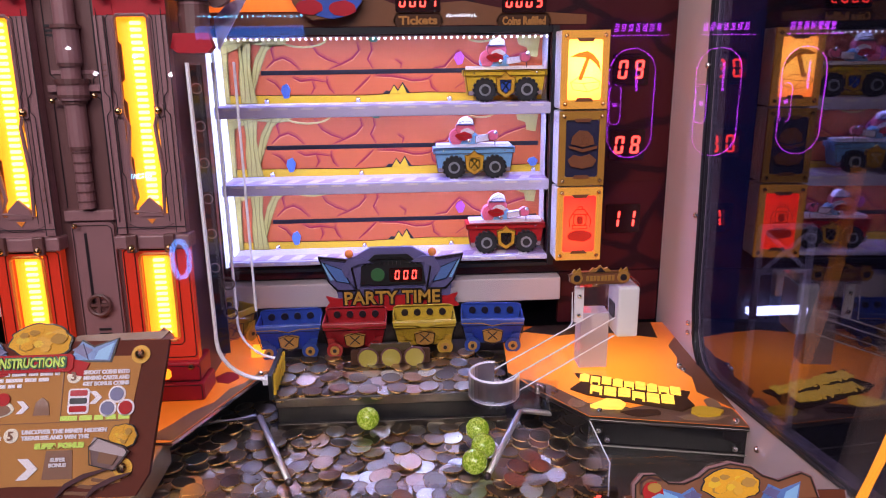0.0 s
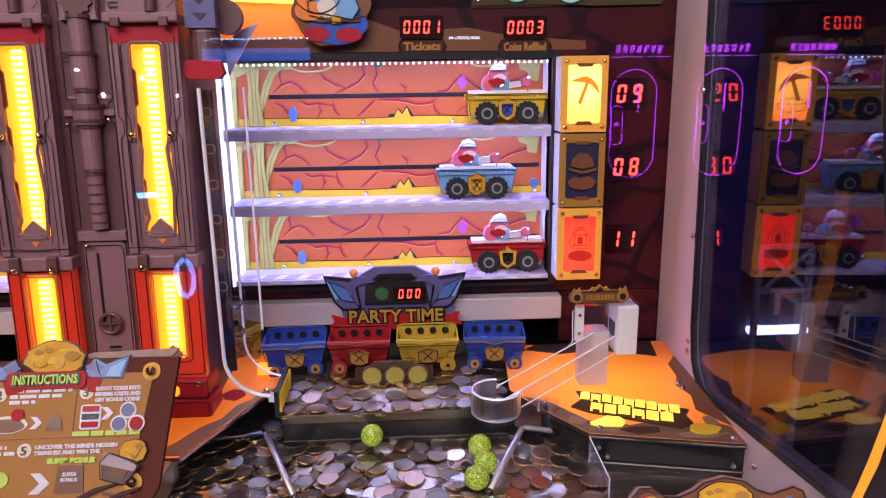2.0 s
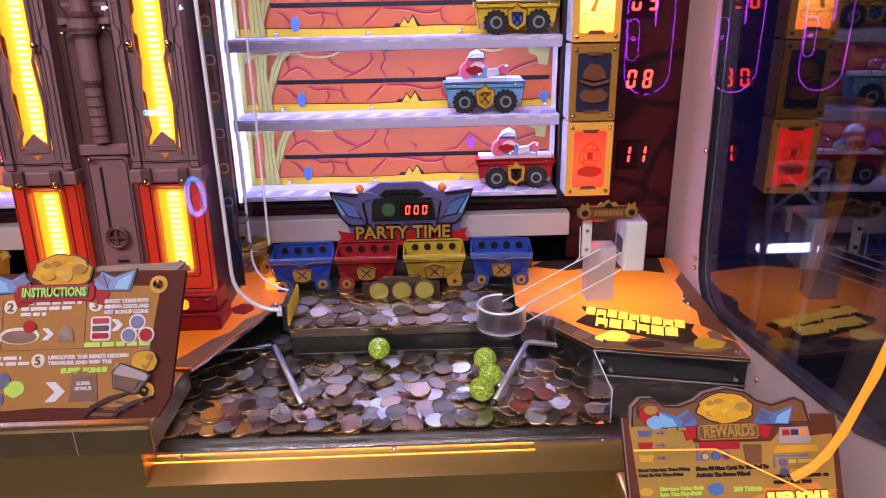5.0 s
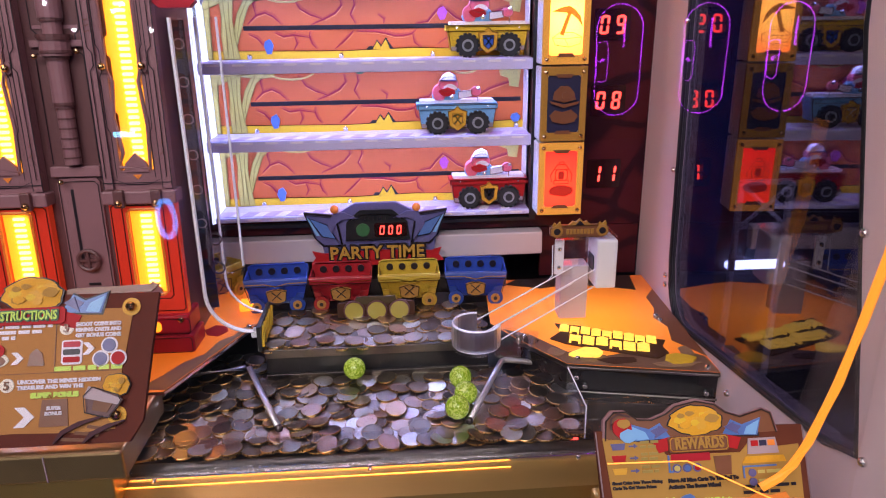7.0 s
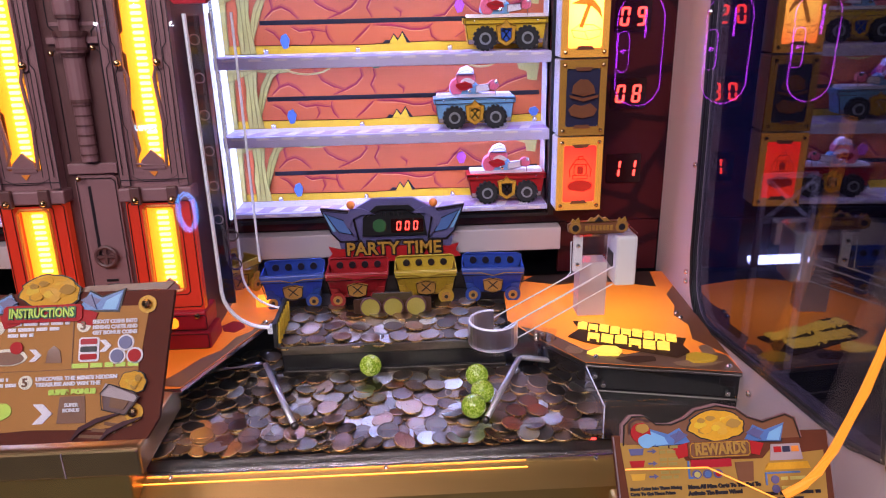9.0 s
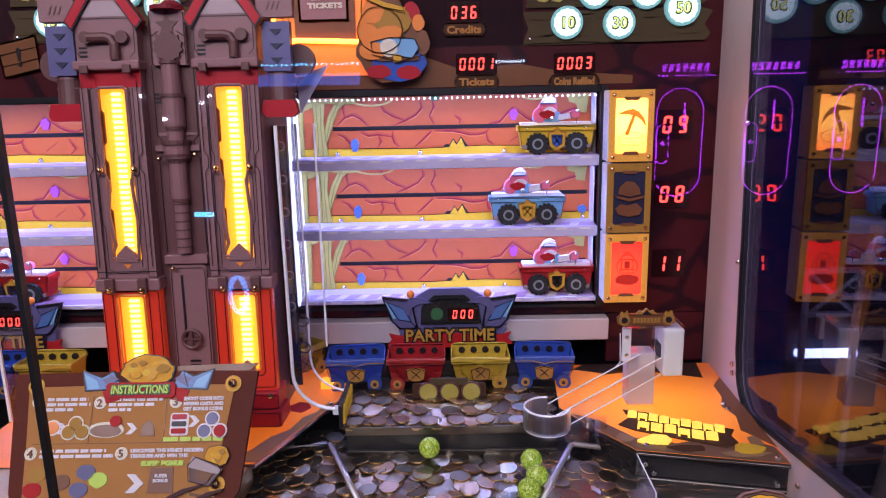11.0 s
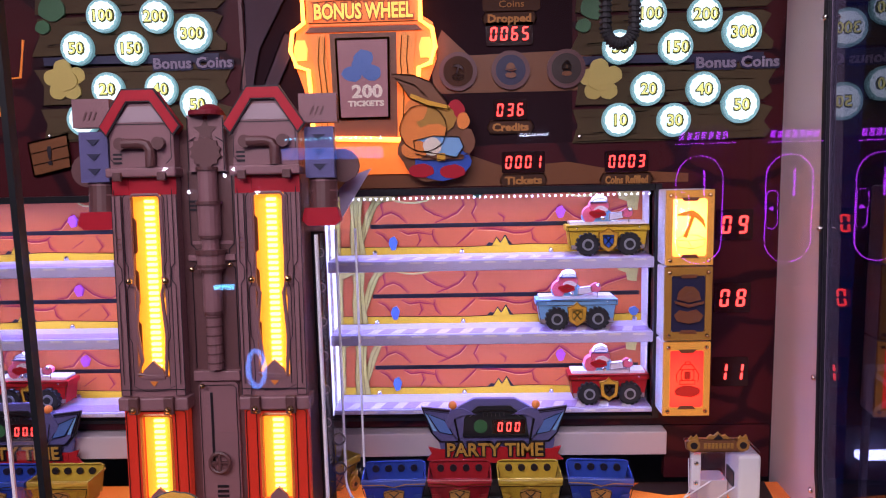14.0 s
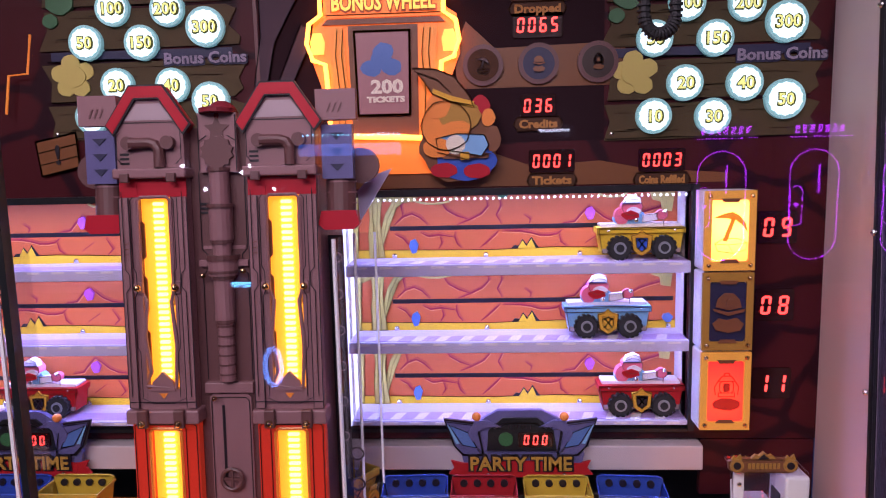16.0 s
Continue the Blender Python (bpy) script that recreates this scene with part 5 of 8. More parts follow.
# ---- paired lamp pillars ----
t = thing("lamp_pillars", (-0.326, 0.90, 0.981), "mauve printed steel tower with glowing amber lamp windows", "lamp tower")
PB = board(0.866)
part("core", box(-0.438, -0.226, 0.874, 1.02, 0.982, 1.50), STEELD, t, "dark printed middle panel")
for xc in (-0.4038, -0.2588):
    hw = 0.038
    WIN, SLEEVE = (1.207, 1.424), 0.0185
    wx = xc
    # face with the window left open
    for pts in (rect(xc - hw, wx - SLEEVE, 1.182, 1.444), rect(wx + SLEEVE, xc + hw, 1.182, 1.444), rect(wx - SLEEVE, wx + SLEEVE, 1.182, WIN[0])):
        part("pillar_face", plate(pts, PB, 0.006, 0.012), STEELP, t)
    part("red_band", plate(rect(wx - SLEEVE, wx + SLEEVE, WIN[1], 1.444), PB, 0.006, 0.012), CRIMSON, t)
    part("red_band", plate(rect(xc - hw, wx - SLEEVE, 1.424, 1.444), PB, 0.0068, 0.001), CRIMSON, t), part("red_band", plate(rect(wx + SLEEVE, xc + hw, 1.424, 1.444), PB, 0.0068, 0.001), CRIMSON, t)
    for x in (xc - hw + 0.005, xc + hw - 0.005):
        part("edge_rib", plate(rect(x - 0.005, x + 0.005, 1.186, 1.423), PB, 0.010, 0.004), STEELP, t, "pale edge strip")
        for s in (-0.0056, 0.0050):
            part("ink_line", plate(rect(x + s, x + s + 0.0008, 1.186, 1.423), PB, 0.0104, 0.0006), INK, t)
    w = part("lamp_window", plate(rect(wx - SLEEVE, wx + SLEEVE, WIN[0], WIN[1]), PB, -0.002, 0.002), LAMP_Y, t, "glowing amber panel")
    for i in range(30):
        z = WIN[0] + 0.010 + i * 0.0068
        part("led_bar", plate(rect(wx - 0.004, wx + 0.008, z, z + 0.0040, 0.0012), PB, 0.001, 0.002), LAMP_W, w)
    for i in range(3):
        z = WIN[0] + 0.02 + i * 0.062
        part("notch", plate([(wx - 0.021, z), (wx - 0.015, z + 0.006), (wx - 0.015, z + 0.043), (wx - 0.021, z + 0.05)], PB, 0.001, 0.002), BROWN, w)
        part("notch", plate([(wx + 0.014, z + 0.012), (wx + 0.020, z + 0.016), (wx + 0.020, z + 0.05), (wx + 0.014, z + 0.052)], PB, 0.0005, 0.0015), GOLDP, w)
    rim = [(wx - SLEEVE, WIN[0] + 0.004), (wx - SLEEVE + 0.006, WIN[0] + 0.02), (wx - SLEEVE + 0.001, WIN[0] + 0.06), (wx - SLEEVE + 0.005, WIN[0] + 0.10), (wx - SLEEVE, WIN[0] + 0.112), (wx - SLEEVE, WIN[1] - 0.004),
           (wx - SLEEVE + 0.004, WIN[1]), (wx + SLEEVE - 0.004, WIN[1]), (wx + SLEEVE, WIN[1] - 0.004), (wx + SLEEVE, WIN[0] + 0.112), (wx + SLEEVE - 0.004, WIN[0] + 0.10), (wx + SLEEVE, WIN[0] + 0.05), (wx + SLEEVE - 0.003, WIN[0] + 0.002)]
    part("window_rim", tube([(x, 0.859, z) for x, z in rim], 0.0022, 6, True), STEELP, t)
    for zz in (1.1925, 1.4445):
        part("ink_line", plate(rect(xc - hw, xc + hw, zz, zz + 0.001), PB, 0.0108, 0.0006), INK, t)
    part("ink_line", plate([(xc - hw + 0.012, 1.197), (xc - hw + 0.013, 1.196), (xc - 0.012, 1.190), (xc + 0.012, 1.190), (xc + hw - 0.013, 1.196), (xc + hw - 0.012, 1.197), (xc + 0.012, 1.1908), (xc - 0.012, 1.1908)], PB, 0.0068, 0.0006), INK, t)
    part("spearhead", plate([(wx - 0.014, WIN[0] - 0.002), (wx - 0.012, WIN[0] + 0.008), (wx, WIN[0] + 0.020), (wx + 0.012, WIN[0] + 0.008), (wx + 0.014, WIN[0] - 0.002)], PB, 0.008, 0.004), STEELP, t, "pale pointed ornament")
    part("triangle", plate([(wx - 0.005, 1.202), (wx, 1.196), (wx + 0.005, 1.202)], PB, 0.0072, 0.001), ORANGE, t)
    # bracket, lower red section with window
    part("bracket", box(xc - hw - 0.004, xc + hw + 0.004, 0.852, 0.88, 1.168, 1.184, 0.002), STEELP, t)
    for bx in (-0.021, 0.021):
        part("bolt_plate", box(xc + bx - 0.006, xc + bx + 0.006, 0.846, 0.853, 1.165, 1.186, 0.0015), STEELD, t)
        part("bolt", ball((xc + bx, 0.8455, 1.171), 0.0042), BRASS, t)
    lw = (1.056, 1.161)
    for pts in (rect(xc - hw, wx - 0.018, 1.03, 1.168), rect(wx + 0.018, xc + hw, 1.03, 1.168), rect(wx - 0.018, wx + 0.018, 1.03, lw[0]), rect(wx - 0.018, wx + 0.018, lw[1], 1.168)):
        part("red_face", plate(pts, PB, 0.006, 0.012), REDGLOW, t, "glowing red lower face")
    w = part("lamp_window", plate(rect(wx - 0.018, wx + 0.018, *lw), PB, -0.002, 0.002), LAMP_Y, t, "glowing amber panel")
    for i in range(14):
        z = lw[0] + 0.006 + i * 0.0068
        part("led_bar", plate(rect(wx - 0.006, wx + 0.007, z, z + 0.0036, 0.001), PB, 0.001, 0.002), LAMP_W, w)
    part("window_rim", tube([(x, 0.859, z) for x, z in rect(wx - 0.018, wx + 0.018, lw[0], lw[1], 0.004)], 0.002, 6, True), ORANGE, t)
    part("spearhead", plate([(wx - 0.012, lw[0] - 0.002), (wx - 0.010, lw[0] + 0.006), (wx, lw[0] + 0.016), (wx + 0.010, lw[0] + 0.006), (wx + 0.012, lw[0] - 0.002)], PB, 0.008, 0.004), STEELP, t)
    part("foot", box(xc - hw - 0.006, xc + hw + 0.006, 0.848, 0.90, 0.982, 1.004, 0.003), CRIMSON, t)
    part("foot", box(xc - hw - 0.002, xc + hw + 0.002, 0.853, 0.90, 1.005, 1.030, 0.003), CRIMSON, t)
    part("foot_lamp", plate(rect(wx - 0.020, wx + 0.006, 1.009, 1.022, 0.003), board(0.852), 0.0, 0.001), LAMP_Y, t)
    part("bolt", ball((xc + 0.03, 0.852, 1.024), 0.0042), BRASS, t)
    # head with red gable
    part("head", plate([(xc - hw, 1.456), (xc + hw, 1.456), (xc + hw, 1.503), (xc + 0.016, 1.540), (xc - 0.016, 1.540), (xc - hw, 1.503)], PB, 0.008, 0.016), STEELP, t)
    part("gable", plate([(xc - hw - 0.008, 1.503), (xc - hw - 0.001, 1.494), (xc - 0.014, 1.532), (xc + 0.014, 1.532), (xc + hw + 0.001, 1.494), (xc + hw + 0.008, 1.503), (xc + 0.018, 1.544), (xc - 0.018, 1.544)], PB, 0.013, 0.018), CRIMSON, t, "red gable cap")
    part("gable_edge", plate([(xc - hw - 0.010, 1.502), (xc - hw - 0.001, 1.491), (xc - 0.013, 1.5305), (xc + 0.013, 1.5305), (xc + hw + 0.001, 1.491), (xc + hw + 0.010, 1.502), (xc + 0.019, 1.546), (xc - 0.019, 1.546)], PB, 0.0122, 0.004), INK, t)
    part("head_line", plate([(xc - 0.030, 1.505), (xc + 0.030, 1.505), (xc + 0.030, 1.5060), (xc - 0.030, 1.5060)], PB, 0.0086, 0.0006), INK, t)
    part("head_panel", plate([(xc - 0.028, 1.508), (xc + 0.028, 1.508), (xc + 0.013, 1.526), (xc - 0.013, 1.526)], PB, 0.0088, 0.0008), STEELL, t)
    part("ledge", box(xc - hw - 0.003, xc + hw + 0.003, 0.850, 0.88, 1.4445, 1.4555, 0.002), STEELP, t)
    for bx in (-0.026, 0.026):
        part("bolt_plate", box(xc + bx - 0.005, xc + bx + 0.005, 0.846, 0.851, 1.440, 1.450, 0.001), STEELD, t)
        part("bolt", ball((xc + bx * 0.9 + 0.0, 0.856, 1.486), 0.0036), BRASS, t)
    part("pipe", tube([(xc - 0.020, 0.853, 1.483), (xc + 0.002, 0.853, 1.483), (xc + 0.008, 0.853, 1.481), (xc + 0.012, 0.853, 1.475), (xc + 0.012, 0.853, 1.456)], 0.006, 10), STEELD, t, "bent brown pipe")
    for i in range(3):
        part("vent", plate(rect(xc - 0.034, xc - 0.024, 1.460 + i * 0.005, 1.4625 + i * 0.005), PB, 0.0088, 0.001), INK, t)
    for bx in (-0.0215, 0.0215):
        part("bolt", ball((xc + bx, 0.8545, 1.323), 0.0042), BRASS, t)
        part("bolt_lug", plate(rect(xc + bx - 0.005, xc + bx + 0.005, 1.3165, 1.3295, 0.002), PB, 0.010, 0.004), STEELP, t)
    for bx in (-0.024, 0.024):
        part("pipe_flange", cyl((xc + bx * 0.92, 0.850, 1.483), (xc + bx * 0.92, 0.857, 1.483), 0.0075, 12), STEELD, t)
# middle pipework
xm = -0.331
for xc in (-0.4038, -0.2588):
    wx, hw = xc, 0.038
    lines = []
    for s in (-1, 1):
        e = wx + s * 0.0215
        lines.append([(e, 1.200), (e, 1.250), (e + s * 0.003, 1.256), (e + s * 0.003, 1.312), (e, 1.318), (e, 1.340), (e + s * 0.003, 1.346), (e + s * 0.003, 1.420), (e, 1.424)])
        lines.append([(xc + s * 0.034, 1.20), (xc + s * 0.034, 1.318), (xc + s * 0.0295, 1.324), (xc + s * 0.0295, 1.338), (xc + s * 0.034, 1.344), (xc + s * 0.034, 1.43)])
        lines.append([(xc + s * 0.030, 1.460), (xc + s * 0.036, 1.466), (xc + s * 0.036, 1.498), (xc + s * 0.020, 1.520)])
    part("ink_line", ink(lines, PB, 0.0116, 0.0010), INK, t)
    part("ink_line", ink([rect(wx - 0.0235, wx + 0.0235, 1.050, 1.1655, 0.004), rect(xc - hw + 0.002, xc + hw - 0.002, 1.034, 1.1665, 0.003)], PB, 0.0068, 0.0012, True), INK, t)
    part("ink_line", ink([rect(xc - hw - 0.004, xc + hw + 0.004, 1.0085, 1.0270, 0.002), rect(xc - hw - 0.004, xc + hw + 0.004, 0.984, 1.0025, 0.002)], board(0.8465), 0.0, 0.0010, True), INK, t)
    part("rust_mark", ink([[(xc + 0.030 + 0.002 * i, 1.225 + 0.012 * i), (xc + 0.0335, 1.228 + 0.012 * i)] for i in range(2)] + [[(xc - 0.034, 1.36 + 0.006 * i), (xc - 0.029, 1.361 + 0.006 * i)] for i in range(3)], PB, 0.0116, 0.0008), BROWN, t)
part("ink_line", ink([rect(xm - 0.022, xm + 0.022, 1.034, 1.194, 0.004)], PB, -0.003, 0.0010, True), INK, t)
part("ink_line", ink([[(xm - 0.026, 1.215), (xm - 0.026, 1.335), (xm - 0.020, 1.341), (xm - 0.020, 1.358), (xm - 0.026, 1.364), (xm - 0.026, 1.45)], [(xm + 0.026, 1.215), (xm + 0.026, 1.335), (xm + 0.020, 1.341), (xm + 0.020, 1.358), (xm + 0.026, 1.364), (xm + 0.026, 1.45)],
                          [(xm - 0.016, 1.05), (xm - 0.016, 1.085), (xm - 0.019, 1.09), (xm - 0.019, 1.13)], [(xm + 0.008, 1.135), (xm + 0.017, 1.14), (xm + 0.017, 1.185)]], board(0.8735), 0.0, 0.0012), INK, t)
part("seam_plate", plate(rect(xm - 0.024, xm + 0.024, 1.364, 1.368), board(0.8735), 0.001, 0.001), STEELP, t)
part("middle_head", plate([(xm - 0.022, 1.45), (xm + 0.022, 1.45), (xm + 0.022, 1.515), (xm - 0.022, 1.515)], PB, 0.0, 0.05), STEELP, t)
part("dome", join(cyl((xm, 0.87, 1.515), (xm, 0.87, 1.520), 0.020, 20), ball((xm, 0.884, 1.512), 0.0185, 3)), DOME, t, "dull red dome light")
part("gear", plate([(xm + (0.016 + 0.003 * (i % 2)) * math.cos(i * math.tau / 24), 1.472 + (0.016 + 0.003 * (i % 2)) * math.sin(i * math.tau / 24)) for i in range(24)], PB, 0.004, 0.004), STEELD, t)
for z0, z1, r in ((1.415, 1.455, 0.011), (1.375, 1.415, 0.013), (1.335, 1.358, 0.016), (1.285, 1.335, 0.011), (1.215, 1.285, 0.009), (1.358, 1.375, 0.010)):
    part("pipe_section", cyl((xm, 0.866, z0), (xm, 0.866, z1 - 0.001), r, 16), STEELP, t)
    part("pipe_collar", cyl((xm, 0.866, z1 - 0.004), (xm, 0.866, z1), r + 0.002, 16), STEELD, t)
for k in range(6):
    part("pipe_ring", cyl((xm, 0.866, 1.222 + k * 0.011), (xm, 0.866, 1.224 + k * 0.011), 0.0098, 16), STEELD, t)
part("cross_strap", box(xm - 0.028, xm + 0.028, 0.868, 0.876, 1.345, 1.352), STEELP, t)
part("cross_strap", box(xm - 0.028, xm + 0.028, 0.866, 0.876, 1.200, 1.212, 0.001), STEELP, t)
part("lower_panel", plate(rect(xm - 0.024, xm + 0.024, 1.03, 1.198, 0.004), PB, -0.004, 0.004), STEELP, t)
part("groove", plate([(xm - 0.010, 1.10), (xm - 0.007, 1.10), (xm - 0.007, 1.185), (xm - 0.010, 1.185)], PB, -0.003, 0.002), INK, t)
part("valve_wheel", tube([(xm + 0.012 * math.cos(a), 0.864, 1.10 + 0.012 * math.sin(a)) for a in [i * math.tau / 16 for i in range(16)]], 0.0024, 6, True), STEELD, t, "round valve wheel")
part("valve_spoke", join(box(xm - 0.011, xm + 0.011, 0.863, 0.866, 1.0985, 1.1015), box(xm - 0.0015, xm + 0.0015, 0.8625, 0.8655, 1.089, 1.111)), STEELD, t)
for i in range(3):
    part("vent", plate(rect(xm - 0.006, xm + 0.008, 1.055 + 0.006 * i, 1.058 + 0.006 * i), PB, -0.003, 0.002), INK, t)
for bx, bz in ((-0.022, 1.335), (0.024, 1.34), (-0.016, 1.195), (0.0, 1.04)):
    part("bolt", ball((xm + bx, 0.862, bz), 0.0032), BRASS, t)
part("middle_star", plate([(xm + (0.015 if i % 2 == 0 else 0.007) * math.sin(i * math.tau / 10), 1.497 + (0.015 if i % 2 == 0 else 0.007) * math.cos(i * math.tau / 10)) for i in range(10)], PB, 0.0012, 0.001), STEELD, t)
part("ink_line", ink([[(xm - 0.021, 1.452), (xm - 0.021, 1.512)], [(xm + 0.021, 1.452), (xm + 0.021, 1.512)], [(xm - 0.021, 1.484), (xm - 0.012, 1.490)], [(xm + 0.021, 1.484), (xm + 0.012, 1.490)]], PB, 0.0016, 0.0012), INK, t)
part("pipe_band", join(cyl((xm, 0.866, 1.352), (xm, 0.866, 1.356), 0.0175, 18), cyl((xm, 0.866, 1.338), (xm, 0.866, 1.341), 0.0175, 18)), STEELD, t)
for i in range(3):
    part("vent", plate(rect(xm - 0.025, xm - 0.017, 1.404 + 0.005 * i, 1.4065 + 0.005 * i), board(0.8735), 0.001, 0.001), INK, t)
# outer wings: hanging cylinders
for xw, sx in ((-0.465, -1), (-0.198, 1)):
    part("wing_box", plate(rect(xw - 0.022, xw + 0.022, 1.504, 1.537), PB, 0.002, 0.014), STEELP, t)
    for i in range(3):
        part("dash", plate([(xw - 0.010 + i * 0.006, 1.512), (xw - 0.008 + i * 0.006, 1.512), (xw - 0.004 + i * 0.006, 1.522), (xw - 0.006 + i * 0.006, 1.522)], PB, 0.0028, 0.001), STEELD, t)
    part("wing_panel", plate(rect(xw - 0.017, xw + 0.017, 1.440, 1.499), PB, 0.0, 0.014), SLATE, t)
    for i in range(3):
        z = 1.490 - i * 0.017
        part("arrow", plate([(xw - 0.008, z), (xw + 0.008, z), (xw, z - 0.008)], PB, 0.0012, 0.001), NIGHT, t)
    part("wing_cylinder", cyl((xw, 0.882, 1.402), (xw, 0.885, 1.440), 0.0165, 20), STEELD, t)
    for z in (1.412, 1.424, 1.436):
        part("ring", cyl((xw, 0.885, z), (xw, 0.885, z + 0.002), 0.0175, 20), STEELP, t)
    part("wing_cap", plate([(xw - 0.019, 1.405), (xw + 0.019, 1.405), (xw + 0.023, 1.390), (xw + 0.016, 1.384), (xw - 0.016, 1.384), (xw - 0.023, 1.390)], board(0.866), 0.002, 0.014), CRIMSON, t, "red foot of the hanging cylinder")
    part("cog", plate(disc(xw + sx * 0.022, 1.455, 0.020, 18), board(0.89), 0.0, 0.01), STEELD, t)
# the tower leans back a little
t.rotation_euler = (radians(-3.0), 0.0, 0.0)


# ---- party sign, ore carts, feature board ----
LETTER = mat("old gold letter print", (0.48, 0.27, 0.04), 0.35, vary=0.35, scale=120)


def party_sign(x, label):
    t = thing("party_sign", (x, 1.06, 1.02), label, "sign", "party signs")
    m = board(1.057, x, 0)
    part("backing", plate([(-0.078, 1.032), (0.085, 1.032), (0.088, 1.05), (0.078, 1.09), (0.055, 1.098), (0.03, 1.112), (-0.03, 1.112), (-0.055, 1.098), (-0.072, 1.09), (-0.082, 1.05)], m, 0.0, 0.008), SLATE, t)
    for s in (-1, 1):
        part("crystal_edge", plate([(s * 0.050, 1.047), (s * 0.080, 1.047), (s * 0.093, 1.062), (s * 0.106, 1.101), (s * 0.058, 1.095)], m, 0.002, 0.005), INK, t)
        part("crystal_wing", plate([(s * 0.052, 1.050), (s * 0.078, 1.050), (s * 0.090, 1.062), (s * 0.103, 1.098), (s * 0.060, 1.092)], m, 0.003, 0.006), SLATE, t, "slate blue crystal wing")
        part("facet", plate([(s * 0.060, 1.060), (s * 0.080, 1.064), (s * 0.098, 1.093), (s * 0.072, 1.082)], m, 0.0045, 0.002), CRYST, t)
        part("bead", ball((x + s * 0.060, 1.050, 1.106), 0.0065, 2), ORANGE, t)
        part("pick_head", plate([(s * 0.026, 1.090), (s * 0.046, 1.100), (s * 0.062, 1.099), (s * 0.072, 1.080), (s * 0.066, 1.068), (s * 0.058, 1.084), (s * 0.046, 1.090)], m, 0.0055, 0.003), SLATE, t)
        part("ribbon", plate([(s * 0.070, 1.033), (s * 0.097, 1.040), (s * 0.092, 1.030), (s * 0.100, 1.020), (s * 0.072, 1.018)], m, 0.002, 0.004), RED, t, "red ribbon end")
    part("ribbon_band", plate([(-0.078, 1.016), (0.078, 1.016), (0.082, 1.036), (0, 1.040), (-0.082, 1.036)], m, 0.003, 0.004), RED, t)
    part("arch", plate([(-0.046, 1.056), (0.050, 1.056), (0.046, 1.084), (0.024, 1.102), (-0.024, 1.102), (-0.044, 1.084)], m, 0.003, 0.003), BLACK, t, "black arched dial")
    part("green_lamp", plate(disc(-0.020, 1.072, 0.010, 18), m, 0.0045, 0.002), GREEN, t)
    part("number_window", plate(rect(-0.003, 0.045, 1.061, 1.082, 0.002), m, 0.005, 0.003), LED_OFF, t)
    part("digits", digits("000", 0.021, 1.0715, 0.014, m, 0.0125, 0.0062), LED_R, t)
    part("lettering_edge", words("PARTY TIME", 0.020, m, 0.0, 1.0285, 0.0055, width=0.146, fat=0.0028), INK, t)
    part("lettering", words("PARTY TIME", 0.019, m, 0.0, 1.029, 0.0078, width=0.140, fat=0.0006), LETTER, t, "gold capital letters")
    part("ink_line", ink([[(s * 0.052, 1.050), (s * 0.078, 1.050), (s * 0.090, 1.062), (s * 0.103, 1.098), (s * 0.060, 1.092)] for s in (-1, 1)] + [[(s * 0.060, 1.060), (s * 0.080, 1.064), (s * 0.098, 1.093), (s * 0.072, 1.082)] for s in (-1, 1)], m, 0.0052, 0.0011, True), INK, t)
    part("ink_line", ink([[(s * 0.060, 1.060), (s * 0.052, 1.050)] for s in (-1, 1)] + [[(-0.046, 1.056), (0.050, 1.056)], [(-0.036, 1.088), (-0.020, 1.096), (0.020, 1.096), (0.036, 1.088)]], m, 0.0058, 0.0012), STEELL, t)
    part("dial_mark", ink([[(-0.016 + 0.006 * i, 1.0885), (-0.016 + 0.006 * i, 1.0925)] for i in range(6)], m, 0.0058, 0.0009), STEELL, t)
    part("facet", join(*[plate([(s * 0.084, 1.066), (s * 0.089, 1.066), (s * 0.101, 1.094), (s * 0.097, 1.090)], m, 0.0056, 0.001) for s in (-1, 1)]), SKYB, t)
    for s in (-0.045, 0.06):
        part("bolt", bolt(s, 1.021, m, 0.003, 0.004), CHROME, t)
    return t


party_sign(0.007, "dark blue crystal sign with gold party lettering and red counter")
party_sign(-0.711, "neighbouring dark blue crystal sign with red counter")




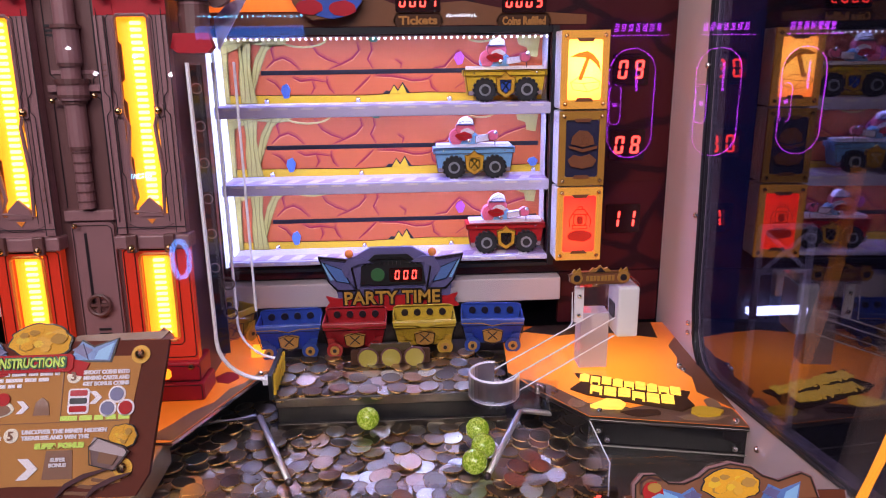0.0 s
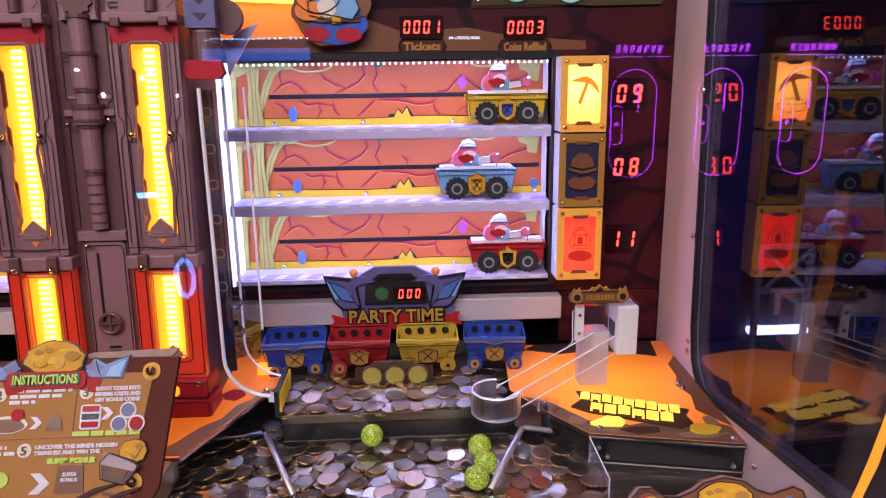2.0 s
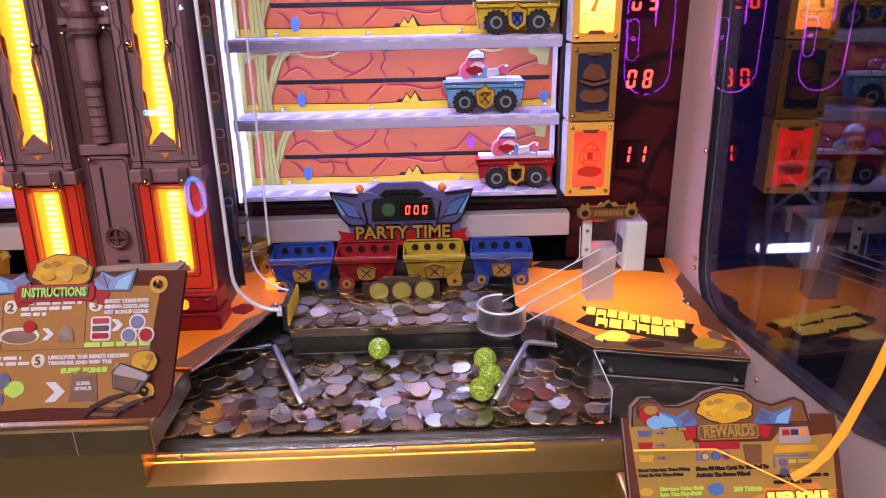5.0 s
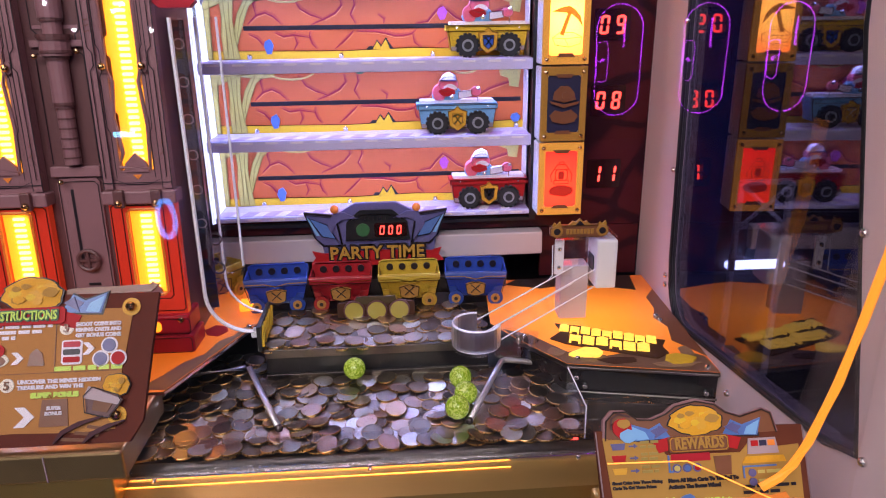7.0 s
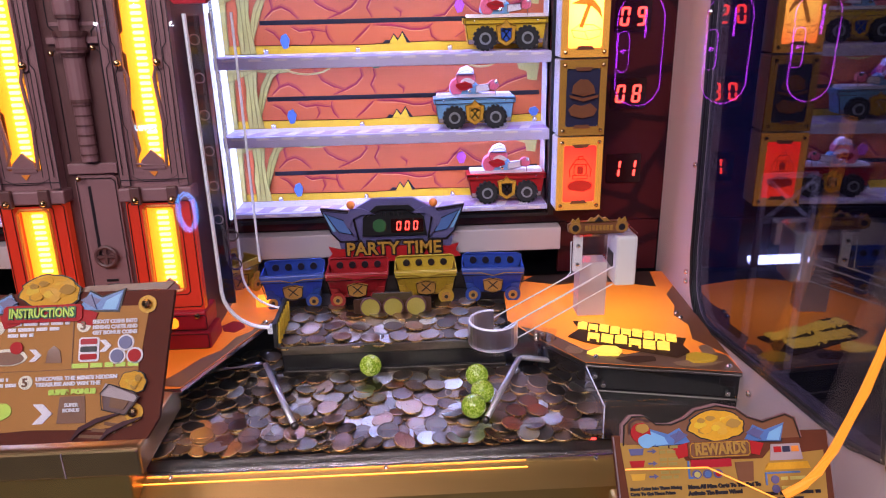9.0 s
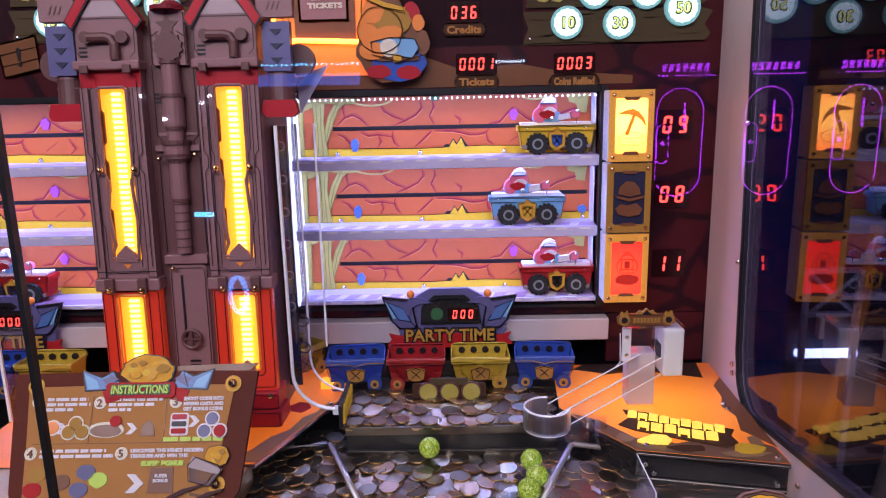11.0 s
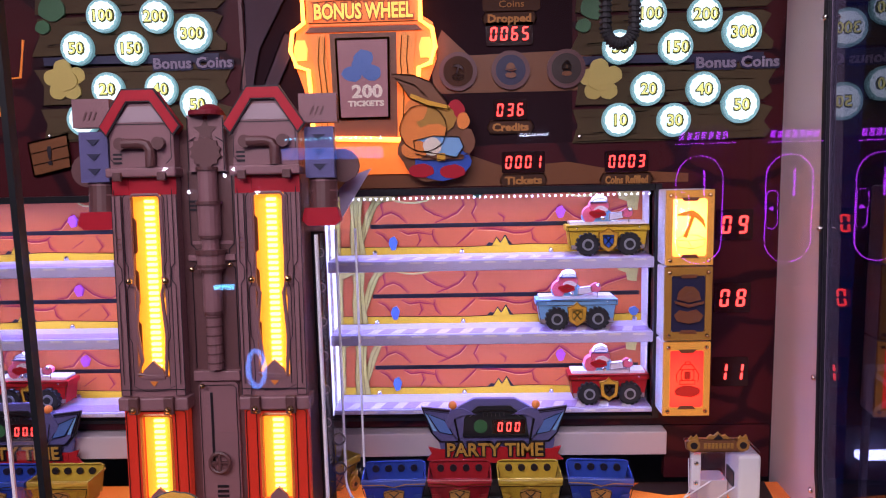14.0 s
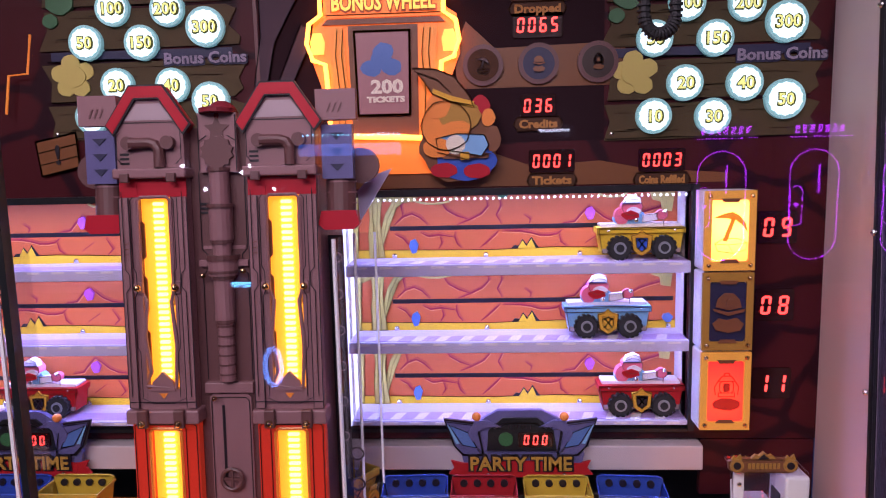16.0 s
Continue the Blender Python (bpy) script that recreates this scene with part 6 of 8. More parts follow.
def ore_cart(x, y, z, colour, dark, label, turn=0.0, s=1.0):
    t = new("ore_cart")
    tagged(t, label, "mine cart", "ore carts on the track")
    t.matrix_world = Matrix.Translation((0, 0, 0))
    m = board(0.0)
    a, b, h0, h1, d = 0.043, 0.036, 0.014, 0.048, 0.045

    def wall(u0, u1, w0, w1):
        bm = bmesh.new()
        v = [bm.verts.new(p) for p in ((u0[0], u0[1], h0), (u1[0], u1[1], h0), (w1[0], w1[1], h1), (w0[0], w0[1], h1))]
        f = bm.faces.new(v)
        bmesh.ops.solidify(bm, geom=[f], thickness=0.003)
        return bm
    part("front_panel", wall((-b, -0.016), (b, -0.016), (-a, -0.022), (a, -0.022)), colour, t)
    part("rear_panel", plate([(-b, h0), (b, h0), (a, h1 + 0.006), (a - 0.006, h1 + 0.009), (-a + 0.006, h1 + 0.009), (-a, h1 + 0.006)], Matrix.Translation((0, 0.020, 0)), 0, 0.003), colour, t)
    part("side_panel", wall((-b, -0.016), (-b, 0.016), (-a, -0.022), (-a, 0.022)), colour, t)
    part("side_panel", wall((b, -0.016), (b, 0.016), (a, -0.022), (a, 0.022)), colour, t)
    part("base", box(-b, b, -0.016, 0.016, h0 - 0.003, h0), dark, t)
    part("rim", tube([(-a, -0.023, h1), (a, -0.023, h1), (a, 0.023, h1), (-a, 0.023, h1)], 0.0022, 6, True), colour, t)
    fm = Matrix.Translation((0, -0.0205, 0))
    part("arch_trim", plate([(-0.043, 0.050), (0.043, 0.050), (0.043, 0.041), (0.016, 0.041), (0, 0.037), (-0.016, 0.041), (-0.043, 0.041)], fm, 0.004, 0.003), colour, t)
    part("arch_line", plate([(-0.042, 0.041), (-0.016, 0.041), (0, 0.037), (0.016, 0.041), (0.042, 0.041), (0.042, 0.0395), (0.016, 0.0392), (0, 0.035), (-0.016, 0.0392), (-0.042, 0.0395)], fm, 0.0045, 0.003), dark, t)
    part("crest", plate([(0, 0.012), (0.012, 0.017), (0.014, 0.031), (0, 0.035), (-0.014, 0.031), (-0.012, 0.017)], fm, 0.002, 0.003), CREST, t, "dull gold crest")
    part("corner_plate", join(*[plate([(q * 0.036, 0.016), (q * 0.024, 0.016), (q * 0.027, 0.027), (q * 0.0385, 0.028)], fm, 0.0025, 0.002) for q in (-1, 1)]), dark, t)
    part("crest_mark", join(plate([(-0.007, 0.019), (-0.006, 0.018), (0.007, 0.030), (0.006, 0.031)], fm, 0.0035, 0.001), plate([(0.007, 0.019), (0.006, 0.018), (-0.007, 0.030), (-0.006, 0.031)], fm, 0.0038, 0.001)), DARK, t)
    part("ink_line", ink([[(-0.036, 0.0145), (0.036, 0.0145), (0.0425, 0.040), (-0.0425, 0.040)], [(0, 0.012), (0.012, 0.017), (0.014, 0.031), (0, 0.035), (-0.014, 0.031), (-0.012, 0.017)]], fm, 0.0052, 0.0010, True), INK, t)
    part("gold_line", ink([[(-0.042, 0.0435), (-0.016, 0.0435), (0, 0.0395), (0.016, 0.0435), (0.042, 0.0435)]], fm, 0.0052, 0.0012), GOLDP, t)
    part("panel_line", ink([[(-0.026, 0.016), (-0.030, 0.038)], [(0.026, 0.016), (0.030, 0.038)], [(-0.033, 0.022), (-0.016, 0.022)], [(0.033, 0.022), (0.016, 0.022)]], fm, 0.0050, 0.0008), dark, t)
    for i in range(4):
        part("rivet_hole", cyl((-0.027 + i * 0.018, 0.0195, 0.047), (-0.027 + i * 0.018, 0.0165, 0.047), 0.0050, 12), INK, t)
    part("rear_line", ink([[(-0.040, 0.0555), (0.040, 0.0555)]], Matrix.Translation((0, 0.0195, 0)), 0.0004, 0.0012), dark, t)
    for wx in (-0.028, 0.028):
        w = part("wheel", cyl((wx, -0.026, 0.011), (wx, -0.021, 0.011), 0.011, 18), dark, t)
        part("hub", cyl((wx, -0.0275, 0.011), (wx, -0.025, 0.011), 0.0065, 14), CREST, w)
        part("hub_cap", cyl((wx, -0.0285, 0.011), (wx, -0.027, 0.011), 0.0028, 10), INK, w)
    t.matrix_world = Matrix.Translation((x, y, z)) @ Matrix.Rotation(radians(turn), 4, "Z") @ Matrix.Scale(s, 4)
    return t


DBLUE, DRED, DYEL = mat("dark blue print", (0.02, 0.05, 0.26), 0.35), mat("dark red print", (0.28, 0.015, 0.015), 0.35), mat("dark gold print", (0.42, 0.25, 0.02), 0.35)
CBLUE, CRED, CYEL = mat("cart blue print", (0.035, 0.075, 0.36), 0.4, vary=0.3, coat=0.2), mat("cart red print", (0.36, 0.014, 0.018), 0.4, vary=0.3, coat=0.2), mat("cart yellow print", (0.56, 0.38, 0.03), 0.4, vary=0.3, coat=0.2)
for x, c, d, name, turn in ((-0.135, CBLUE, DBLUE, "blue", 3), (-0.044, CRED, DRED, "red", 0), (0.052, CYEL, DYEL, "yellow", 0), (0.148, CBLUE, DBLUE, "blue", -4)):
    ore_cart(x, 0.998, 0.979, c, d, name + " mine cart hanging on the track", turn)
ore_cart(-0.235, 1.03, 0.982, CYEL, DYEL, "yellow mine cart turning into the dark", 55)
for x, c, d, name in ((-0.60, CYEL, DYEL, "yellow"), (-0.69, CBLUE, DBLUE, "blue"), (-0.78, CRED, DRED, "red")):
    ore_cart(x, 0.998, 0.979, c, d, name + " mine cart on the neighbouring track")
setting("trim_track", box(-1.2, 0.22, 0.985, 1.03, 0.970, 0.977), DSTEEL, "dark steel cart track", "track")
setting("wall_chute", box(-0.15, 0.20, 1.035, 1.045, 0.93, 1.0), DSTEEL, "dull steel wall behind the carts", "wall")
lamp = thing("side_lamp", (-0.17, 1.00, 0.985), "small glowing orange lamp in the cart tunnel", "lamp")
part("lamp_face", box(-0.186, -0.160, 0.970, 0.99, 0.984, 0.996, 0.001), LAMP_Y, lamp)

t = thing("feature_board", (0.005, 0.945, 0.968), "small board with three round olive lamps and hazard stripes", "sign")
m = board(0.943, 0.005, 0)
part("plate", plate(rect(-0.053, 0.053, 0.978, 1.002, 0.002), m, 0, 0.004), PLANKD, t)
part("header", plate([(-0.030, 1.000), (0.030, 1.000), (0.026, 1.010), (-0.026, 1.010)], m, 0.001, 0.004), PLANK, t)
for x in (-0.030, 0.001, 0.032):
    r = part("lamp_ring", plate(disc(x, 0.991, 0.0145, 24), m, 0.003, 0.004), STEELD, t)
    part("lamp_lens", plate(disc(x, 0.991, 0.0125, 24), m, 0.0042, 0.002), mat("olive lens", (0.40, 0.34, 0.06), 0.25, coat=0.5), r)
for i in range(9):
    x = -0.052 + i * 0.0118
    part("stripe", plate([(x, 0.970), (x + 0.006, 0.970), (x + 0.0095, 0.978), (x + 0.0035, 0.978)], m, 0.001, 0.004), YELLOW if i % 2 == 0 else INK, t)
    part("stripe", plate([(x + 0.006, 0.970), (x + 0.0118, 0.970), (x + 0.0153, 0.978), (x + 0.0095, 0.978)], m, 0.0008, 0.0035), INK, t)

# ---- pusher and coins ----
t = thing("pusher", (0.0, 0.95, 0.932), "black sliding pusher shelf with polished front", "pusher")
part("shelf", box(-0.134, 0.150, 0.862, 1.03, 0.932, 0.974, 0.002), BLACK, t)
part("lip", box(-0.134, 0.150, 0.858, 0.863, 0.966, 0.978, 0.001), DSTEEL, t)
part("lip", box(-0.134, 0.150, 0.857, 0.862, 0.934, 0.944, 0.001), DSTEEL, t)
g = thing("side_guard", (-0.140, 0.90, 0.975), "black guard with yellow hazard stripes", "guard")
part("guard", box(-0.142, -0.137, 0.862, 0.945, 0.975, 1.008), BLACK, g)
for i in range(6):
    y = 0.866 + i * 0.013
    bm = cyl((-0.1362, y, 0.980), (-0.1362, y + 0.009, 1.005), 0.0026, 8)
    part("stripe", bm, YELLOW, g)

cb = bmesh.new()
prof = [(0.0, 0.0010), (0.0104, 0.0010), (0.0109, 0.00125), (0.0121, 0.00125), (0.0126, 0.0008), (0.0126, -0.0008), (0.0121, -0.00125), (0.0, -0.00125)]
SEGS = 24
rings = []
for r, z in prof:
    rings.append([cb.verts.new((0, 0, z))] if r == 0 else [cb.verts.new((r * math.cos(a * math.tau / SEGS), r * math.sin(a * math.tau / SEGS), z)) for a in range(SEGS)])
for a, b in zip(rings, rings[1:]):
    for j in range(SEGS):
        k = (j + 1) % SEGS
        if len(a) == 1:
            cb.faces.new((a[0], b[j], b[k]))
        elif len(b) == 1:
            cb.faces.new((a[j], b[0], a[k]))
        else:
            cb.faces.new((a[j], b[j], b[k], a[k]))
bmesh.ops.recalc_face_normals(cb, faces=cb.faces)
for f in cb.faces:
    c0 = f.calc_center_median()
    f.material_index = 1 if math.hypot(c0.x, c0.y) > 0.0115 else 0
rimmed = [f.material_index for f in cb.faces]
COIN = bpy.data.meshes.new("coin")
cb.to_mesh(COIN)
cb.free()
COIN.materials.append(COINM)
RIMG = mat("worn brass rim", (0.62, 0.42, 0.16), 0.28, 1.0, 0.2, 60, 0.0)
COIN.materials.append(RIMG)

rnd = random.Random(11)


def in_field(x, y):
    if x < -0.146 and 0.763 < y < 0.925:
        return x > -0.275 + (y - 0.763) * 0.42
    if y > 0.855 or y < 0.708:
        return False
    left = -0.272 if y < 0.763 else -0.245 + (y - 0.763) * 0.42 - 0.01
    right = 0.240 if y < 0.783 else 0.240 - (y - 0.783) * 0.68 + 0.010
    return left + 0.008 < x < right - 0.004


spots = []
for layer, (z, gap, keep) in enumerate(((0.9325, 0.0215, 1.0), (0.9352, 0.0225, 0.96), (0.9380, 0.0232, 0.88), (0.9408, 0.0262, 0.62))):
    y = 0.712 + 0.004 * layer
    row = 0
    while y < 0.925:
        x = -0.275 + (row % 2) * gap / 2 + 0.006 * layer
        while x < 0.24:
            px, py = x + rnd.uniform(-0.006, 0.006), y + rnd.uniform(-0.005, 0.005)
            if in_field(px, py) and rnd.random() < keep and not (layer > 1 and py > 0.845 and px > -0.146):
                tilt = 3 + 2.2 * layer
                spots.append((px, py, z + rnd.uniform(0, 0.0022), rnd.uniform(-tilt, tilt), rnd.uniform(-tilt, tilt), layer))
            x += gap
        y += gap * 0.86
        row += 1
for i in range(26):
    spots.append((-0.235 + i * 0.0185 + rnd.uniform(-0.004, 0.004), 0.704 + rnd.uniform(-0.003, 0.004), 0.938 + rnd.uniform(0, 0.003), rnd.uniform(-4, 26), rnd.uniform(-8, 8), 2))
upper = []
for z, gap in ((0.9755, 0.0225), (0.978, 0.026), (0.9805, 0.036)):
    y, row = 0.872, 0
    while y < 0.985:
        x = -0.125 + (row % 2) * gap / 2
        while x < 0.145:
            upper.append((x + rnd.uniform(-0.006, 0.006), y + rnd.uniform(-0.005, 0.005), z, rnd.uniform(-6, 6), rnd.uniform(-6, 6), 0))
            x += gap
        y += gap * 0.9
        row += 1
spots.sort(key=lambda s: -s[2])
single, rest = spots[:296], spots[296:] + upper
for x, y, z, a, b, _ in single:
    c = new("coin", COIN)
    c.matrix_world = pose(x, y, z, a, b, rnd.uniform(0, 360))
    tagged(c, "worn silver and copper token lying in the heap", "coin", "tokens on the playfield")
src = bmesh.new()
src.from_mesh(COIN)
sv = [v.co.copy() for v in src.verts]
sf = [[v.index for v in f.verts] for f in src.faces]
src.free()
verts, faces = [], []
for x, y, z, a, b, _ in rest:
    mm, k = pose(x, y, z, a, b, rnd.uniform(0, 360)), len(verts)
    verts += [mm @ v for v in sv]
    faces += [[i + k for i in f] for f in sf]
me = bpy.data.meshes.new("coin_heap")
me.from_pydata([tuple(v) for v in verts], [], faces)
COINH = mat("heaped token metal", (0.5, 0.47, 0.43), 0.30, 1.0, 0.12, 160, 0.05)
token_tones(COINH, "ShaderNodeNewGeometry", "Random Per Island")
me.materials.append(COINH)
me.materials.append(RIMG)
me.polygons.foreach_set("material_index", rimmed * len(rest))
tagged(new("coin_heap", me), "heap of worn tokens on playfield and pusher", "coins", kind="stuff")

for x, y, z in ((-0.021, 0.831, 0.962), (0.107, 0.797, 0.962), (0.097, 0.730, 0.962), (0.110, 0.763, 0.960)):
    o = part("glitter_ball", ball((x, y, z), 0.0138, 3), BALLM, None, "", True)
    tagged(o, "lime green glitter ball lying on the tokens", "ball", "balls on the playfield")

for side_pts, label in (([(-0.226, 0.846, 0.955), (-0.160, 0.860, 0.955), (-0.154, 0.857, 0.955), (-0.098, 0.722, 0.952)], "l"), ([(0.243, 0.826, 0.955), (0.170, 0.848, 0.955), (0.164, 0.845, 0.955), (0.109, 0.717, 0.952)], "r")):
    r = thing("guide_rail", side_pts[1], "bent polished steel rail guiding the tokens", "rail", "guide rails")
    part("bar", tube(side_pts, 0.0036, 10), RAIL, r, "", True)
    part("end_cap", ball(side_pts[-1], 0.0045, 2), DSTEEL, r)

# ---- clear token chute ----
t = thing("token_chute", (0.28, 0.89, 0.981), "clear acrylic token chute with white feeder box", "chute")
part("feeder_box", box(0.291, 0.318, 0.880, 0.925, 1.034, 1.100, 0.003), WHITE, t, "white feeder box")
part("feeder_slot", box(0.2898, 0.2915, 0.892, 0.915, 1.055, 1.075), BLACK, t)
part("post", box(0.250, 0.2905, 0.9045, 0.9355, 1.0585, 1.100, 0.001), ACRYL, t, "clear acrylic post head")
part("post_core", box(0.2515, 0.2885, 0.906, 0.934, 0.982, 1.058, 0.001), BEAMW, t, "white sheet post")
part("bracket", box(0.240, 0.252, 0.896, 0.900, 1.050, 1.098, 0.001), WHITE, t)
for z in (1.060, 1.085):
    part("bolt", ball((0.246, 0.8955, z), 0.0032), CHROME, t)
part("wire_arm", tube([(0.241, 0.893, 1.092), (0.236, 0.893, 1.092), (0.236, 0.889, 1.052), (0.228, 0.884, 1.046)], 0.0007, 6), ACEDGE, t, "bright bent arm")
part("cap_plate", box(0.240, 0.318, 0.884, 0.930, 1.1005, 1.104, 0.001), ACRYL, t)
hi, lo = Vector((0.283, 0.90, 1.034)), Vector((0.137, 0.805, 1.005))
dirv = (lo - hi).normalized()
acr = dirv.cross(Vector((0, 0, 1))).normalized()
for s in (-1, 1):
    a = [hi + acr * s * 0.014, lo + acr * s * 0.014]
    bm = bmesh.new()
    f = bm.faces.new([bm.verts.new(v) for v in (a[0], a[1], a[1] + Vector((0, 0, 0.022)), a[0] + Vector((0, 0, 0.024)))])
    bmesh.ops.solidify(bm, geom=[f], thickness=0.003)
    part("chute_wall", bm, ACRYL, t)
    part("chute_edge", tube([a[0] + Vector((0, 0, 0.024)), a[1] + Vector((0, 0, 0.022))], 0.0009, 6), ACEDGE, t)
    part("chute_edge", tube([a[0], a[1]], 0.0009, 6), ACEDGE, t)
bm = bmesh.new()
f = bm.faces.new([bm.verts.new(v) for v in (hi + acr * 0.014, lo + acr * 0.014, lo - acr * 0.014, hi - acr * 0.014)])
bmesh.ops.solidify(bm, geom=[f], thickness=0.003)
part("chute_floor", bm, ACRYL, t)
c = Vector((0.126, 0.798, 0.0))
bm = bmesh.new()
arc = [math.pi * 0.28 + i * (math.tau - math.pi * 0.55) / 22 for i in range(23)]
for r in (0.026, 0.029):
    for z in (1.006, 1.032):
        [bm.verts.new((c.x + r * math.cos(a + 0.55), c.y + r * math.sin(a + 0.55), z)) for a in arc]
bm.verts.ensure_lookup_table()
n = len(arc)
for i in range(n - 1):
    v = bm.verts
    bm.faces.new((v[i], v[i + 1], v[n + i + 1], v[n + i])), bm.faces.new((v[2 * n + i], v[2 * n + i + 1], v[3 * n + i + 1], v[3 * n + i]))
    bm.faces.new((v[n + i], v[n + i + 1], v[3 * n + i + 1], v[3 * n + i])), bm.faces.new((v[i], v[i + 1], v[2 * n + i + 1], v[2 * n + i]))
part("cup_wall", bm, CUP, t, "frosted curved acrylic cup wall")
for z in (1.006, 1.032):
    part("cup_edge", tube([(c.x + 0.0275 * math.cos(a + 0.55), c.y + 0.0275 * math.sin(a + 0.55), z) for a in arc], 0.0016, 6), ACEDGE, t)
part("cup_floor", slab([(c.x + 0.029 * math.cos(i * math.tau / 24), c.y + 0.029 * math.sin(i * math.tau / 24)) for i in range(24)], 1.005, 0.004), ACRYL, t)
part("cup_leg", cyl((0.140, 0.815, 0.985), (0.140, 0.815, 1.001), 0.004, 10), ACRYL, t)
part("base_plate", slab([(0.15, 0.80), (0.18, 0.80), (0.205, 0.83), (0.215, 0.86), (0.19, 0.87), (0.15, 0.83)], 0.9875, 0.005), ACRYL, t)
part("standoff", cyl((0.186, 0.845, 0.981), (0.186, 0.845, 0.992), 0.004, 10), CHROME, t)
orn = thing("chute_ornament", (0.267, 0.885, 1.104), "brown printed mine-beam ornament on the chute", "ornament")
m = board(0.883, 0.267, 0)
part("beam", plate([(-0.030, 1.1045), (0.030, 1.1045), (0.037, 1.108), (0.038, 1.117), (0.030, 1.121), (-0.030, 1.121), (-0.038, 1.117), (-0.037, 1.108)], m, 0, 0.005), BROWN, orn, "brown printed beam")
part("beam_line", ink([[(-0.029, 1.1055), (0.029, 1.1055), (0.0355, 1.109), (0.0365, 1.1165), (0.0295, 1.1198), (-0.0295, 1.1198), (-0.0365, 1.1165), (-0.0355, 1.109)]], m, 0.0006, 0.0007, True), CREST, orn)
part("peak", plate([(-0.014, 1.121), (-0.009, 1.126), (-0.005, 1.1245), (0, 1.129), (0.005, 1.1245), (0.009, 1.126), (0.014, 1.121)], m, 0.001, 0.004), CREST, orn, "gold peak")
part("peak_mark", plate([(-0.006, 1.121), (0, 1.127), (0.006, 1.121)], m, 0.002, 0.002), INK, orn)
for s in (-0.029, 0.029):
    ring = part("wheel", plate(disc(s, 1.1135, 0.0075, 16), m, 0.002, 0.003), CREST, orn)
    part("hub", plate(disc(s, 1.1135, 0.0042, 14), m, 0.003, 0.002), INK, ring)
    part("sprig", plate([(s - 0.006, 1.120), (s - 0.003, 1.125), (s, 1.122), (s + 0.004, 1.126), (s + 0.006, 1.120)], m, 0.001, 0.003), DIMGOLD, orn)
part("letter_bar", join(*[plate(rect(-0.017 + 0.0045 * i, -0.0138 + 0.0045 * i, 1.1095, 1.1160), m, 0.002, 0.001) for i in range(8)]), CREST, orn)

# ---- curved clear guard beside the pillars ----
t = thing("clear_guard", (-0.19, 0.90, 0.985), "bent clear acrylic guard with bright edges", "guard")
curve = [(-0.205, 1.375), (-0.205, 1.06)] + [(-0.150 - 0.055 * math.cos(a), 1.045 - 0.052 * math.sin(a)) for a in [i * math.pi / 14 for i in range(8)]]
bm = bmesh.new()
ra = [bm.verts.new((x, 0.885, z)) for x, z in curve]
rb = [bm.verts.new((x + 0.012, 0.945, z)) for x, z in curve]
for i in range(len(curve) - 1):
    bm.faces.new((ra[i], ra[i + 1], rb[i + 1], rb[i]))
bmesh.ops.solidify(bm, geom=bm.faces[:], thickness=0.003)
part("sheet", bm, ACRYL, t)
part("front_edge", tube([(x, 0.885, z) for x, z in curve], 0.0025, 6), ACEDGE, t)
part("rear_edge", tube([(x + 0.012, 0.945, z) for x, z in curve], 0.0018, 6), ACEDGE, t)
part("flat_sheet", box(-0.2, -0.168, 0.948, 0.951, 1.05, 1.375), ACRYL, t)
part("flat_edge", box(-0.170, -0.1675, 0.9475, 0.9515, 1.06, 1.375), ACEDGE, t)
part("dark_strip", box(-0.226, -0.208, 0.9525, 0.9545, 1.0, 1.372), BLACK, t, "dark mounting strip behind the clear sheet")
for z in (1.10, 1.06):
    part("bolt_ring", tube([(-0.200 + 0.008 * math.cos(a), 0.944, z + 0.008 * math.sin(a)) for a in [i * math.tau / 14 for i in range(14)]], 0.0014, 5, True), DSTEEL, t)
for z in (1.345, 1.30, 1.255, 1.21, 1.165, 1.12):
    part("hole_rim", tube([(-0.216 + 0.006 * math.cos(a), 0.9505, z + 0.006 * math.sin(a)) for a in [i * math.tau / 12 for i in range(12)]], 0.0009, 5, True), STEELL, t)
# Pale triangle above the guard, set in as a thin plate.
flap = board(0.952)
part("pale_triangle", plate([(-0.186, 1.388), (-0.146, 1.450), (-0.172, 1.441), (-0.188, 1.424)], flap, 0.0, 0.003), SHELF, t, "pale triangle above the guard")
part("edge_cap", box(-0.154, -0.140, 0.884, 0.90, 0.984, 0.992, 0.001), ACEDGE, t)
t = thing("neighbour_guard", (-0.56, 0.93, 0.99), "flat clear acrylic guard of the neighbouring station", "guard")
part("sheet", box(-0.595, -0.592, 0.88, 0.94, 0.985, 1.36), ACRYL, t)
part("edge", box(-0.5955, -0.5915, 0.877, 0.880, 0.985, 1.36), ACEDGE, t)

# ---- front lip, apron, cabinet ----
t = thing("front_lip", (0.0, 0.69, 0.90), "clear acrylic front lip with polished steel trim", "front lip")
part("sheet", box(-0.250, 0.247, 0.693, 0.6965, 0.922, 0.960, 0.001), ACRYL, t)
part("steel_trim", box(-0.252, 0.250, 0.690, 0.699, 0.905, 0.9215, 0.002), CHROME, t)
for x in (-0.225, 0.0, 0.225):
    part("bolt", ball((x, 0.690, 0.916), 0.003), CHROME, t)
part("pay_sensor", box(0.215, 0.245, 0.6995, 0.710, 0.9315, 0.940, 0.002), BLACK, t)
part("sensor_light", box(0.218, 0.226, 0.6985, 0.7005, 0.933, 0.9355), LED_R, t)
t = thing("cabinet_base", (0, 0.7, 0), "brushed gold steel cabinet front with sloping apron", "cabinet")
bm = bmesh.new()
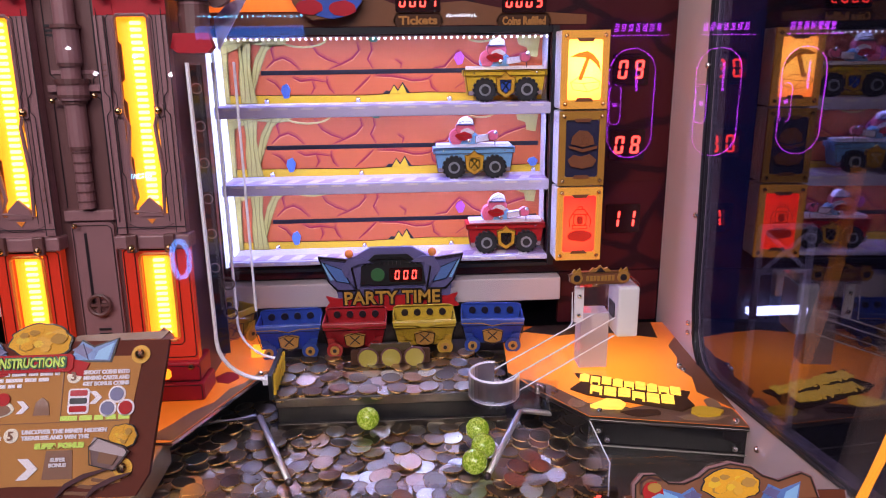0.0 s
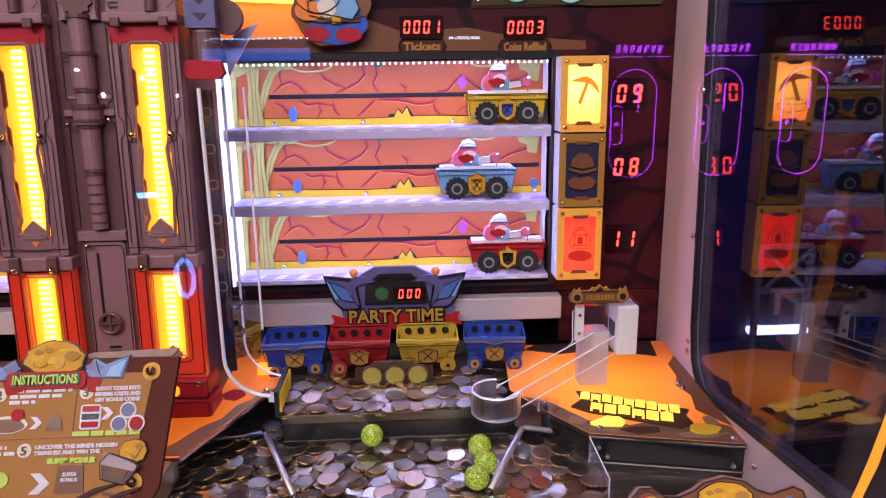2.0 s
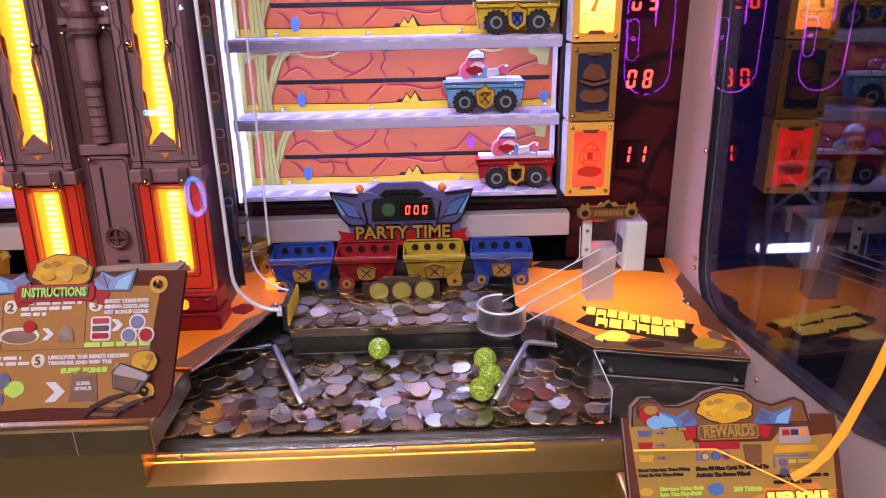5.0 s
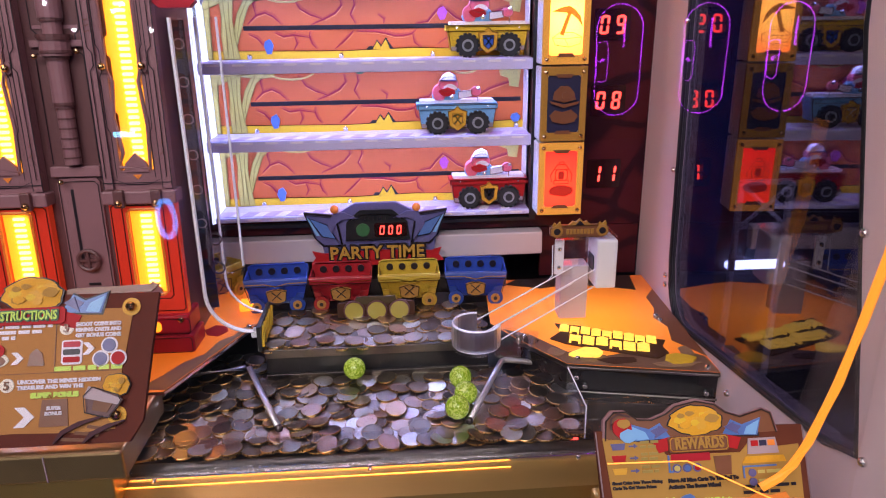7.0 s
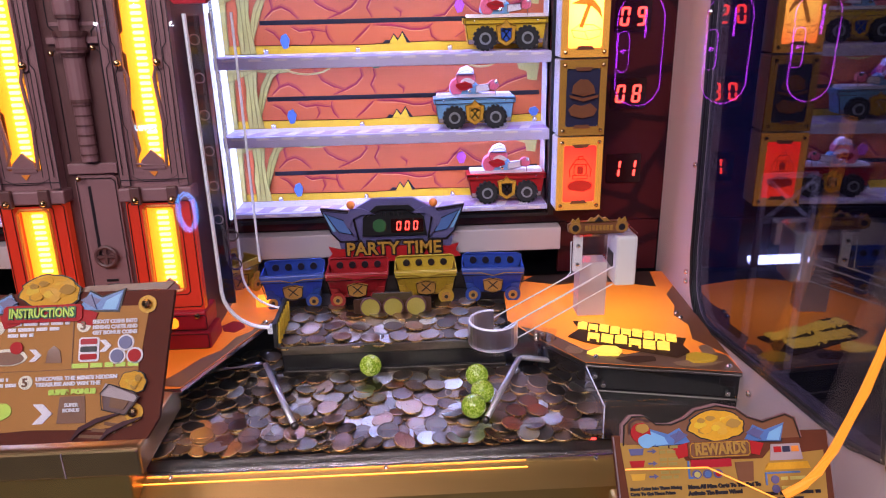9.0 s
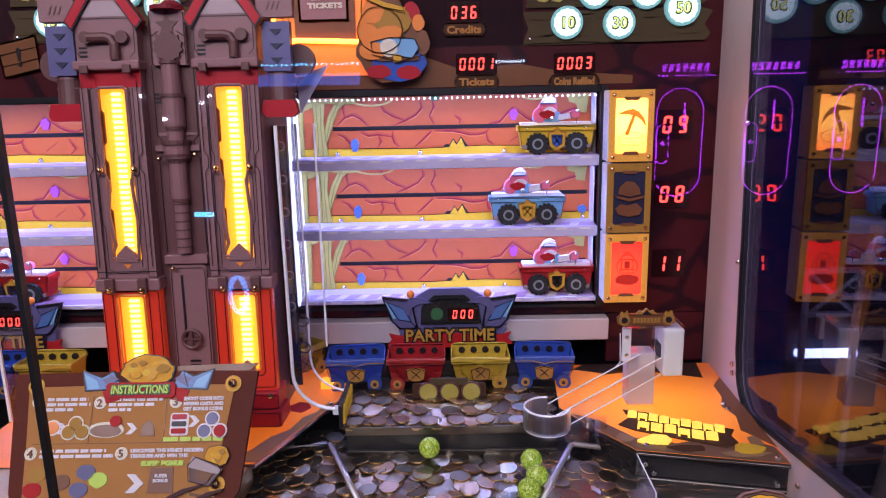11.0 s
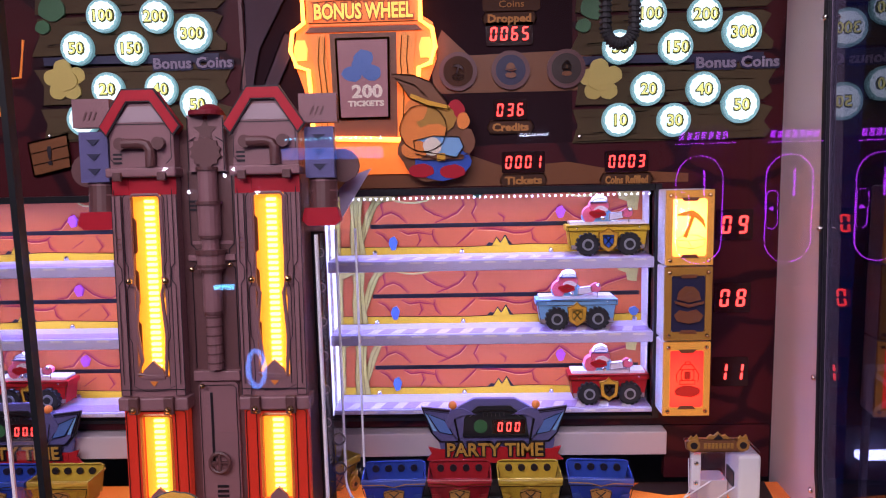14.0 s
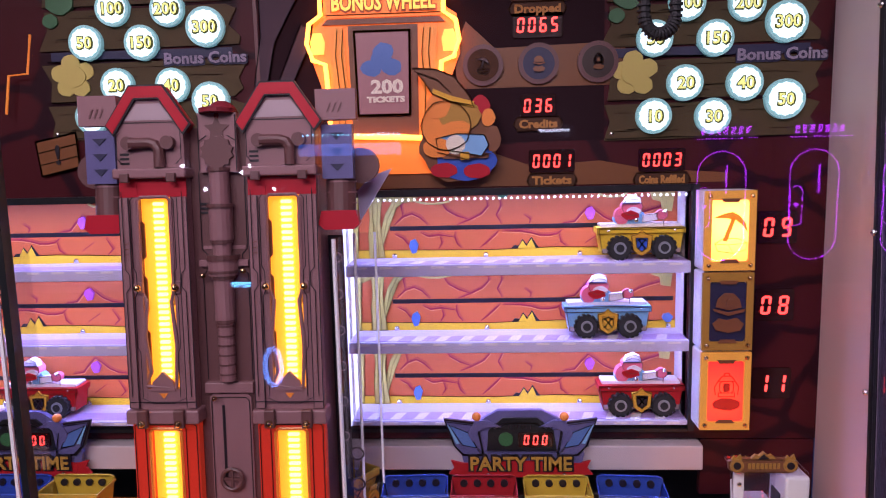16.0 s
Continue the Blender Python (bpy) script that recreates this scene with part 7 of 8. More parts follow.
sec = [(0.692, 0.917), (0.660, 0.903), (0.656, 0.860), (0.645, 0.852), (0.645, 0.02), (1.38, 0.02), (1.38, 0.892), (0.692, 0.892)]
va, vb = [bm.verts.new((-1.3, y, z)) for y, z in sec], [bm.verts.new((0.40, y, z)) for y, z in sec]
for i in range(len(sec)):
    bm.faces.new((va[i], va[(i + 1) % len(sec)], vb[(i + 1) % len(sec)], vb[i]))
bm.faces.new(va), bm.faces.new(vb)
part("apron", bm, BRUSH, t)
part("lower_panel", box(-0.36, 0.40, 0.636, 0.643, 0.05, 0.845, 0.002), mat("brushed dark bronze", (0.46, 0.32, 0.21), 0.40, 0.6, 0.15, 15, 0.03), t, "dark bronze lower panel")
part("lower_panel", box(-1.3, -0.364, 0.636, 0.643, 0.05, 0.845, 0.002), mat("dark bronze", (0.40, 0.27, 0.18), 0.42, 0.6, 0.15, 15, 0.03), t)
part("seam", box(-0.3625, -0.3615, 0.634, 0.64, 0.05, 0.845), INK, t)
part("emblem", plate([(-0.03, 0.82), (0.03, 0.82), (0.004, 0.85), (-0.004, 0.85)], board(0.634, 0.005), 0.0, 0.003), BLACK, t)
part("emblem_mark", plate([(-0.014, 0.82), (0.014, 0.82), (0.0, 0.838)], board(0.634, 0.005), 0.0012, 0.002), YELLOW, t)
part("instruction_ledge", box(-0.55, -0.236, 0.655, 0.78, 0.946, 0.978, 0.003), mat("satin bronze", (0.55, 0.38, 0.17), 0.38, 0.9, 0.15, 15, 0.03), t, "brushed steel ledge under the board")
part("ledge_seam", box(-0.3105, -0.3095, 0.6535, 0.656, 0.948, 0.976), STEELL, t)
part("side_apron", box(-0.55, -0.252, 0.660, 0.70, 0.900, 0.9455, 0.002), BRUSH, t)
part("reward_ledge", box(0.225, 0.320, 0.452, 0.643, 0.80, 0.915, 0.004), BRUSH, t)


# ---- instruction and reward boards ----
def header(t, m, v, s=1.0):
    many("gold_print", heap(0, v + 0.014, 0.031 * s, 0.018, m, 0.003, 12), t, "heap of gold print")
    for sgn in (-1, 1):
        many("crystal_wing", [(plate([(sgn * 0.028, v - 0.008), (sgn * 0.074, v - 0.010), (sgn * 0.080, v + 0.016), (sgn * 0.055, v + 0.008), (sgn * 0.042, v + 0.015)], m, 0.0014, 0.004), INK),
                             (plate([(sgn * 0.030, v - 0.006), (sgn * 0.072, v - 0.008), (sgn * 0.078, v + 0.014), (sgn * 0.055, v + 0.006), (sgn * 0.042, v + 0.013)], m, 0.002, 0.002), CRYST),
                             (plate([(sgn * 0.056, v - 0.006), (sgn * 0.070, v - 0.007), (sgn * 0.076, v + 0.011), (sgn * 0.060, v + 0.003)], m, 0.0026, 0.001), SKYB),
                             (plate([(sgn * 0.040, v + 0.010), (sgn * 0.046, v - 0.004), (sgn * 0.054, v + 0.004)], m, 0.0026, 0.001), SLATE)], t, "blue crystal wing")
        part("ribbon", plate([(sgn * 0.030, v - 0.004), (sgn * 0.052, v - 0.010), (sgn * 0.046, v - 0.024), (sgn * 0.030, v - 0.020)], m, 0.003, 0.002), RED, t)
        part("pick", plate([(sgn * 0.033, v + 0.004), (sgn * 0.044, v + 0.010), (sgn * 0.05, v - 0.006)], m, 0.004, 0.002), SLATE, t)


def bars(t, m, x, v, widths, mm, h=0.0034, gap=0.0055):
    rr = random.Random(int((x + v) * 9999))
    for k, w in enumerate(widths):
        u, out = x, []
        while u < x + w:
            q = rr.uniform(0.006, 0.016)
            out.append(plate(rect(u, min(u + q, x + w), v - k * gap - h, v - k * gap), m, 0.0022, 0.0008))
            u += q + 0.0022
        part("text_bar", join(*out), mm, t)


TRACKP = mat("dark plum print", (0.075, 0.028, 0.035), 0.5, spec=0.15)
t = thing("instruction_board", (-0.342, 0.66, 0.980), "brown parchment instruction board with gold and crystal header", "board")
m = board(0.662, -0.342, 0.984, 29.5)
part("panel", plate([(-0.118, 0.0), (0.112, 0.0), (0.124, 0.02), (0.136, 0.146), (0.05, 0.147), (-0.05, 0.147), (-0.136, 0.146), (-0.124, 0.02)], m, 0, 0.006), mat("dark brown board print", (0.12, 0.028, 0.016), 0.6, vary=0.3, spec=0.12), t)
part("parchment", plate([(-0.108, 0.013), (-0.06, 0.010), (0.0, 0.013), (0.06, 0.011), (0.098, 0.013), (0.100, 0.05), (0.106, 0.09), (0.112, 0.131), (0.04, 0.132), (-0.04, 0.132), (-0.118, 0.131), (-0.112, 0.07)], m, 0.001, 0.001), TAN, t)
header(t, m @ Matrix.Translation((0.0135, 0, 0.1345)) @ Matrix.Scale(0.93, 4), 0.0)
part("title_plate", plate(rect(-0.030, 0.047, 0.1175, 0.1345, 0.003), m, 0.005, 0.003), RED, t)
part("title_edge", words("INSTRUCTIONS", 0.0092, m, 0.0085, 0.1220, 0.006, width=0.066, fat=0.0014), GREEN, t)
part("title", words("INSTRUCTIONS", 0.0088, m, 0.0085, 0.1223, 0.0072, width=0.063, fat=0.0003), LIME, t)
for num, x, v in (("1", -0.105, 0.115), ("2", -0.036, 0.113), ("3", 0.048, 0.113), ("4", -0.105, 0.060), ("5", -0.006, 0.059)):
    part("number_disc", plate(disc(x, v, 0.0068, 18), m, 0.0022, 0.001), CREAM, t)
    part("number", words(num, 0.008, m, x, v - 0.004, 0.0034, fat=0.0003), BROWN, t)
bars(t, m, -0.095, 0.119, (0.045, 0.048, 0.03), PALE)
bars(t, m, -0.026, 0.118, (0.06, 0.05, 0.025), PALE)
for k, line in enumerate(("SHOOT COINS INTO", "MINING CARTS AND", "GET BONUS COINS")):
    part("text_line", words(line, 0.0036, m, 0.057, 0.1145 - k * 0.0055, 0.0024, width=0.044, fat=0.0003, middle=False), PALE, t)
bars(t, m, -0.095, 0.064, (0.072, 0.080), PALE)
for k, line in enumerate(("UNCOVER THE MINE'S HIDDEN", "TREASURE AND WIN THE")):
    part("text_line", words(line, 0.0036, m, 0.004, 0.060 - k * 0.0055, 0.0024, width=0.079 - 0.016 * k, fat=0.0003, middle=False), PALE, t)
part("bonus_line", words("SUPER BONUS", 0.0045, m, 0.040, 0.0462, 0.0026, width=0.046, fat=0.0006), LIME, t)
for x, v, mm in ((-0.085, 0.087, ORANGE), (-0.060, 0.091, PARCH), (-0.067, 0.082, PARCH), (-0.052, 0.082, PARCH)):
    part("icon", plate(disc(x, v, 0.0085, 16), m, 0.0022, 0.001), CREAM, t), part("icon", plate(disc(x, v, 0.0068, 16), m, 0.0032, 0.001), mm, t)
for x, v in ((-0.075, 0.086), (0.002, 0.085), (0.070, 0.092), (0.012, 0.028)):
    s = 1.6 if v < 0.05 else 1.0
    part("arrow", plate([(x - 0.006 * s, v - 0.006 * s), (x, v - 0.006 * s), (x + 0.006 * s, v), (x, v + 0.006 * s), (x - 0.006 * s, v + 0.006 * s), (x, v)], m, 0.0024, 0.001), PALE, t)
part("icon", plate(blob(-0.026, 0.084, 0.020, 0.0085, 20, 0.02, 2), m, 0.0022, 0.001), CREAM, t)
part("icon", plate(blob(-0.026, 0.083, 0.017, 0.0065, 20, 0.02, 2), m, 0.0030, 0.001), BROWN, t)
part("icon", plate(disc(-0.016, 0.093, 0.0062, 16), m, 0.0036, 0.001), RED, t)
part("icon", plate([(0.012, 0.077), (0.028, 0.077), (0.026, 0.089), (0.020, 0.094), (0.014, 0.089)], m, 0.0024, 0.001), BROWN, t)
part("icon", plate(rect(0.044, 0.064, 0.077, 0.101, 0.002), m, 0.0022, 0.001), PALE, t)
for k in range(3):
    part("icon", plate(rect(0.046, 0.062, 0.079 + k * 0.0075, 0.0845 + k * 0.0075, 0.001), m, 0.0032, 0.001), (RED, INK, CRIMSON)[k], t)
for x, v, mm in ((0.090, 0.0945, SLATE), (0.082, 0.0815, SLATE), (0.099, 0.0815, RED)):
    part("icon", plate(disc(x, v, 0.0082, 18), m, 0.0022, 0.001), PALE, t), part("icon", plate(disc(x, v, 0.0064, 18), m, 0.0032, 0.001), mm, t)
bars(t, m, 0.038, 0.0755, (0.065,), LIME, 0.0045)
part("icon", plate([(0.026, 0.018), (0.054, 0.018), (0.052, 0.044), (0.028, 0.044)], m, 0.0022, 0.001), BROWN, t)
part("small_label", words("SUPER", 0.0034, m, 0.040, 0.034, 0.0034, fat=0.0002), PALE, t), part("small_label", words("BONUS", 0.0034, m, 0.040, 0.029, 0.0034, fat=0.0002), PALE, t)
for x, v, mm in ((-0.095, 0.038, PARCH), (-0.098, 0.022, RED), (-0.068, 0.030, BROWN), (-0.042, 0.040, SLATE), (-0.048, 0.022, SLATE), (-0.028, 0.032, LIME)):
    part("icon", plate(blob(x, v, 0.010, 0.008, 12, 0.1, 5), m, 0.0024, 0.001), mm, t)
part("rule", plate(rect(-0.105, 0.098, 0.0695, 0.0702), m, 0.002, 0.0006), BROWN, t)
part("rule", plate(rect(-0.0445, -0.0438, 0.0705, 0.12), m, 0.002, 0.0006), BROWN, t), part("rule", plate(rect(0.0375, 0.0382, 0.0705, 0.12), m, 0.002, 0.0006), BROWN, t)
many("gold_corner", heap(0.099, 0.055, 0.013, 0.011, m, 0.004, 9), t)
corner = [(0.072, 0.030), (0.094, 0.024), (0.106, 0.040), (0.102, 0.046), (0.078, 0.054), (0.070, 0.046)]
part("cart_corner", plate(corner, m, 0.006, 0.003), STEELD, t, "grey ore cart print")
part("cart_panel", plate([(0.078, 0.032), (0.092, 0.029), (0.098, 0.039), (0.080, 0.046)], m, 0.0072, 0.002), BURNT, t)
part("cart_band", plate([(0.069, 0.044), (0.103, 0.036), (0.107, 0.041), (0.074, 0.055)], m, 0.0080, 0.002), STEELL, t)
part("ink_line", ink([corner], m, 0.0094, 0.0010, True), INK, t)
for lane in ([(0.042, 0.002), (0.050, 0.012), (0.066, 0.020), (0.088, 0.026)], [(0.070, 0.001), (0.077, 0.009), (0.092, 0.016), (0.108, 0.021)]):
    part("track", ribbon(lane, m, 0.0060, 0.0044, 0.003), TRACKP, t, "dark plum rail print")
for q in (0.0, 0.33, 0.66):
    part("sleeper", plate([(0.048 + q * 0.036, 0.004 + q * 0.017), (0.073 + q * 0.030, 0.002 + q * 0.014), (0.074 + q * 0.030, 0.005 + q * 0.014), (0.049 + q * 0.036, 0.007 + q * 0.017)], m, 0.0030, 0.001), BURNT, t)
for x, v in ((0.110, 0.132), (0.100, 0.026), (-0.110, 0.132)):
    part("washer", plate(disc(x, v, 0.009, 16), m, 0.002, 0.001), GOLDP, t)
    part("bolt", bolt(x, v, m, 0.005, 0.003), BRASS, t)
part("notice", plate([(0.03, 0.147), (0.128, 0.147), (0.136, 0.155), (0.05, 0.153)], m, -0.001, 0.003), BROWN, t)

# the reward board is about three quarters the size of the instruction board
SMALL = Matrix.Translation((0.0097, 0.0136, 0.3101)) @ Matrix.Scale(0.774, 4)
t = thing("reward_board", (0.253, 0.44, 0.986), "tan reward board with gold and crystal header", "board")
m = SMALL @ board(0.522, 0.314, 0.872, 28.5)
part("panel", plate([(-0.100, 0.0), (0.092, 0.0), (0.092, 0.155), (0.05, 0.156), (-0.06, 0.158), (-0.104, 0.158)], m, 0, 0.006), mat("dark brown reward print", (0.14, 0.04, 0.02), 0.6, vary=0.3, spec=0.12), t)
part("parchment", plate([(-0.090, 0.002), (0.082, 0.002), (0.084, 0.06), (0.086, 0.138), (0.058, 0.136), (0.040, 0.143), (0.030, 0.133), (-0.040, 0.134), (-0.046, 0.144), (-0.098, 0.152), (-0.092, 0.09)], m, 0.001, 0.001), PARCH, t)
for side_line in ([(-0.100, 0.002), (-0.100, 0.06), (-0.104, 0.157)], [(0.0915, 0.002), (0.0915, 0.154)]):
    part("border_line", ink([side_line], m, 0.0010, 0.0014), STEELL, t)
header(t, m @ Matrix.Translation((-0.010, 0, 0.1535)) @ Matrix.Diagonal((0.80, 0.70, 0.72, 1)), 0.0)
rim_pts = [(-0.098, 0.150), (-0.096, 0.168), (-0.088, 0.176), (-0.076, 0.176), (-0.066, 0.168), (-0.052, 0.167), (-0.038, 0.172), (-0.028, 0.179), (-0.008, 0.183), (0.010, 0.179), (0.020, 0.171), (0.034, 0.166), (0.056, 0.172), (0.064, 0.168), (0.068, 0.150)]
part("cutout_edge", plate(rim_pts, m, 0.0005, 0.005), STEELP, t, "pale cut-out border")
part("cutout_face", plate([(-0.007 + (u + 0.007) * 0.972, 0.150 + (w - 0.150) * 0.93) for u, w in rim_pts], m, 0.0010, 0.002), BROWN, t)
many("plain_print", [(plate(blob(-0.079, 0.160, 0.009, 0.009, 16, 0.1, 3), m, 0.003, 0.003), RED), (plate(blob(-0.074, 0.153, 0.008, 0.006, 12, 0.1, 3), m, 0.0036, 0.003), SKYB), (plate(blob(-0.078, 0.164, 0.006, 0.004, 12, 0.1, 5), m, 0.0040, 0.003), PARCH),
                     (ink([[(-0.090, 0.160), (-0.089, 0.169), (-0.082, 0.173), (-0.072, 0.170)]], m, 0.0036, 0.0018), STEELD)], t, "plain red and blue print")
part("cutout_line", ink([[(-0.007 + (u + 0.007) * 0.972, 0.150 + (w - 0.150) * 0.93) for u, w in rim_pts]], m, 0.0014, 0.0014), DARK, t)
part("title_plate", plate(rect(-0.038, 0.018, 0.136, 0.1505, 0.002), m, 0.005, 0.003), BROWN, t)
part("title_line", ink([rect(-0.0368, 0.0168, 0.1372, 0.1493, 0.002)], m, 0.0056, 0.0008, True), GOLDP, t)
part("title", words("REWARDS", 0.0098, m, -0.0100, 0.1394, 0.0062, width=0.046, fat=0.0005), PARCH, t)
part("icon", plate([(0.036, 0.131), (0.066, 0.131), (0.064, 0.145), (0.038, 0.145)], m, 0.0022, 0.001), STEELL, t)
for q in range(3):
    part("icon", plate(rect(0.040 + q * 0.008, 0.0465 + q * 0.008, 0.138, 0.143), m, 0.003, 0.001), (RED, NIGHT, ORANGE)[q], t)
part("icon", plate([(0.030, 0.123), (0.072, 0.123), (0.070, 0.129), (0.034, 0.129)], m, 0.0022, 0.001), NUGGET, t)
part("link", join(plate(rect(0.030, 0.062, 0.1195, 0.1210), m, 0.0024, 0.001), plate(rect(0.030, 0.0315, 0.110, 0.1195), m, 0.0024, 0.001)), CRYST, t)
for q in (0.1145, 0.1065):
    part("icon", plate(disc(0.0385, q, 0.0036, 14), m, 0.0026, 0.001), SLATE, t)
bars(t, m, 0.044, 0.1165, (0.026, 0.020), OLIVE, 0.0028, 0.008)
bars(t, m, 0.0285, 0.1042, (0.050, 0.034), INK, 0.0028, 0.0052)
part("burst", plate([(0.048 + (0.040 if i % 2 else 0.030) * math.cos(i * math.tau / 18), 0.085 + (0.013 if i % 2 else 0.009) * math.sin(i * math.tau / 18)) for i in range(18)], m, 0.0020, 0.001), ORANGE, t)
part("bonus_edge", words("SUPER BONUS", 0.0095, m, 0.048, 0.0795, 0.0028, width=0.057, fat=0.0020), BROWN, t)
part("bonus_line", words("SUPER BONUS", 0.0090, m, 0.048, 0.0800, 0.0040, width=0.055, fat=0.0008), SIGN_Y, t)
m = m @ Matrix.Translation((-0.030, 0, 0.0485)) @ Matrix.Diagonal((0.765, 1, 0.70, 1))
for k, v in enumerate((0.132, 0.117, 0.101)):
    part("cart_icon", plate([(-0.080, v + 0.008), (-0.062, v + 0.008), (-0.064, v), (-0.078, v)], m, 0.0022, 0.001), (SLATE, RED, GOLDP)[k], t)
    part("arrow", plate([(-0.058, v + 0.003), (-0.052, v + 0.003), (-0.052, v + 0.001), (-0.047, v + 0.004), (-0.052, v + 0.007), (-0.052, v + 0.005), (-0.058, v + 0.005)], m, 0.0022, 0.001), SLATE, t)
    bars(t, m, -0.044, v + 0.010, (0.022, 0.020), OLIVED2, 0.0034, 0.006)
for k, line in enumerate(("Shoot Coins Into These Mining", "Carts To Get These Prizes")):
    part("text_line", words(line, 0.0036, m, -0.082, 0.089 - k * 0.0062, 0.0022, width=0.061 - 0.008 * k, fat=0.0004, middle=False), INK, t)
for k, line in enumerate(("Move All Mine Carts To The End To", "Activate The Bonus Wheel")):
    part("text_line", words(line, 0.0046, m, -0.014, 0.088 - k * 0.0078, 0.0022, width=0.086 - 0.022 * k, fat=0.0005, middle=False), INK, t)
for k in range(3):
    part("icon", plate(disc(-0.002 + k * 0.0125, 0.105, 0.0055, 16), m, 0.0022, 0.001), SLATE, t), part("icon", plate(disc(-0.002 + k * 0.0125, 0.105, 0.0036, 14), m, 0.003, 0.001), (OLIVE, CRYST, RED)[k], t)
part("icon", plate(rect(-0.008, 0.040, 0.113, 0.123, 0.001), m, 0.0022, 0.001), CRIMSON, t)
part("icon", plate([(0.046, 0.094), (0.064, 0.094), (0.066, 0.118), (0.044, 0.118)], m, 0.0022, 0.001), BROWN, t)
part("link", join(plate(rect(-0.012, -0.010, 0.100, 0.122), m, 0.0022, 0.001), plate(rect(-0.010, -0.006, 0.100, 0.1025), m, 0.0022, 0.001)), CRYST, t)
for k, line in enumerate(("Dispense Coins Back", "Into The Play-Field")):
    part("text_line", words(line, 0.0042, m, -0.058, 0.065 - k * 0.0066, 0.0022, width=0.052 - 0.004 * k, fat=0.0005, middle=False), LIME, t)
part("coin_icon", plate(blob(-0.074, 0.064, 0.008, 0.005, 14, 0.03, 5), m, 0.0022, 0.001), GOLDP, t)
part("crystal_icon", plate(blob(0.008, 0.064, 0.009, 0.008, 10, 0.15, 5), m, 0.0022, 0.001), CRYST, t)
part("text_line", words("200 Tickets", 0.0052, m, 0.028, 0.061, 0.0022, width=0.034, fat=0.0006, middle=False), LIME, t)
bars(t, m, -0.080, 0.040, (0.09, 0.1, 0.07), BROWN, 0.004, 0.008)

# ---- small things and glass ----
STRIP = ((0.343, 0.44, 1.300), (0.337, 0.44, 1.232), (0.329, 0.44, 1.187), (0.320, 0.44, 1.143), (0.307, 0.44, 1.100), (0.299, 0.44, 1.083), (0.291, 0.44, 1.073), (0.279, 0.44, 1.0655))
# Amber reflection in the front glass, shaped as glowing tubes near the board.
t = thing("strip_reflection", (0.30, 0.44, 1.05), "amber reflection in the front glass built as glowing tubes", "light strip")
part("tube", tube([Vector(p) for p in STRIP], 0.0030, 8), mat("amber strip", (0.45, 0.18, 0.02), 0.4, 0, 0, emit=0.85, glow=(1.0, 0.28, 0.010), bump=0), t)
part("thin_tube", tube([SMALL @ Vector(p) for p in ((0.367, 0.545, 0.962), (0.283, 0.562, 1.000), (0.212, 0.563, 1.001))], 0.0005, 6), mat("thin amber strip", (1, 0.5, 0.1), 0.4, 0, 0, emit=1.3, glow=(1.0, 0.25, 0.01), bump=0), t)
# Reflected amber line, laid on the apron as a thin emissive tube.
t = thing("apron_reflection", (-0.1, 0.683, 0.913), "thin amber reflection along the apron built as a glowing line", "light strip")
for y, z in ((0.684, 0.9142),):
    part("line", tube([(-0.372, y, z), (0.150, y, z)], 0.0004, 5), NEON_O, t)
t = thing("cable_loop", (0.15, 0.90, 1.585), "black corrugated cable loop hanging down", "cable")
pts = [(0.150 + 0.016 * math.cos(a), 0.90, 1.603 + 0.018 * math.sin(a)) for a in [math.pi + i * math.pi / 14 for i in range(15)]]
pts = [(0.133, 0.90, 2.003), (0.132, 0.90, 1.75)] + [(0.1335, 0.90, 1.66)] + pts + [(0.167, 0.90, 1.66), (0.168, 0.90, 1.75), (0.167, 0.90, 2.003)]
part("core", tube(pts, 0.0058, 8), TYRE, t)
for i in range(64):
    u = i / 63
    if u < 0.38:
        p = (0.1335, 0.90, 1.75 - (u / 0.38) * 0.147)
        n = Vector((0, 0, 1))
    elif u < 0.62:
        a = math.pi + (u - 0.38) / 0.24 * math.pi
        p, n = (0.150 + 0.016 * math.cos(a), 0.90, 1.603 + 0.018 * math.sin(a)), Vector((-math.sin(a), 0, math.cos(a)))
    else:
        p, n = (0.1665, 0.90, 1.603 + (u - 0.62) / 0.38 * 0.147), Vector((0, 0, 1))
    part("rib", cyl(Vector(p) - n * 0.0011, Vector(p) + n * 0.0011, 0.0074, 12), TYRE, t)

g = setting("window_front", box(-1.3, 0.383, 0.487, 0.491, 0.976, 2.0), GLASS, "clear front glass of the machine", "glass")
g.visible_shadow = False
setting("trim_glass_joint", box(-0.3005, -0.2965, 0.4855, 0.4925, 0.976, 2.0), BLACK, "thin dark joint between glass panes", "trim")

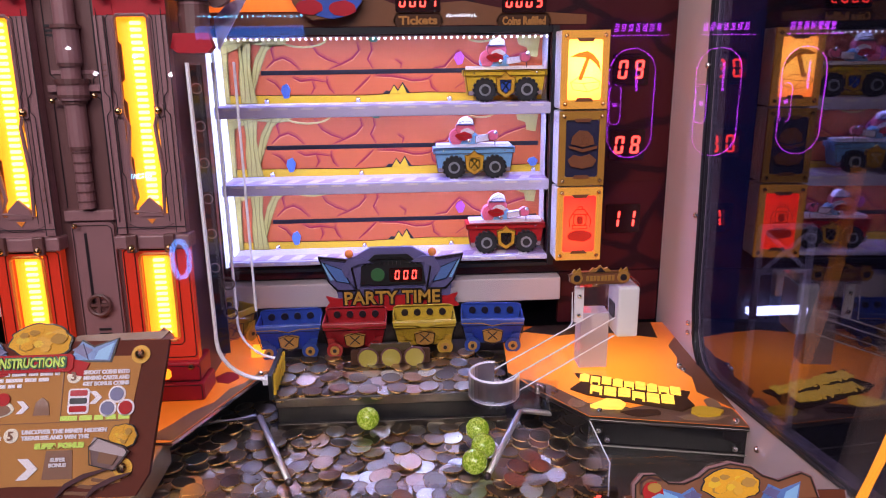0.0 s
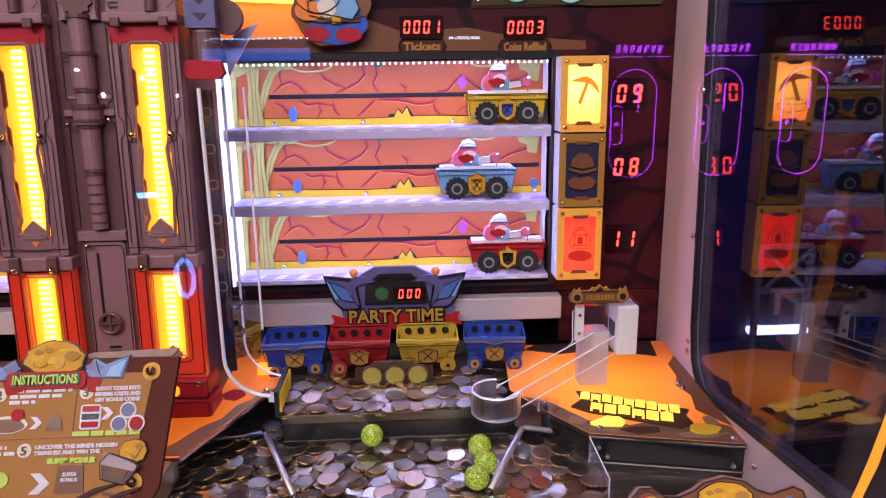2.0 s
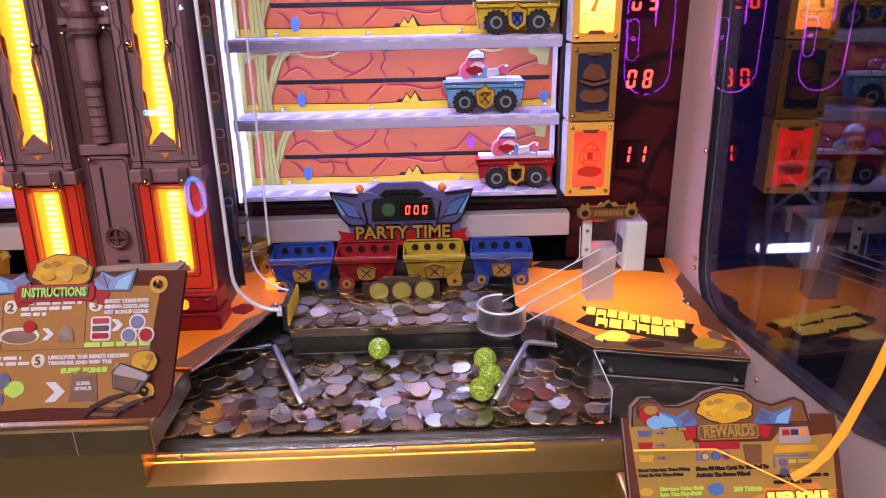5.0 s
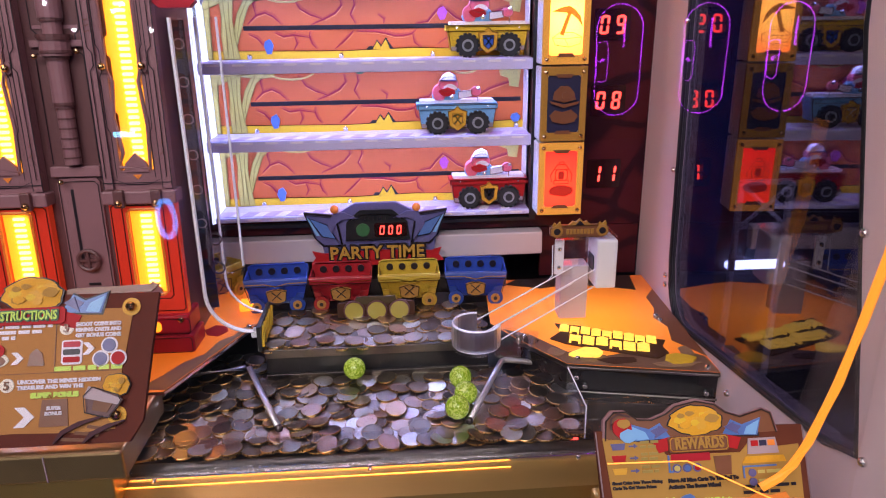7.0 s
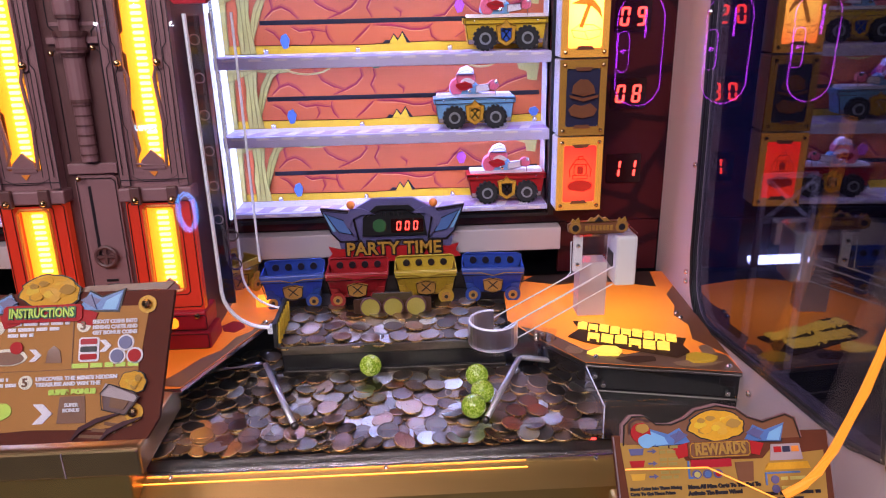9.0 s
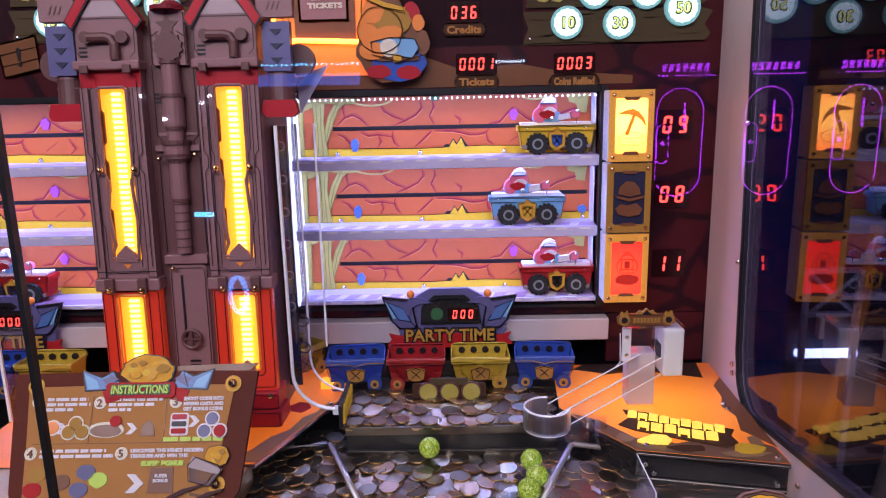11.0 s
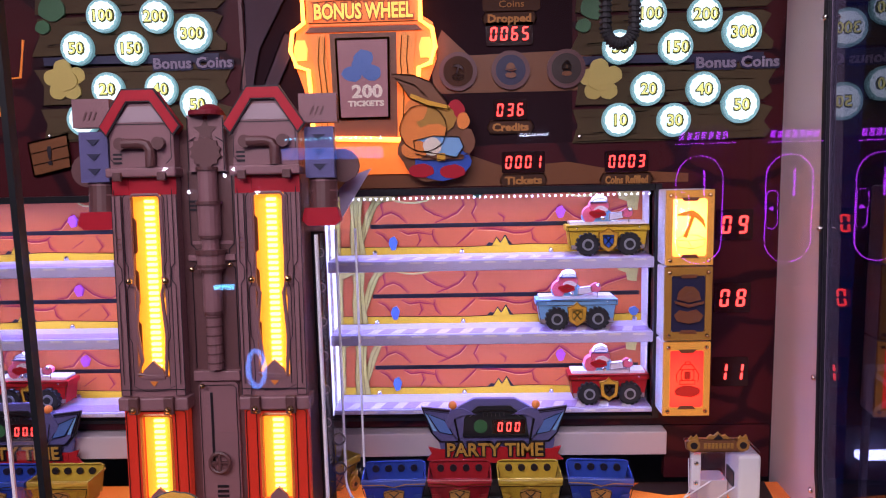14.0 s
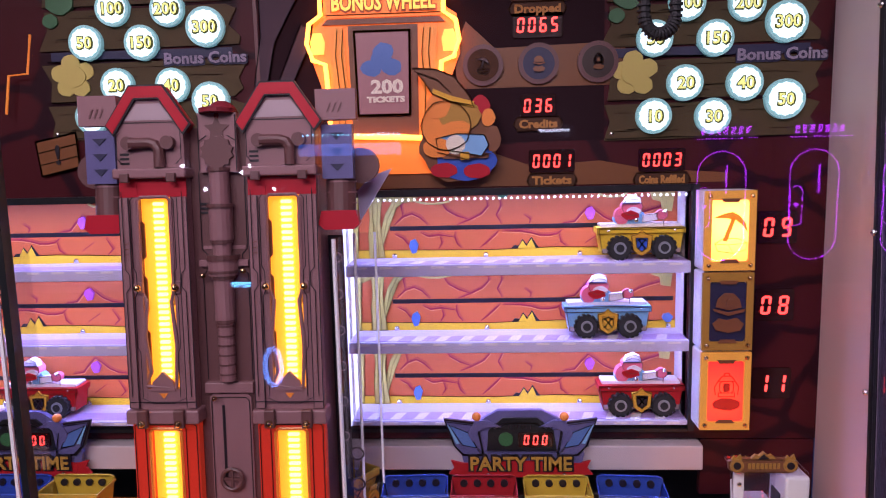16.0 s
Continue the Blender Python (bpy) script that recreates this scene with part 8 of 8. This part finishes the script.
# ---- the hall behind the glass's reflections and beyond the smoked pane ----
for k, x in enumerate((2.48, 3.43, 4.38)):
    t = thing("neon_sign", (x, -6.72, 0.2), "violet neon loop sign on the far hall wall", "neon sign", "neon signs")
    y, zc = -6.66, 0.87

    def capsule(cx, cz, w, h):
        return [(cx + w * math.cos(a), y, cz + (h - w) * (1 if math.sin(a) >= 0 else -1) + w * math.sin(a)) for a in [i * math.tau / 28 for i in range(28)]]
    part("loop", tube(capsule(x, zc, 0.25, 0.58), 0.006, 6, True), NEON_V, t)
    part("small_loop", tube(capsule(x - 0.175, zc - 0.01, 0.062, 0.21), 0.005, 6, True), NEON_V, t)
    part("dot", ball((x - 0.175, y, zc), 0.026, 2), NEON_V, t)
    part("stem", cyl((x + 0.05, y, 1.0), (x + 0.05, y, 1.30), 0.012, 8), NEON_V, t)
    part("shape_row", join(*[plate([(x - 0.22 + i * 0.075, 1.62), (x - 0.18 + i * 0.075, 1.62), (x - 0.168 + i * 0.075, 1.70), (x - 0.208 + i * 0.075, 1.70)], Matrix.Translation((0, y, 0)), 0, 0.02) for i in range(7)]), NEON_V, t)
    part("underline", box(x - 0.26, x + 0.36, y, y + 0.02, 1.575, 1.583), NEON_V, t)
    part("back_plate", box(x - 0.40, x + 0.40, -6.797, -6.68, 0.2, 1.85, 0.01), ROOMW, t)

t = thing("opposite_machine", (-0.8, -3.0, 0), "dark arcade machine across the aisle with small coloured lamps", "arcade machine")
part("cabinet", box(-1.9, 0.75, -3.3, -2.72, 0.0, 2.15, 0.02), ROOMW, t)
part("ring_lamp", tube([(-1.17 + 0.045 * math.cos(a), -2.70, 0.37 + 0.10 * math.sin(a)) for a in [i * math.tau / 20 for i in range(20)]], 0.014, 6, True), NEON_B, t)
part("bar_lamp", box(-1.37, -1.27, -2.72, -2.70, 0.805, 0.83), NEON_C, t)
part("tube_lamp", box(-0.974, -0.449, -2.72, -2.70, 1.48, 1.54), NEON_D, t)
part("bead_row", join(*[ball((-0.95 + i * 0.026, -2.70, 1.585), 0.007, 1) for i in range(20)]), NEON_C, t)
for x, z in ((-1.588, 1.447), (-1.277, 1.405), (-1.231, 1.439), (-1.112, 1.318), (-1.474, 1.325)):
    part("spot_lens", ball((x, -2.70, z), 0.011, 2), SPOTW, t)
part("tube_lamp", box(0.25, 0.40, -2.72, -2.70, 1.572, 1.586), TUBE_W, t)

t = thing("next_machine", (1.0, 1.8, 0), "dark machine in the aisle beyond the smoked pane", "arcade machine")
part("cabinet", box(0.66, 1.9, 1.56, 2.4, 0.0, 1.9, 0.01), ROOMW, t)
# The post's blue emission is added to brighten the dark view through the pane.
part("blue_post", box(0.64, 0.76, 1.50, 1.555, 0.0, 2.1, 0.005), mat("navy post with added glow", (0.03, 0.05, 0.16), 0.5, emit=0.13, glow=(0.07, 0.13, 0.5)), t)
part("tube_lamp", box(0.806, 0.944, 1.53, 1.555, 0.797, 0.814, 0.004), mat("bright white tube", (1, 1, 1), 0.4, 0, 0, emit=14.0, glow=(0.95, 0.98, 1.0), bump=0), t)

t = thing("lattice_frame", (0.841, 1.5, 0), "pale steel lattice stand in the aisle beyond the smoked pane", "stand")
for x in (0.784, 0.897):
    part("upright", box(x - 0.006, x + 0.006, 1.470, 1.482, 0.0, 1.021, 0.001), PALE, t)
for z in (0.922, 1.021):
    part("rail", box(0.784, 0.897, 1.4715, 1.4805, z - 0.006, z + 0.006, 0.001), PALE, t)
part("brace", cyl((0.784, 1.4665, 0.922), (0.897, 1.4665, 1.021), 0.005, 8), PALE, t)
part("brace", cyl((0.784, 1.4865, 1.021), (0.897, 1.4865, 0.922), 0.005, 8), PALE, t)
